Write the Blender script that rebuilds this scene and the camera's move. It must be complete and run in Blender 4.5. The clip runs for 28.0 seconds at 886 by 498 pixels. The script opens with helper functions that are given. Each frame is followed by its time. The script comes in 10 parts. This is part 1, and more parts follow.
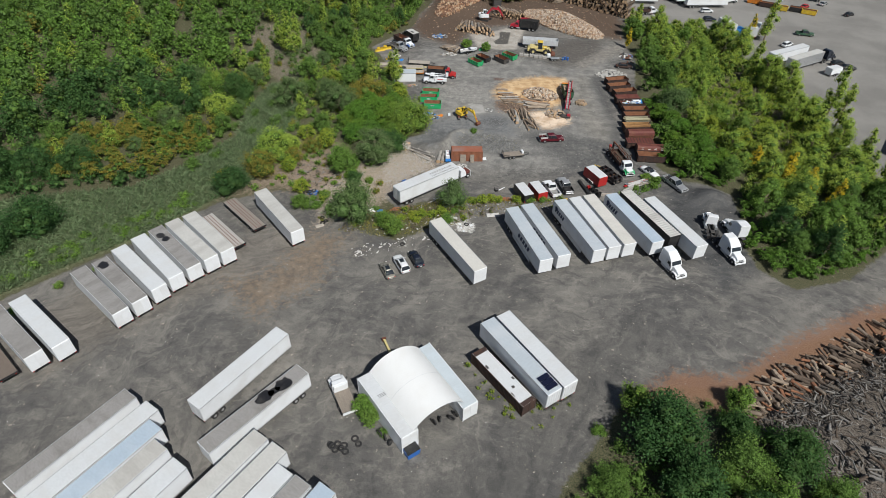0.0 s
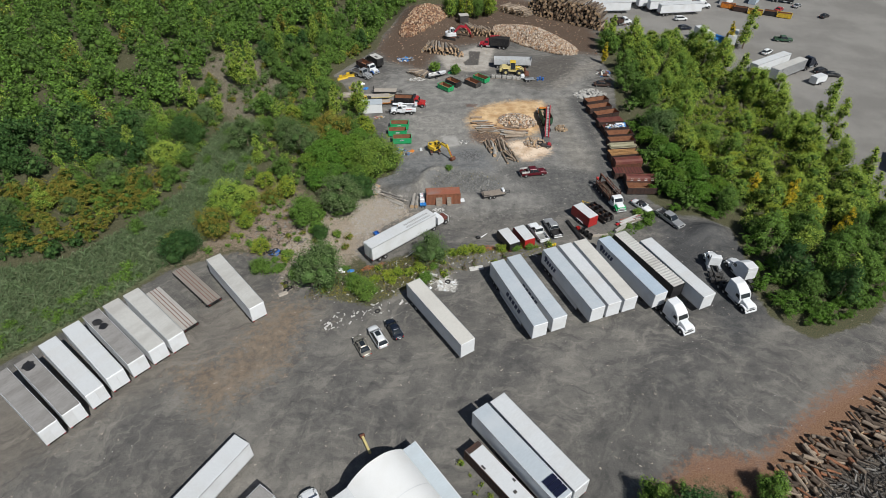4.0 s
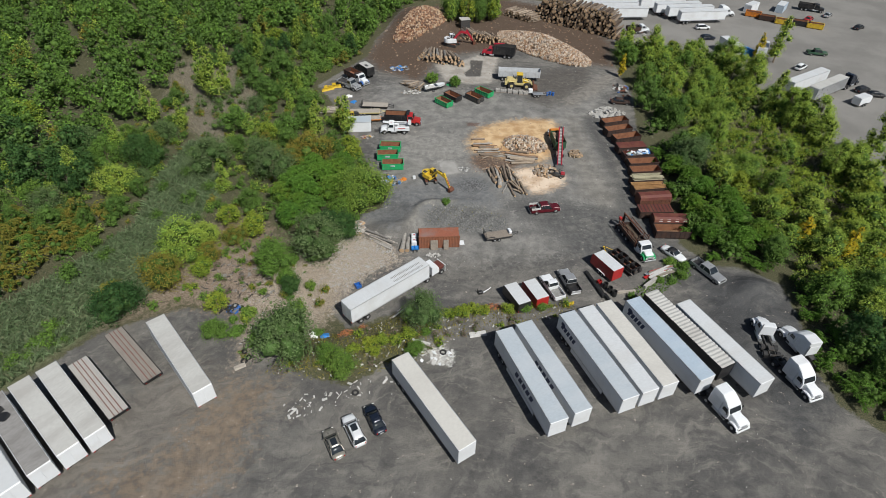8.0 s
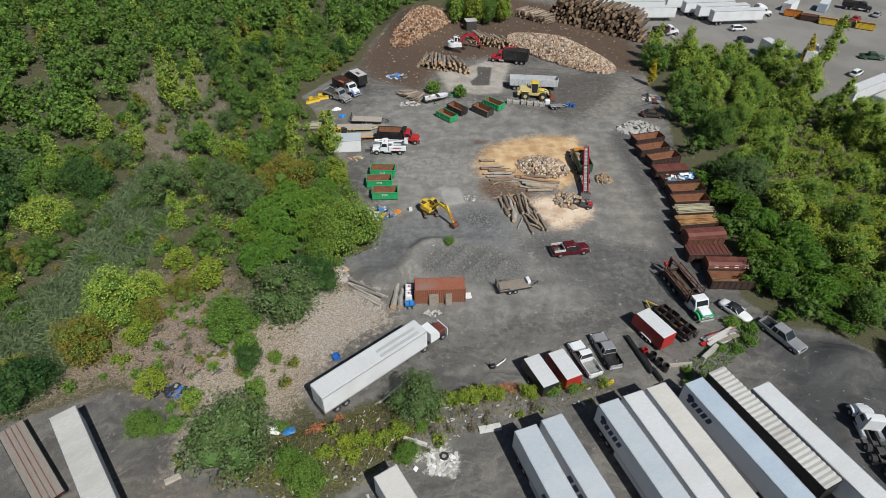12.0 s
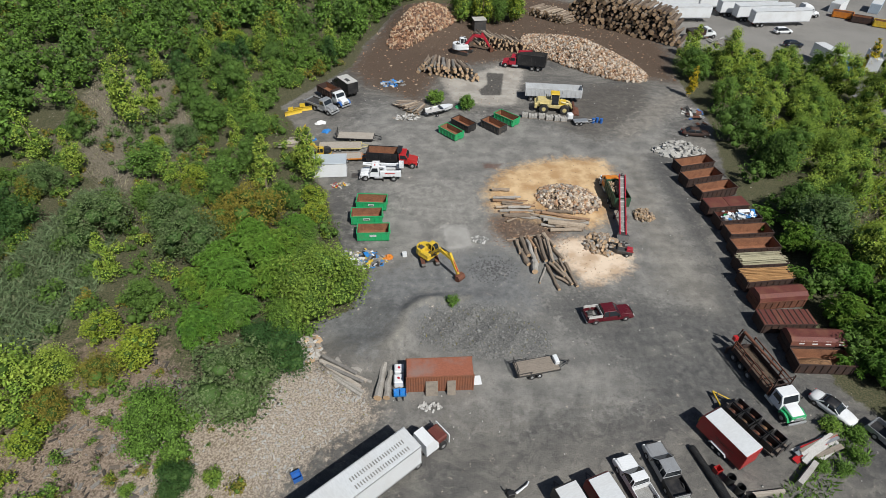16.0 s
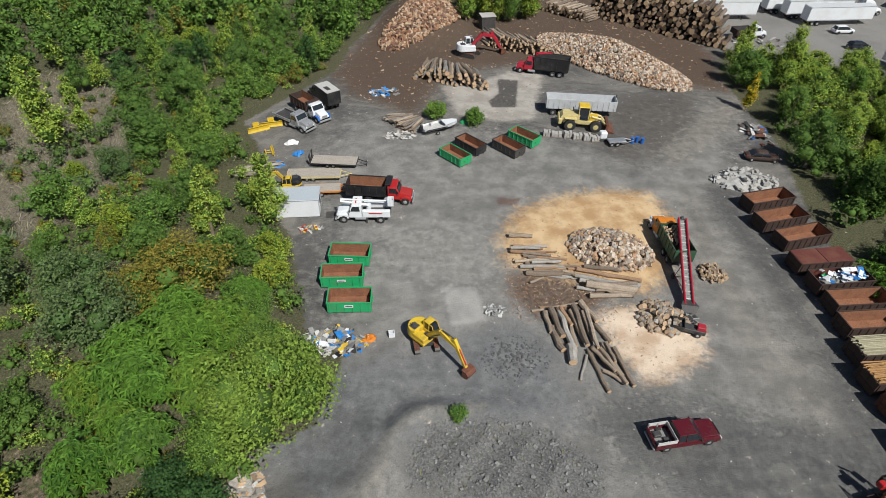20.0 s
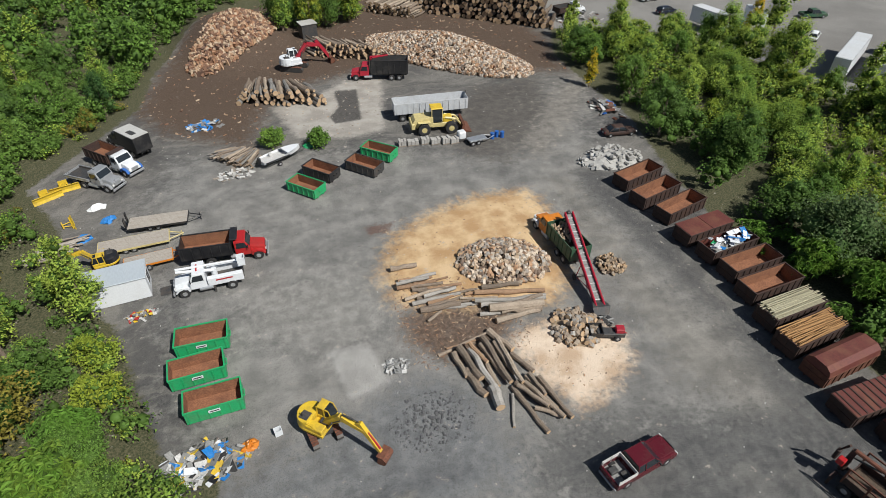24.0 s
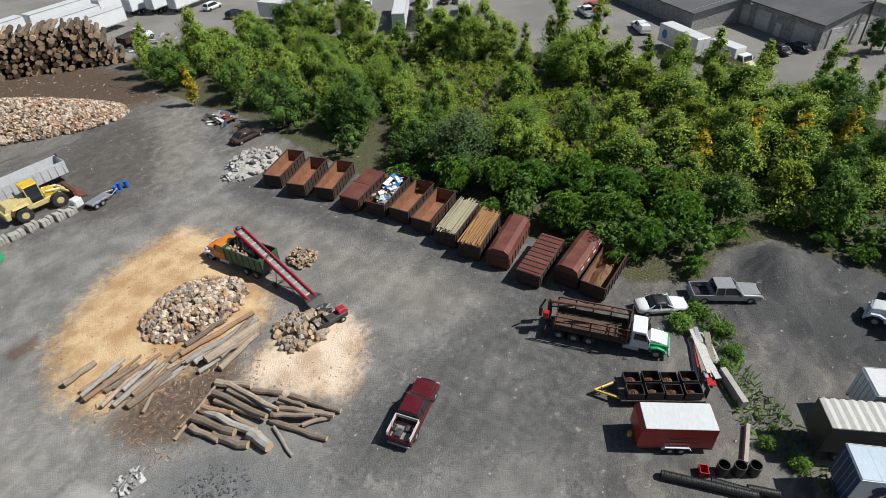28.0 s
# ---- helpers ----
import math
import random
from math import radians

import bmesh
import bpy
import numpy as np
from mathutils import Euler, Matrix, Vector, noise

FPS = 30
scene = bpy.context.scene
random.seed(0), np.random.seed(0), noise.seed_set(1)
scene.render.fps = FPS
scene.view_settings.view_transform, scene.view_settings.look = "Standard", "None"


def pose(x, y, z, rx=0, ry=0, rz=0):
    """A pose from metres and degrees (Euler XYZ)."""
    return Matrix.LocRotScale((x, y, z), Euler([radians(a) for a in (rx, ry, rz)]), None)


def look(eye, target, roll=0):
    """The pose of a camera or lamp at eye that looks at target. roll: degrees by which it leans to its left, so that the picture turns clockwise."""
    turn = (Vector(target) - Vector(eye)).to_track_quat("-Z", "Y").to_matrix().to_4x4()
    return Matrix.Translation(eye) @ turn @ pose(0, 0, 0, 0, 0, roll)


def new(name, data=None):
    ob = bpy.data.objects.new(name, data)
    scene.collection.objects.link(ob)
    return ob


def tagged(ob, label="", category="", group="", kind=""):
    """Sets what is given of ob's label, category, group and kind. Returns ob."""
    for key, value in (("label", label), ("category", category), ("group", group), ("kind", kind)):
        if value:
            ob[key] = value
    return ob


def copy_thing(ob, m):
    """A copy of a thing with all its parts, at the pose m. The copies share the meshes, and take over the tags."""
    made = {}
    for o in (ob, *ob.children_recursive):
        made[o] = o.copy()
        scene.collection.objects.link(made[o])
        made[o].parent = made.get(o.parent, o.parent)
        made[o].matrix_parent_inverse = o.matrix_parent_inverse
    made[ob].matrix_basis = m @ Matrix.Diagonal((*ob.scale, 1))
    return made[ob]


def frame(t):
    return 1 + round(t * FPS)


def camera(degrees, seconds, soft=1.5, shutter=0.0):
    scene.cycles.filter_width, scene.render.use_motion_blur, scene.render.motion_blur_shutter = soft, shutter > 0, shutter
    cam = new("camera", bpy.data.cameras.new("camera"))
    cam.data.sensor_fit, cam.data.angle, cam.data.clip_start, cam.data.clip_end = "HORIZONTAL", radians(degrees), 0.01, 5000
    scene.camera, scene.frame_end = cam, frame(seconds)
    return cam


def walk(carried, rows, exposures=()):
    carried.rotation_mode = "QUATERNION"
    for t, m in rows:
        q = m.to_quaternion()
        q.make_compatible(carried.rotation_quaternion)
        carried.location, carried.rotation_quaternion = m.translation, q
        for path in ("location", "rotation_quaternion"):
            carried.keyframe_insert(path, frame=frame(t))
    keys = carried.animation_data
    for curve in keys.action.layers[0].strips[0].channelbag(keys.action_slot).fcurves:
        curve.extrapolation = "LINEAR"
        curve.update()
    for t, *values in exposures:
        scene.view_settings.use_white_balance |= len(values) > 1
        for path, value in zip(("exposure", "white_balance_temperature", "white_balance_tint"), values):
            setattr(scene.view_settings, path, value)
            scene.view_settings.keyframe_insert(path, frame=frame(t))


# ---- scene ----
cam = camera(75.4, 28.0, soft=0.6)

PATH = [
    (0, (0.328, -11.323, 70.688), (0.32, -9.803, 69.389), 1.5),
    (0.5, (0.41, -10.051, 70.735), (0.4, -8.531, 69.435), 1.4),
    (1, (0.476, -8.434, 70.828), (0.464, -6.915, 69.527), 1.3),
    (1.5, (0.299, -6.582, 70.879), (0.288, -5.063, 69.578), 1.4),
    (2, (0.11, -4.747, 70.858), (0.102, -3.224, 69.562), 1.5),
    (2.5, (0.012, -2.593, 70.95), (0.012, -1.069, 69.654), 1.4),
    (3, (0.066, -0.274, 71.046), (0.101, 1.25, 69.751), 0.5),
    (3.5, (-0.013, 2.045, 71.12), (0.051, 3.57, 69.827), -0.2),
    (5.5, (0.421, 11.988, 70.666), (0.51, 13.509, 69.372), 1.3),
    (6, (0.504, 14.667, 69.97), (0.593, 16.186, 68.671), 1.4),
    (6.5, (0.547, 17.19, 69.14), (0.637, 18.707, 67.841), 1.4),
    (7, (0.644, 19.726, 68.197), (0.733, 21.244, 66.898), 1.4),
    (7.5, (0.808, 22.291, 67.21), (0.896, 23.811, 65.912), 1.4),
    (8, (0.929, 24.91, 66.271), (1.016, 26.43, 64.973), 1.4),
    (8.5, (1.1, 27.518, 65.347), (1.185, 29.037, 64.049), 1.3),
    (9, (1.17, 30.058, 64.461), (1.255, 31.578, 63.164), 1.3),
    (9.5, (1.209, 32.642, 63.498), (1.294, 34.162, 62.202), 1.4),
    (10, (1.282, 35.294, 62.498), (1.368, 36.814, 61.201), 1.4),
    (10.5, (1.491, 37.787, 61.536), (1.574, 39.308, 60.241), 1.4),
    (11, (1.832, 40.4, 60.513), (1.91, 41.923, 59.219), 1.1),
    (11.5, (2.14, 42.733, 59.611), (2.213, 44.259, 58.32), 1.0),
    (12, (2.39, 45.261, 58.5), (2.459, 46.79, 57.213), 0.9),
    (12.5, (2.193, 48.0, 57.489), (2.268, 49.529, 56.202), 1.1),
    (14.5, (2.826, 57.63, 53.932), (2.891, 59.163, 52.649), 1.2),
    (15, (2.865, 60.102, 53.28), (2.929, 61.633, 51.994), 1.4),
    (15.5, (2.792, 62.84, 52.496), (2.86, 64.366, 51.206), 1.6),
    (16, (3.176, 65.439, 51.586), (3.237, 66.967, 50.298), 1.3),
    (16.5, (3.565, 67.979, 50.623), (3.616, 69.509, 49.336), 1.0),
    (17, (3.716, 70.624, 49.647), (3.765, 72.154, 48.361), 0.9),
    (17.5, (3.737, 73.39, 48.619), (3.788, 74.92, 47.332), 0.9),
    (18, (3.69, 76.153, 47.583), (3.744, 77.683, 46.295), 1.0),
    (18.5, (3.653, 78.853, 46.461), (3.71, 80.382, 45.173), 1.2),
    (19, (3.964, 81.405, 45.494), (4.011, 82.938, 44.21), 1.0),
    (19.5, (4.1, 84.035, 44.423), (4.145, 85.569, 43.141), 1.0),
    (20, (3.75, 86.907, 43.542), (3.808, 88.437, 42.255), 1.4),
    (20.5, (3.347, 89.713, 42.799), (3.421, 91.24, 41.508), 1.7),
    (22.5, (3.784, 96.585, 40.168), (3.904, 98.125, 38.897), 1.5),
    (23, (3.787, 96.807, 40.006), (4.038, 98.332, 38.736), 1.2),
    (23.5, (3.746, 96.785, 40.115), (4.137, 98.279, 38.844), 0.8),
    (24, (3.754, 96.769, 40.188), (4.275, 98.221, 38.915), 0.5),
    (24.5, (3.811, 96.815, 40.209), (4.456, 98.216, 38.936), 0.1),
    (25, (3.757, 96.826, 40.074), (4.525, 98.167, 38.805), -0.2),
    (25.5, (3.849, 96.875, 39.974), (4.73, 98.145, 38.705), -0.7),
    (26, (3.89, 96.842, 39.614), (4.882, 98.034, 38.351), -0.9),
    (26.5, (3.966, 96.785, 39.281), (5.059, 97.889, 38.022), -1.3),
    (27, (3.935, 96.682, 38.792), (5.125, 97.69, 37.541), -1.8),
    (27.5, (3.982, 96.755, 38.428), (5.257, 97.654, 37.176), -2.3),
    (28, (4.22, 97.074, 38.21), (5.543, 97.892, 36.953), -2.6),
]
walk(cam, [(t, look(eye, target, roll)) for t, eye, target, roll in PATH], [(0, -0.08), (3, -0.13), (12, -0.15), (18, -0.04), (23, -0.04), (28, 0.10)])

# ---- light ----
world = bpy.data.worlds.new("sky")
scene.world = world
world.use_nodes = True
SUN_ELEV, SHADOW_X, SHADOW_Y = 50.0, -0.52, 0.85
SUN_DIR = Vector((-SHADOW_X, -SHADOW_Y, 0)).normalized() * math.cos(radians(SUN_ELEV)) + Vector((0, 0, math.sin(radians(SUN_ELEV))))
wn = world.node_tree
sky = wn.nodes.new("ShaderNodeTexSky")
sky.sky_type, sky.sun_disc = "NISHITA", False
sky.sun_elevation, sky.sun_rotation = radians(SUN_ELEV), math.atan2(SUN_DIR.x, SUN_DIR.y)
wn.links.new(sky.outputs[0], wn.nodes["Background"].inputs[0])
wn.nodes["Background"].inputs[1].default_value = 0.056
sun = new("sun", bpy.data.lights.new("sun", "SUN"))
sun.data.energy, sun.data.angle, sun.data.color = 5.0, radians(0.53), (1.0, 0.985, 0.935)
sun.matrix_world = look(SUN_DIR * 100, (0, 0, 0))
scene.view_settings.exposure = 0.0


# ---- materials ----
def nodes_of(name):
    m = bpy.data.materials.new(name)
    m.use_nodes = True
    return m, m.node_tree.nodes, m.node_tree.links, m.node_tree.nodes["Principled BSDF"]


def noise_node(n, l, coord, scale, detail=4.0, rough=0.55):
    t = n.new("ShaderNodeTexNoise")
    t.inputs["Scale"].default_value, t.inputs["Detail"].default_value, t.inputs["Roughness"].default_value = scale, detail, rough
    l.new(coord, t.inputs["Vector"])
    return t.outputs["Fac"]


def ramp(n, l, fac, lo, hi):
    r = n.new("ShaderNodeMapRange")
    r.inputs["From Min"].default_value, r.inputs["From Max"].default_value = lo, hi
    r.interpolation_type = "SMOOTHSTEP"
    l.new(fac, r.inputs["Value"])
    return r.outputs["Result"]


def mixc(n, l, fac, a, b):
    x = n.new("ShaderNodeMix")
    x.data_type = "RGBA"
    for sock, v in (("Factor", fac), ("A", a), ("B", b)):
        s = [i for i in x.inputs if i.name == sock and i.enabled][0]
        if isinstance(v, (tuple, list)):
            s.default_value = (*v, 1.0)[:4]
        elif isinstance(v, float):
            s.default_value = v
        else:
            l.new(v, s)
    return [o for o in x.outputs if o.enabled][0]


def math2(n, l, op, a, b):
    x = n.new("ShaderNodeMath")
    x.operation = op
    for s, v in zip(x.inputs, (a, b)):
        if isinstance(v, float):
            s.default_value = v
        else:
            l.new(v, s)
    return x.outputs[0]


def bump(n, l, p, h, strength, dist):
    b = n.new("ShaderNodeBump")
    b.inputs["Strength"].default_value, b.inputs["Distance"].default_value = strength, dist
    l.new(h, b.inputs["Height"])
    l.new(b.outputs[0], p.inputs["Normal"])


def surface(name, col, rough=0.5, metal=0.0, var=0.25, dirt=(0.16, 0.14, 0.12), dirty=0.35, scale=0.6, relief=0.0, streak=1.0, rand=0.0, fine=9.0):
    """A worn surface: two scales of tone, patches of dirt, and a tone of its own for each object."""
    m, n, l, p = nodes_of(name)
    tc = n.new("ShaderNodeTexCoord")
    mp = n.new("ShaderNodeMapping")
    mp.inputs["Scale"].default_value = (1.0, 1.0 / streak, 1.0)
    l.new(tc.outputs["Object"], mp.inputs["Vector"])
    oi = n.new("ShaderNodeObjectInfo")
    add = n.new("ShaderNodeVectorMath")
    add.operation = "MULTIPLY_ADD"
    add.inputs[1].default_value = (1, 1, 1)
    l.new(mp.outputs[0], add.inputs[0])
    cx = n.new("ShaderNodeCombineXYZ")
    l.new(math2(n, l, "MULTIPLY", oi.outputs["Random"], 40.0), cx.inputs[2])
    l.new(cx.outputs[0], add.inputs[2])
    co = add.outputs[0]
    big, small = noise_node(n, l, co, scale, 4), noise_node(n, l, co, fine, 3)
    c = mixc(n, l, ramp(n, l, small, 0.3, 0.7), tuple(x * (1 - var) for x in col), tuple(min(1, x * (1 + var * 0.5)) for x in col))
    f = math2(n, l, "MULTIPLY", ramp(n, l, big, 0.42, 0.72), dirty)
    c = mixc(n, l, f, c, dirt)
    if rand:
        c = mixc(n, l, math2(n, l, "MULTIPLY", oi.outputs["Random"], rand), c, tuple(x * 0.35 for x in col))
    l.new(c, p.inputs["Base Color"])
    l.new(ramp(n, l, big, 0.0, 2.0), p.inputs["Roughness"])
    r = n.new("ShaderNodeMapRange")
    r.inputs["To Min"].default_value, r.inputs["To Max"].default_value = max(0.05, rough - 0.12), min(1, rough + 0.2)
    l.new(big, r.inputs["Value"])
    l.new(r.outputs[0], p.inputs["Roughness"])
    p.inputs["Metallic"].default_value = metal
    if relief:
        bump(n, l, p, small, 0.6, relief)
    return m


def leafy(name, cols, rand=1.0, translucent=0.27):
    """Leaves: a tone for each tree by its object, another for each leaf."""
    m, n, l, p = nodes_of(name)
    oi, ge = n.new("ShaderNodeObjectInfo"), n.new("ShaderNodeNewGeometry")
    cr = n.new("ShaderNodeValToRGB")
    cr.color_ramp.elements[0].color = (*cols[0], 1)
    cr.color_ramp.elements[1].color = (*cols[-1], 1)
    for i, c in enumerate(cols[1:-1]):
        cr.color_ramp.elements.new((i + 1) / (len(cols) - 1)).color = (*c, 1)
    l.new(oi.outputs["Random"], cr.inputs[0])
    tc = n.new("ShaderNodeTexCoord")
    nz = noise_node(n, l, tc.outputs["Object"], 0.7, 2)
    c = mixc(n, l, ramp(n, l, nz, 0.35, 0.65), cr.outputs[0], cols[min(1, len(cols) - 1)])
    isl = ge.outputs["Random Per Island"]
    hs = n.new("ShaderNodeHueSaturation")
    l.new(c, hs.inputs["Color"])
    v = n.new("ShaderNodeMapRange")
    v.inputs["To Min"].default_value, v.inputs["To Max"].default_value = 0.62, 1.45
    l.new(isl, v.inputs["Value"])
    l.new(v.outputs[0], hs.inputs["Value"])
    l.new(hs.outputs[0], p.inputs["Base Color"])
    p.inputs["Roughness"].default_value = 0.55
    p.inputs["Specular IOR Level"].default_value = 0.1
    tr = n.new("ShaderNodeBsdfTranslucent")
    l.new(hs.outputs[0], tr.inputs["Color"])
    mx = n.new("ShaderNodeMixShader")
    mx.inputs[0].default_value = translucent
    l.new(p.outputs[0], mx.inputs[1])
    l.new(tr.outputs[0], mx.inputs[2])
    l.new(mx.outputs[0], n["Material Output"].inputs["Surface"])
    return m


def woody(name, cols):
    """Loose pieces of wood in one mesh, each with a tone of its own."""
    m, n, l, p = nodes_of(name)
    cr = n.new("ShaderNodeValToRGB")
    cr.color_ramp.interpolation = "CONSTANT"
    cr.color_ramp.elements[0].color = (*cols[0], 1)
    cr.color_ramp.elements[1].position = 1 / len(cols)
    cr.color_ramp.elements[1].color = (*cols[1], 1)
    for i, c in enumerate(cols[2:]):
        cr.color_ramp.elements.new((i + 2) / len(cols)).color = (*c, 1)
    l.new(n.new("ShaderNodeNewGeometry").outputs["Random Per Island"], cr.inputs[0])
    co = n.new("ShaderNodeTexCoord").outputs["Object"]
    f = noise_node(n, l, co, 7.0, 4)
    c = mixc(n, l, math2(n, l, "MULTIPLY", ramp(n, l, f, 0.45, 0.75), 0.6), cr.outputs[0], tuple(x * 0.4 for x in cols[0]))
    l.new(c, p.inputs["Base Color"])
    p.inputs["Roughness"].default_value = 0.9
    bump(n, l, p, f, 0.6, 0.02)
    return m


def glassy(name, col=(0.02, 0.025, 0.03)):
    m, n, l, p = nodes_of(name)
    p.inputs["Base Color"].default_value = (*col, 1)
    p.inputs["Roughness"].default_value = 0.06
    p.inputs["Specular IOR Level"].default_value = 0.6
    return m


WHITE = surface("white_paint", (0.70, 0.72, 0.74), 0.38, 0, 0.06, (0.45, 0.43, 0.40), 0.3, 0.35, streak=3)
ROOF_WHITE = surface("white_roof", (0.57, 0.59, 0.605), 0.5, 0, 0.07, (0.48, 0.46, 0.43), 0.4, 0.25, streak=4)
ROOF_GREY = surface("weathered_roof", (0.49, 0.485, 0.46), 0.6, 0, 0.10, (0.30, 0.28, 0.26), 0.5, 0.3, streak=4)
ROOF_DARK = surface("grimy_roof", (0.27, 0.26, 0.25), 0.7, 0, 0.18, (0.13, 0.12, 0.11), 0.6, 0.35, streak=4)
ROOF_BLUE = surface("bluish_metal_roof", (0.40, 0.48, 0.56), 0.45, 0.05, 0.08, (0.50, 0.56, 0.62), 0.5, 0.3, streak=3)
ROOF_STEEL = surface("blue_grey_roof", (0.46, 0.51, 0.55), 0.45, 0.1, 0.07, (0.56, 0.58, 0.60), 0.5, 0.3, streak=4)
ROOF_CREAM = surface("cream_roof", (0.56, 0.545, 0.505), 0.6, 0, 0.07, (0.42, 0.40, 0.37), 0.4, 0.3, streak=4)
ALU_PALE = surface("pale_aluminium", (0.60, 0.62, 0.64), 0.45, 0.15, 0.1, (0.40, 0.39, 0.38), 0.4, 0.8)
ALU = surface("aluminium", (0.58, 0.60, 0.62), 0.35, 0.7, 0.1, (0.35, 0.34, 0.33), 0.35, 0.8)
STEEL = surface("dark_steel", (0.07, 0.07, 0.07), 0.55, 0.3, 0.3, (0.16, 0.12, 0.09), 0.4, 1.5)
BLACK = surface("black_paint", (0.018, 0.018, 0.02), 0.4, 0, 0.3, (0.10, 0.09, 0.08), 0.3, 1.2)
RUBBER = surface("tyre_rubber", (0.022, 0.022, 0.023), 0.8, 0, 0.3, (0.09, 0.08, 0.075), 0.4, 2.0)
RIM = surface("wheel_rim", (0.55, 0.56, 0.57), 0.35, 0.6, 0.15, (0.15, 0.13, 0.12), 0.4, 3.0)
RUST = surface("rusty_steel", (0.17, 0.065, 0.038), 0.8, 0.1, 0.35, (0.06, 0.032, 0.025), 0.6, 0.9, 0.01)
RUST_RED = surface("rust_red_paint", (0.13, 0.035, 0.027), 0.65, 0.1, 0.25, (0.20, 0.09, 0.05), 0.5, 0.7, 0.006)
RUST_IN = surface("rusty_inside", (0.26, 0.115, 0.06), 0.85, 0, 0.35, (0.12, 0.05, 0.03), 0.6, 0.9, 0.01)
RUST_DARK = surface("dark_rust", (0.055, 0.035, 0.03), 0.75, 0.2, 0.35, (0.11, 0.05, 0.03), 0.5, 1.0, 0.006)
GREEN = surface("green_paint", (0.02, 0.36, 0.13), 0.42, 0, 0.15, (0.10, 0.17, 0.09), 0.4, 0.9)
GREEN_DK = surface("dark_green_paint", (0.03, 0.09, 0.05), 0.5, 0, 0.2, (0.10, 0.08, 0.05), 0.4, 0.9)
RED = surface("red_paint", (0.42, 0.02, 0.022), 0.32, 0, 0.15, (0.25, 0.06, 0.04), 0.35, 0.9)
CRIMSON = surface("crimson_steel", (0.40, 0.015, 0.035), 0.42, 0, 0.2, (0.20, 0.05, 0.04), 0.4, 1.0)
MAROON = surface("maroon_paint", (0.11, 0.012, 0.02), 0.22, 0.15, 0.12, (0.09, 0.05, 0.04), 0.25, 0.9)
YELLOW = surface("yellow_paint", (0.68, 0.46, 0.035), 0.42, 0, 0.15, (0.24, 0.17, 0.06), 0.45, 1.0)
PALE_YELLOW = surface("pale_yellow_paint", (0.60, 0.50, 0.22), 0.5, 0, 0.15, (0.28, 0.22, 0.12), 0.45, 1.0)
ORANGE = surface("orange_paint", (0.62, 0.20, 0.02), 0.42, 0, 0.15, (0.25, 0.13, 0.06), 0.35, 1.0)
BLUE = surface("blue_paint", (0.02, 0.12, 0.42), 0.4, 0, 0.15, (0.10, 0.12, 0.16), 0.3, 1.0)
NAVY = surface("navy_lettering", (0.022, 0.036, 0.09), 0.5, 0, 0.1, dirty=0.1)
SILVER = surface("silver_paint", (0.40, 0.41, 0.42), 0.28, 0.4, 0.1, (0.22, 0.2, 0.18), 0.25, 1.0)
CHAMPAGNE = surface("champagne_paint", (0.30, 0.28, 0.24), 0.28, 0.4, 0.1, (0.18, 0.16, 0.14), 0.25, 1.0)
DARKBLUE = surface("dark_blue_paint", (0.014, 0.02, 0.035), 0.22, 0.2, 0.1, (0.06, 0.06, 0.06), 0.2, 1.0)
CONCRETE = surface("concrete", (0.40, 0.385, 0.36), 0.85, 0, 0.15, (0.24, 0.22, 0.20), 0.5, 0.8, 0.01)
PLANK = surface("weathered_planks", (0.27, 0.23, 0.19), 0.85, 0, 0.3, (0.14, 0.12, 0.10), 0.5, 1.0, 0.006, streak=0.12)
PLANK_PALE = surface("pale_planks", (0.41, 0.37, 0.32), 0.85, 0, 0.25, (0.25, 0.2, 0.16), 0.5, 1.0, 0.006, streak=0.12)
DECK_GREY = surface("silvery_deck", (0.40, 0.385, 0.36), 0.8, 0, 0.15, (0.28, 0.26, 0.24), 0.5, 0.5, 0.004, streak=0.12)
DECK_BROWN = surface("grey_brown_deck", (0.255, 0.228, 0.20), 0.8, 0, 0.2, (0.16, 0.14, 0.12), 0.5, 0.5, 0.004, streak=0.12)
PLANK_DARK = surface("dark_planks", (0.15, 0.12, 0.10), 0.85, 0, 0.3, (0.2, 0.17, 0.14), 0.4, 1.0, 0.006, streak=0.12)
BARK = surface("bark", (0.235, 0.180, 0.135), 0.9, 0, 0.4, (0.30, 0.25, 0.20), 0.5, 1.6, 0.03, rand=0.5)
BARK_DARK = surface("dark_bark", (0.105, 0.075, 0.055), 0.9, 0, 0.45, (0.20, 0.15, 0.11), 0.5, 1.6, 0.03, rand=0.5)
WOOD_MIX = woody("mixed_split_wood", [(0.50, 0.38, 0.27), (0.30, 0.19, 0.12), (0.56, 0.46, 0.36), (0.40, 0.24, 0.14), (0.33, 0.29, 0.25), (0.60, 0.52, 0.43), (0.17, 0.12, 0.09)])
WOOD_RED = woody("reddish_stump_wood", [(0.34, 0.19, 0.11), (0.22, 0.12, 0.075), (0.44, 0.29, 0.18), (0.15, 0.09, 0.065), (0.48, 0.36, 0.25)])
WOOD_DEAD = woody("dead_branch_wood", [(0.150, 0.140, 0.128), (0.085, 0.075, 0.066), (0.225, 0.212, 0.195), (0.120, 0.098, 0.078), (0.052, 0.045, 0.04)])
# dark mulch brown; inside wood heaps it paints the shade between pieces
WOOD_SHADE_MULCH = surface("dark_wood_litter", (0.10, 0.070, 0.048), 0.95, 0, 0.5, (0.05, 0.035, 0.025), 0.5, 1.2, 0.06)
BARK_PALE = surface("pale_stripped_log", (0.42, 0.34, 0.26), 0.85, 0, 0.25, (0.20, 0.15, 0.11), 0.5, 1.4, 0.02, rand=0.35)
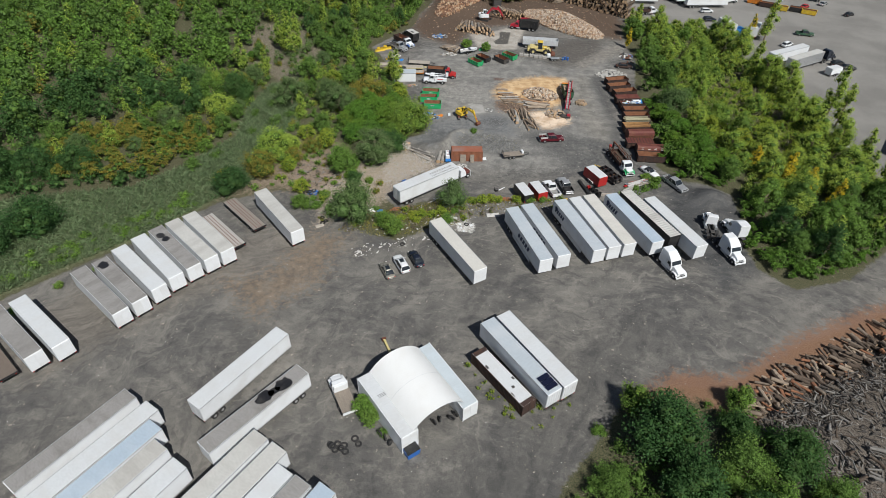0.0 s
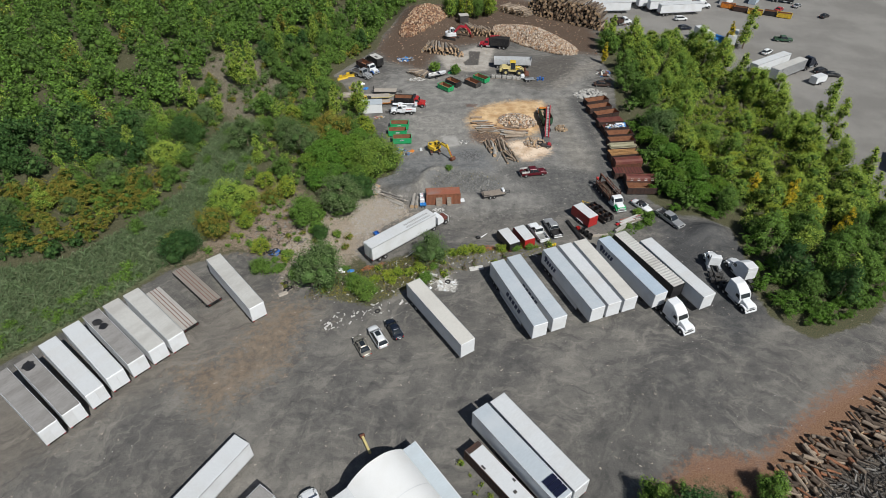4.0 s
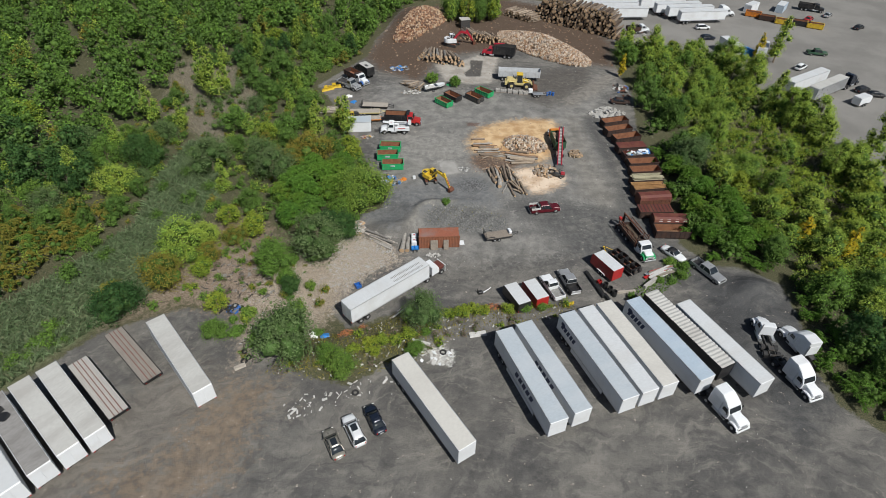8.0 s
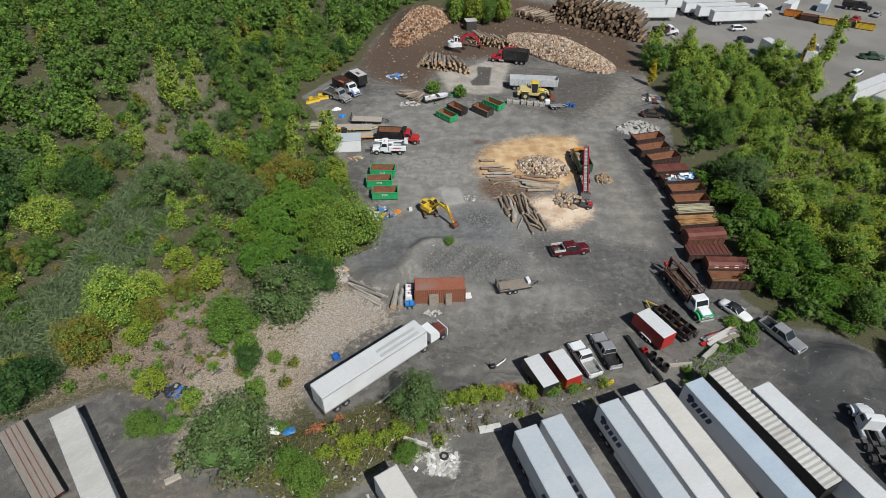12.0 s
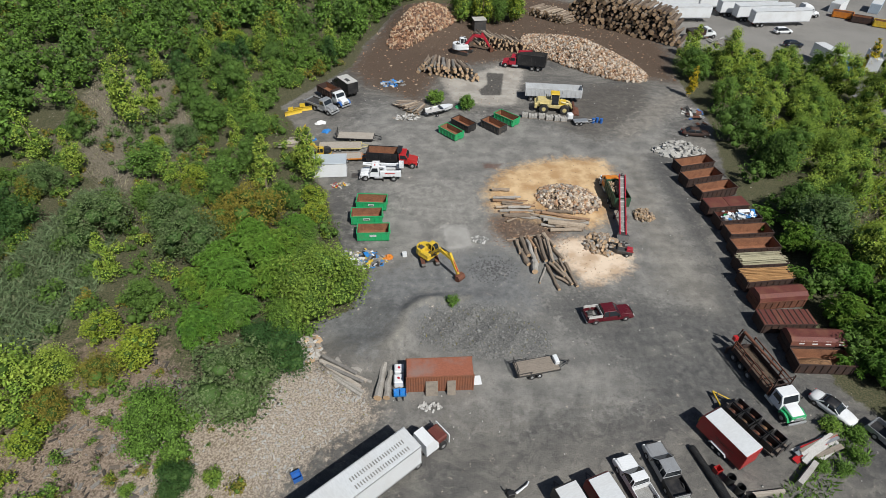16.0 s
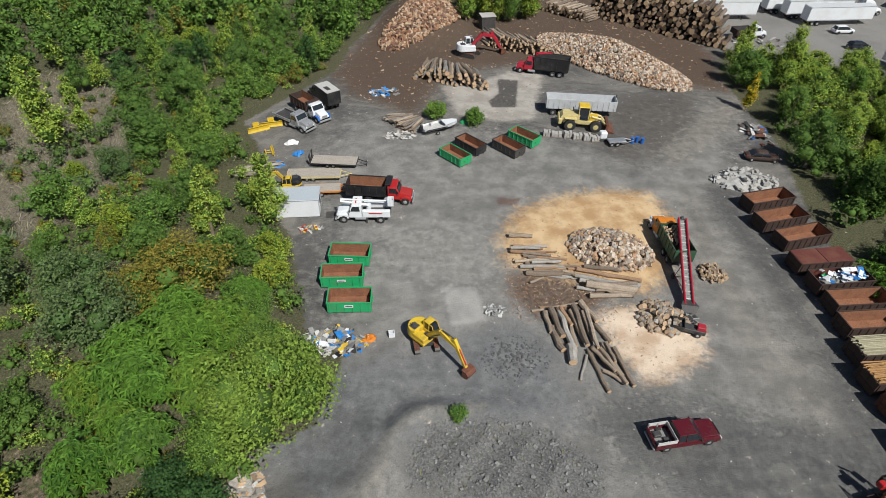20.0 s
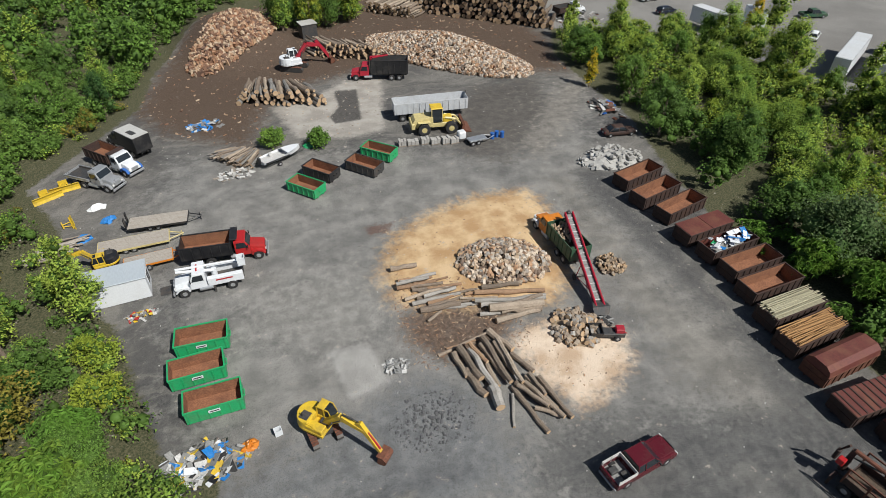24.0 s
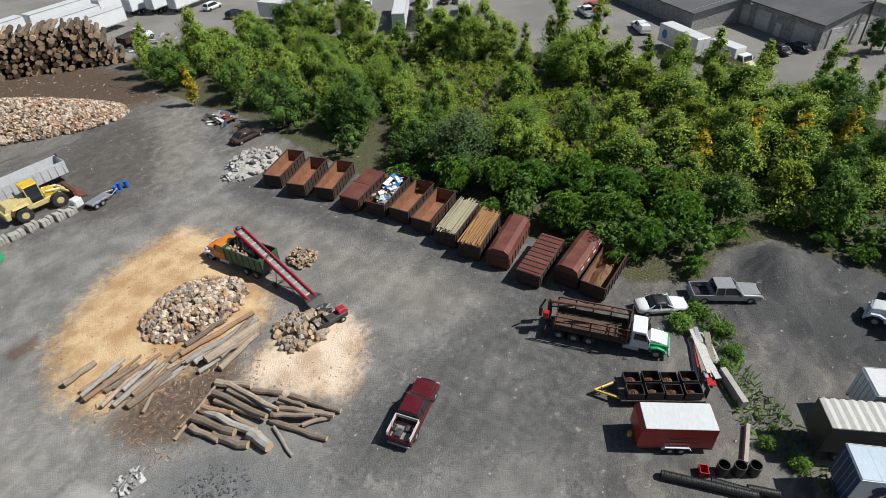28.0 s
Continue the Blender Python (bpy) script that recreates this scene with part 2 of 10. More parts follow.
BARK_GREY = surface("grey_dead_wood", (0.26, 0.245, 0.225), 0.9, 0, 0.3, (0.10, 0.09, 0.08), 0.5, 1.4, 0.02, rand=0.5)
BARK_TAN = surface("tan_bark", (0.36, 0.285, 0.215), 0.9, 0, 0.3, (0.20, 0.15, 0.115), 0.5, 1.4, 0.03, rand=0.4)
BARK_RUSSET = surface("russet_bark", (0.36, 0.225, 0.135), 0.9, 0, 0.3, (0.20, 0.12, 0.08), 0.5, 1.4, 0.03, rand=0.4)
BARK_SILVER = surface("silver_bark", (0.40, 0.375, 0.34), 0.9, 0, 0.25, (0.22, 0.19, 0.16), 0.5, 1.4, 0.02, rand=0.4)
RUST_ROOF = surface("orange_rust_roof", (0.30, 0.105, 0.062), 0.75, 0.05, 0.2, (0.23, 0.20, 0.185), 0.55, 0.45, 0.006)
RUST_SIDE = surface("orange_rust_side", (0.26, 0.098, 0.052), 0.75, 0.05, 0.25, (0.16, 0.085, 0.06), 0.5, 0.9, 0.006)
ENDGRAIN = surface("cut_wood", (0.56, 0.39, 0.24), 0.85, 0, 0.2, (0.36, 0.22, 0.12), 0.4, 2.5, rand=0.4)
SPLIT = surface("split_firewood", (0.50, 0.37, 0.24), 0.85, 0, 0.3, (0.26, 0.18, 0.12), 0.5, 2.0, rand=0.6)
TARP_BLUE = surface("blue_tarp", (0.02, 0.20, 0.55), 0.5, 0, 0.2, (0.2, 0.3, 0.4), 0.2, 2.0)
TARP_WHITE = surface("white_fabric", (0.76, 0.765, 0.76), 0.6, 0, 0.04, (0.66, 0.65, 0.62), 0.35, 0.35)
PLASTIC_BLACK = surface("black_plastic", (0.016, 0.017, 0.018), 0.45, 0, 0.3, (0.09, 0.085, 0.08), 0.3, 2.0)
PALE_JUNK = surface("pale_scrap", (0.60, 0.59, 0.57), 0.6, 0, 0.2, (0.35, 0.33, 0.3), 0.4, 2.0, rand=0.3)
GREY_JUNK = surface("grey_scrap", (0.30, 0.30, 0.29), 0.6, 0.1, 0.25, (0.15, 0.13, 0.11), 0.4, 2.0, rand=0.4)
GLASS = glassy("dark_glass")
CREAM = surface("cream_paint", (0.62, 0.55, 0.36), 0.45, 0, 0.1, (0.4, 0.35, 0.27), 0.3, 0.8)
NAVYDOOR = surface("navy_door", (0.02, 0.045, 0.14), 0.4, 0, 0.12, (0.15, 0.17, 0.2), 0.3, 0.8)
LAMP_RED = surface("red_lens", (0.45, 0.02, 0.02), 0.25, 0, 0.1, dirty=0.1)
LAMP_CLEAR = surface("clear_lens", (0.7, 0.7, 0.68), 0.15, 0, 0.1, dirty=0.1)
FADED_STRIPE = surface("dull_red_stripe", (0.17, 0.07, 0.055), 0.7, 0, 0.25, (0.2, 0.17, 0.14), 0.5, 1.0)
LOAD_DIRT = surface("chips_in_bin", (0.22, 0.12, 0.06), 0.95, 0, 0.5, (0.08, 0.045, 0.03), 0.6, 1.2, 0.05)
STONE = surface("rubble_stone", (0.46, 0.45, 0.425), 0.9, 0, 0.2, (0.25, 0.23, 0.21), 0.5, 1.5, 0.02, rand=0.35)
STONE_DARK_EARTH = surface("dark_earth", (0.10, 0.10, 0.103), 0.95, 0, 0.35, (0.12, 0.12, 0.118), 0.5, 1.5, 0.03)
STONE_DARK = surface("slate_gravel_stone", (0.23, 0.23, 0.22), 0.9, 0, 0.35, (0.11, 0.11, 0.105), 0.5, 0.8, 0.02)
ROOFING = surface("asphalt_roofing", (0.10, 0.105, 0.11), 0.9, 0, 0.2, (0.16, 0.16, 0.16), 0.5, 0.2, 0.01)
BLOCKWALL = surface("grey_block_wall", (0.33, 0.33, 0.32), 0.85, 0, 0.35, (0.2, 0.19, 0.18), 0.4, 0.5, 0.01, fine=2.5)
SOLAR = glassy("solar_cells", (0.01, 0.012, 0.03))
DRYLEAF = surface("orange_dry_brush", (0.42, 0.16, 0.07), 0.9, 0, 0.4, (0.25, 0.09, 0.04), 0.5, 3.0)
LEAF = leafy("leaves_green", [(0.1, 0.191, 0.035), (0.13, 0.232, 0.043), (0.176, 0.277, 0.047), (0.11, 0.209, 0.051), (0.21, 0.288, 0.051)])
LEAF_DEEP = leafy("leaves_deep_green", [(0.080, 0.152, 0.036), (0.098, 0.175, 0.038), (0.120, 0.200, 0.042), (0.085, 0.150, 0.046)])
LEAF_TWIG = leafy("dry_brown_twigs", [(0.150, 0.118, 0.090), (0.205, 0.165, 0.128), (0.175, 0.125, 0.095)])
LEAF_FRESH = leafy("leaves_fresh_green", [(0.165, 0.255, 0.045), (0.195, 0.285, 0.050), (0.225, 0.300, 0.050)])
LEAF_DARK = leafy("leaves_dark", [(0.036, 0.086, 0.027), (0.047, 0.104, 0.031), (0.061, 0.122, 0.031)])
LEAF_LIME = leafy("leaves_lime", [(0.237, 0.355, 0.059), (0.301, 0.388, 0.066), (0.193, 0.328, 0.059)])
LEAF_SUMAC = leafy("leaves_sumac", [(0.066, 0.160, 0.030), (0.120, 0.235, 0.036), (0.165, 0.235, 0.036), (0.085, 0.175, 0.038)])
LEAF_YELLOW = leafy("leaves_yellow_green", [(0.195, 0.275, 0.038), (0.245, 0.310, 0.040), (0.300, 0.310, 0.042)])
LEAF_GOLD = leafy("leaves_gold", [(0.50, 0.40, 0.030), (0.56, 0.42, 0.030)])
LEAF_OLIVE = leafy("leaves_olive", [(0.165, 0.188, 0.039), (0.233, 0.199, 0.039), (0.188, 0.222, 0.039)])
LEAF_SLATE = leafy("leaves_slate_green", [(0.100, 0.155, 0.060), (0.118, 0.175, 0.066)])
LEAF_GREY = leafy("leaves_grey_green", [(0.110, 0.160, 0.060), (0.130, 0.180, 0.075)])
REED = leafy("reed_blades", [(0.120, 0.180, 0.085), (0.140, 0.200, 0.098), (0.165, 0.215, 0.115)])
REED_DRY = leafy("bleached_grass", [(0.24, 0.22, 0.15), (0.30, 0.27, 0.19), (0.20, 0.20, 0.12)])
# crown cores: the shade inside the foliage is put into these greens
SHADE_CORE_DARK = leafy("inner_dark_foliage", [(0.046, 0.090, 0.026), (0.056, 0.102, 0.028)], translucent=0.0)
SHADE_CORE = leafy("inner_foliage", [(0.050, 0.095, 0.020), (0.062, 0.110, 0.022)], translucent=0.0)


# ---- mesh building ----
class G:
    """A list of vertices and faces for one mesh."""

    def __init__(self):
        self.v, self.f = [], []

    def add(self, vs, fs):
        k = len(self.v)
        self.v += [tuple(p) for p in vs]
        self.f += [tuple(i + k for i in f) for f in fs]
        return self

    def box(self, cx, cy, cz, lx, ly, lz, bev=0.0, m=None):
        hx, hy, hz = lx / 2, ly / 2, lz / 2
        if bev <= 0:
            vs = [(sx * hx, sy * hy, sz * hz) for sz in (-1, 1) for sy in (-1, 1) for sx in (-1, 1)]
            fs = [(0, 2, 3, 1), (4, 5, 7, 6), (0, 1, 5, 4), (2, 6, 7, 3), (0, 4, 6, 2), (1, 3, 7, 5)]
        else:
            b = min(bev, hx * 0.9, hy * 0.9, hz * 0.9)
            vs, fs, idx = [], [], {}
            for sx in (-1, 1):
                for sy in (-1, 1):
                    for sz in (-1, 1):
                        for a in range(3):
                            p = [sx * (hx - b), sy * (hy - b), sz * (hz - b)]
                            p[a] = (sx * hx, sy * hy, sz * hz)[a]
                            idx[(sx, sy, sz, a)] = len(vs)
                            vs.append(tuple(p))
            for a in range(3):
                o = [i for i in range(3) if i != a]
                for s in (-1, 1):
                    ring = []
                    for t0, t1 in ((-1, -1), (1, -1), (1, 1), (-1, 1)):
                        k = [0, 0, 0]
                        k[a], k[o[0]], k[o[1]] = s, t0, t1
                        ring.append(idx[(*k, a)])
                    fs.append(tuple(ring if (s > 0) == (a != 1) else ring[::-1]))
            for a in range(3):
                o = [i for i in range(3) if i != a]
                for t0 in (-1, 1):
                    for t1 in (-1, 1):
                        k0, k1 = [0, 0, 0], [0, 0, 0]
                        k0[a], k0[o[0]], k0[o[1]] = -1, t0, t1
                        k1[a], k1[o[0]], k1[o[1]] = 1, t0, t1
                        fs.append((idx[(*k0, o[0])], idx[(*k1, o[0])], idx[(*k1, o[1])], idx[(*k0, o[1])]))
            for sx in (-1, 1):
                for sy in (-1, 1):
                    for sz in (-1, 1):
                        fs.append((idx[(sx, sy, sz, 0)], idx[(sx, sy, sz, 1)], idx[(sx, sy, sz, 2)]))
        if m is not None:
            vs = [m @ Vector(p) for p in vs]
        return self.add([(p[0] + cx, p[1] + cy, p[2] + cz) for p in vs], fs)

    def cyl(self, p0, p1, r0, r1=None, n=10, cap=True):
        p0, p1 = Vector(p0), Vector(p1)
        r1 = r0 if r1 is None else r1
        d = (p1 - p0).normalized()
        a = d.orthogonal().normalized()
        b = d.cross(a)
        ring = [a * math.cos(2 * math.pi * i / n) + b * math.sin(2 * math.pi * i / n) for i in range(n)]
        vs = [p0 + q * r0 for q in ring] + [p1 + q * r1 for q in ring]
        fs = [(i, (i + 1) % n, n + (i + 1) % n, n + i) for i in range(n)]
        if cap:
            fs += [tuple(range(n))[::-1], tuple(range(n, 2 * n))]
        return self.add(vs, fs)

    def prism(self, prof, y0, y1, inset=0.0, top=None):
        """A side profile in x and z, carried from y0 to y1; points above top lean in by inset."""
        k = len(prof)
        vs = []
        for y, s in ((y0, 1), (y1, -1)):
            for x, z in prof:
                vs.append((x, y + (s * inset if top is not None and z > top else 0), z))
        fs = [(i, (i + 1) % k, k + (i + 1) % k, k + i) for i in range(k)]
        return self.add(vs, fs + [tuple(range(k))[::-1], tuple(range(k, 2 * k))])

    def quad(self, a, b, c, d):
        return self.add([a, b, c, d], [(0, 1, 2, 3)])

    def tub(self, x0, x1, y0, y1, z0, z1, t, flare=0.0):
        """An open box with walls of thickness t."""
        f = flare
        o = [(x0, y0), (x1, y0), (x1, y1), (x0, y1)]
        of = [(x0 - f, y0 - f), (x1 + f, y0 - f), (x1 + f, y1 + f), (x0 - f, y1 + f)]
        i2 = [(x0 - f + t, y0 - f + t), (x1 + f - t, y0 - f + t), (x1 + f - t, y1 + f - t), (x0 - f + t, y1 + f - t)]
        i1 = [(x0 + t, y0 + t), (x1 - t, y0 + t), (x1 - t, y1 - t), (x0 + t, y1 - t)]
        vs = [(*p, z0) for p in o] + [(*p, z1) for p in of] + [(*p, z1) for p in i2] + [(*p, z0 + t) for p in i1]
        fs = [(3, 2, 1, 0), (12, 13, 14, 15)]
        for r in range(3):
            for i in range(4):
                j = (i + 1) % 4
                fs.append((r * 4 + i, r * 4 + j, r * 4 + 4 + j, r * 4 + 4 + i))
        return self.add(vs, fs)


def mesh_of(name, g, mat, smooth=False):
    me = bpy.data.meshes.new(name)
    me.from_pydata(g.v, [], g.f)
    me.materials.append(mat)
    if smooth:
        me.polygons.foreach_set("use_smooth", [True] * len(me.polygons))
    me.update()
    return me


def part(name, g, mat, parent, label="", smooth=False):
    ob = new(name, mesh_of(name, g, mat, smooth))
    ob.parent = parent
    return tagged(ob, label)


def soften(ob, width, segments=2):
    """Round the edges of a part."""
    bm = bmesh.new()
    bm.from_mesh(ob.data)
    bmesh.ops.remove_doubles(bm, verts=bm.verts[:], dist=0.001)
    bmesh.ops.bevel(bm, geom=bm.edges[:], offset=width, segments=segments, profile=0.6, affect="EDGES", clamp_overlap=True)
    bm.to_mesh(ob.data)
    bm.free()
    return ob


def thing(name, label, category, group="", kind=""):
    return tagged(new(name), label, category, group, kind)


def put(ob, x, y, ang=0.0, z=0.0):
    ob.matrix_basis = pose(x, y, z, 0, 0, ang) @ Matrix.Diagonal((*ob.scale, 1))
    return ob


def np_mesh(name, verts, faces, mats, idx=None):
    """A mesh from arrays: faces all of one size."""
    me = bpy.data.meshes.new(name)
    faces = np.asarray(faces, np.int32)
    k = faces.shape[1]
    me.vertices.add(len(verts))
    me.vertices.foreach_set("co", np.asarray(verts, np.float32).ravel())
    me.loops.add(faces.size)
    me.loops.foreach_set("vertex_index", faces.ravel())
    me.polygons.add(len(faces))
    me.polygons.foreach_set("loop_start", np.arange(0, faces.size, k, dtype=np.int32))
    for m in mats:
        me.materials.append(m)
    if idx is not None:
        me.polygons.foreach_set("material_index", np.asarray(idx, np.int32))
    me.update(calc_edges=True)
    return me


# ---- ground ----
def inside(poly, x, y):
    c, j = False, len(poly) - 1
    for i in range(len(poly)):
        (xi, yi), (xj, yj) = poly[i], poly[j]
        if (yi > y) != (yj > y) and x < (xj - xi) * (y - yi) / (yj - yi) + xi:
            c = not c
        j = i
    return c


def edge_dist(poly, x, y):
    """Signed distance to a polygon's outline, positive inside, for arrays."""
    x, y = np.asarray(x, float), np.asarray(y, float)
    best, ins = np.full(x.shape, 1e9), np.zeros(x.shape, bool)
    for (ax, ay), (bx, by) in zip(poly, poly[1:] + poly[:1]):
        dx, dy = bx - ax, by - ay
        t = np.clip(((x - ax) * dx + (y - ay) * dy) / (dx * dx + dy * dy), 0, 1)
        best = np.minimum(best, np.hypot(x - ax - t * dx, y - ay - t * dy))
        if ay != by:
            ins ^= ((ay > y) != (by > y)) & (x < dx * (y - ay) / dy + ax)
    return np.where(ins, best, -best)


YARD = [(-140, -60), (-110, 5), (-86, 38), (-76, 53), (-67, 62), (-55, 74), (-47, 84), (-36, 89), (-29, 88), (-22, 82), (-17, 76), (-9, 73.5), (-2, 78),
        (4, 84.5), (-1, 88), (-10, 84), (-13, 88), (-11.5, 97), (-10, 106), (-11.5, 112), (-6, 115), (-4, 123), (-8, 125), (-10.6, 134), (-13, 142), (-17, 147), (-20, 160), (-25, 170),
        (-19, 180), (-13, 190), (-11, 205), (0, 233), (40, 243), (64, 238), (66, 205), (59, 190), (58, 175), (58, 164), (54, 148), (52, 136), (53, 126), (51, 118),
        (48.5, 103), (52, 97), (57, 96.5), (62, 92), (61, 84), (58, 76), (58.5, 68), (63, 63), (74, 66), (88, 76), (110, 88), (112, 70), (88, 61),
        (74, 57), (58, 50), (43, 41), (35, 41.5), (27, 38.5), (23, 33), (17, 26), (6, 10), (0, -60)]
LOT = [(97, 70), (98, 110), (98, 150), (90, 192), (66, 203), (67, 240), (46, 248), (30, 250), (12, 249), (5, 262), (2, 330), (330, 330), (330, 30), (130, 40)]
SANDY = [(-25, 78), (-27, 90), (-22, 100), (-14, 103), (-11.6, 110.4), (-8.5, 106), (-3.2, 102), (-2.2, 100), (-5, 97.8), (-8.5, 95.5), (-11, 92), (-12, 88), (-16, 82)]
SAND2 = [(-14, 104), (-11.6, 110.4), (-8.5, 106), (-3.2, 102), (-2.2, 100), (-5, 97.8), (-8.5, 95.5), (-11, 92), (-14.5, 93)]
CREST = [(-4.6, 107.6), (-1.4, 108.2), (0.2, 110.4), (0.7, 113.2), (3.0, 115.6), (8.6, 116.4), (12.5, 116.0)]
# dark dirt by the corner trees, their shade mixed into the ground colour
FRONT_SHADE_DIRT = [(-8, 10), (12, 20), (22, 34), (32, 45), (40, 50), (34, 56), (22, 50), (14, 34), (4, 28), (-10, 24)]
FOAM = [(2.0, 79.8), (4.5, 80.2), (6, 78.6), (5.6, 76.8), (3.4, 77.0)]
BERM = [(-21, 76), (-12, 74.5), (-1, 76.5), (5, 81), (13, 83.5), (26, 86.5), (26, 88.5), (12, 88), (2, 88), (-8, 84), (-16, 82)]
MULCH = [(-14, 189), (-9, 180), (2, 172), (8, 190), (20, 193), (30, 196), (46, 186), (58, 182), (62, 200), (58, 230), (30, 245), (2, 236), (-9, 210)]
SAWDUST = [(13, 136), (12.6, 140.5), (15.5, 146.3), (21, 149.5), (28, 151), (34, 150.2), (34.6, 146), (32.4, 141.5), (31, 134), (28, 131.5), (24, 132), (19, 133.8)]
CHIPS = [(21.3, 127.8), (24.5, 129.4), (29.5, 128.6), (32, 125.4), (31.2, 122.4), (27, 119.8), (24.2, 119.2), (22.6, 122.8)]
REDDIRT = [(27, 38.5), (33, 42), (36, 44), (45, 43.5), (58, 52), (74, 59), (100, 68), (100, 56), (74, 49), (60, 42), (50, 35), (42, 36), (36, 39.5)]
TANDIRT = [(-70, 45), (-60, 62), (-45, 70), (-30, 78), (-18, 76), (-16, 70), (-30, 64), (-45, 55), (-60, 38)]
DARKG = [(-10.2, 114), (-6.7, 121), (-1.6, 122.5), (4.7, 125), (9.7, 126.5), (13.6, 126.5), (16.5, 123.5), (18, 119), (16.6, 114.5), (6.5, 113.5), (-0.5, 112), (-3.4, 107), (-9.6, 110.4)]
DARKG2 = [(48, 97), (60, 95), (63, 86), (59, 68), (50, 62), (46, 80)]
PALEG = [(2.2, 109.2), (2, 112.5), (4.2, 115), (8.6, 115.6), (13.5, 115.0), (18, 111.5), (18.3, 109.2), (16.2, 106.9), (9.4, 107.0)]
PAD = [(5.4, 132.2), (9, 132.2), (10.1, 127.2), (6.3, 126.5)]
SLAB = [(6.2, 184), (11.7, 184.4), (19, 190.3), (25.5, 189.7), (21.2, 171.2), (15.3, 170.8), (8.9, 173)]
STAIN = [(16.7, 187.1), (20.5, 186.7), (18.8, 175.8), (14.7, 175.6), (14.4, 178), (16.4, 181)]
BARKD = [(13.2, 134.5), (18.6, 134.8), (23.5, 131.8), (22.4, 129), (18, 127.3), (15, 127.8), (12.6, 131)]
LANE = [(37, 152), (41, 152), (40, 140), (39.5, 130), (41.5, 118), (40, 113), (36, 114), (34, 120), (35, 132), (36, 142)]
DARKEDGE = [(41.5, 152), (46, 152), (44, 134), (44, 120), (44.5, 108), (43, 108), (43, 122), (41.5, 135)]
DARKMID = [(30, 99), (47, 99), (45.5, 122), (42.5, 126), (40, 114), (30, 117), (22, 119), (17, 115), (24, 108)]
LANE2 = [(-2, 143), (9, 143), (12.5, 134), (5, 132.5), (-2, 136)]
WET = [(35, 157), (49, 171), (50.5, 182), (39, 181), (28, 170), (30, 160)]
BANK = [(50, 174), (65, 188), (71, 196), (74, 191), (56, 174), (50, 166), (40, 157), (38, 160)]
REDSTAIN = [(13.2, 149.4), (16.3, 149.1), (15.4, 147.3), (13.0, 147.6)]
ORANGE_DIRT = [(-38, 61), (-31.5, 63), (-25, 74), (-20, 74), (-22, 61.5), (-31, 53)]
MEADOW = [(-125, 72), (-100, 34), (-87, 40), (-77, 54), (-68, 63), (-56, 74.5), (-48, 85), (-42, 92), (-41, 108), (-38, 120), (-41, 132), (-45, 141), (-50, 139), (-52, 126), (-51, 110), (-58, 98), (-66, 88), (-82, 84)]
DUSTY = [(-2, 99), (2, 106), (-4, 112), (-3, 122), (-6, 128), (-8, 142), (-12, 160), (-8, 172), (10, 168), (40, 160), (50, 176), (56, 176), (46, 150), (42, 130), (40, 112), (34, 104), (24, 100)]
BARE = [(-62, 157), (-54, 148), (-44, 138), (-36, 150), (-40, 165), (-52, 188), (-66, 186)]
RIGHT_EDGE = [(52.5, 136), (53, 126), (51.5, 118), (49.5, 104), (52.5, 98), (57.5, 97.5), (62.5, 92.5), (61.5, 84), (58.8, 76), (59.3, 69), (63, 64.5), (74, 67.5), (88, 77.5), (94, 84), (90, 87), (76, 73), (67, 69), (64, 76), (66, 90), (60, 101), (54, 106), (56, 120), (57, 136)]
FRINGE = [(-47, 86), (-36, 90), (-29, 89), (-24, 82), (-24, 100), (-31, 107), (-40, 109), (-41, 94)]
MOTTLE = [(-37, 94), (-33, 104), (-29, 110), (-24, 106), (-20, 96), (-24, 90), (-31, 88)]
BARE2 = [(-38, 108), (-32, 113), (-26, 108), (-28, 100), (-34, 102)]
DEADW = [(46, 38), (58, 45), (74, 52), (100, 60), (112, 20), (60, 5), (50, 15), (45, 30)]
SCRUB = [(24, 32.5), (32, 39.5), (42, 40.5), (58, 49), (74, 56), (110, 66), (115, 10), (16, -20), (8, 8), (16, 25)]


def line_dist(line, x, y):
    best = np.full(np.shape(x), 1e9)
    for (ax, ay), (bx, by) in zip(line, line[1:]):
        dx, dy = bx - ax, by - ay
        t = np.clip(((x - ax) * dx + (y - ay) * dy) / (dx * dx + dy * dy), 0, 1)
        best = np.minimum(best, np.hypot(x - ax - t * dx, y - ay - t * dy))
    return best


def smooth01(a, lo, hi):
    t = np.clip((np.asarray(a, float) - lo) / (hi - lo), 0, 1)
    return t * t * (3 - 2 * t)


def wob(x, y, s=1.0):
    """A gentle uneven swell, about -1 to 1."""
    return (np.sin(x * 0.31 * s + 1.3) * np.cos(y * 0.27 * s - 0.4) + 0.6 * np.sin(x * 0.71 * s - y * 0.53 * s + 2.1) + 0.4 * np.cos(x * 1.3 * s + y * 1.1 * s)) / 2


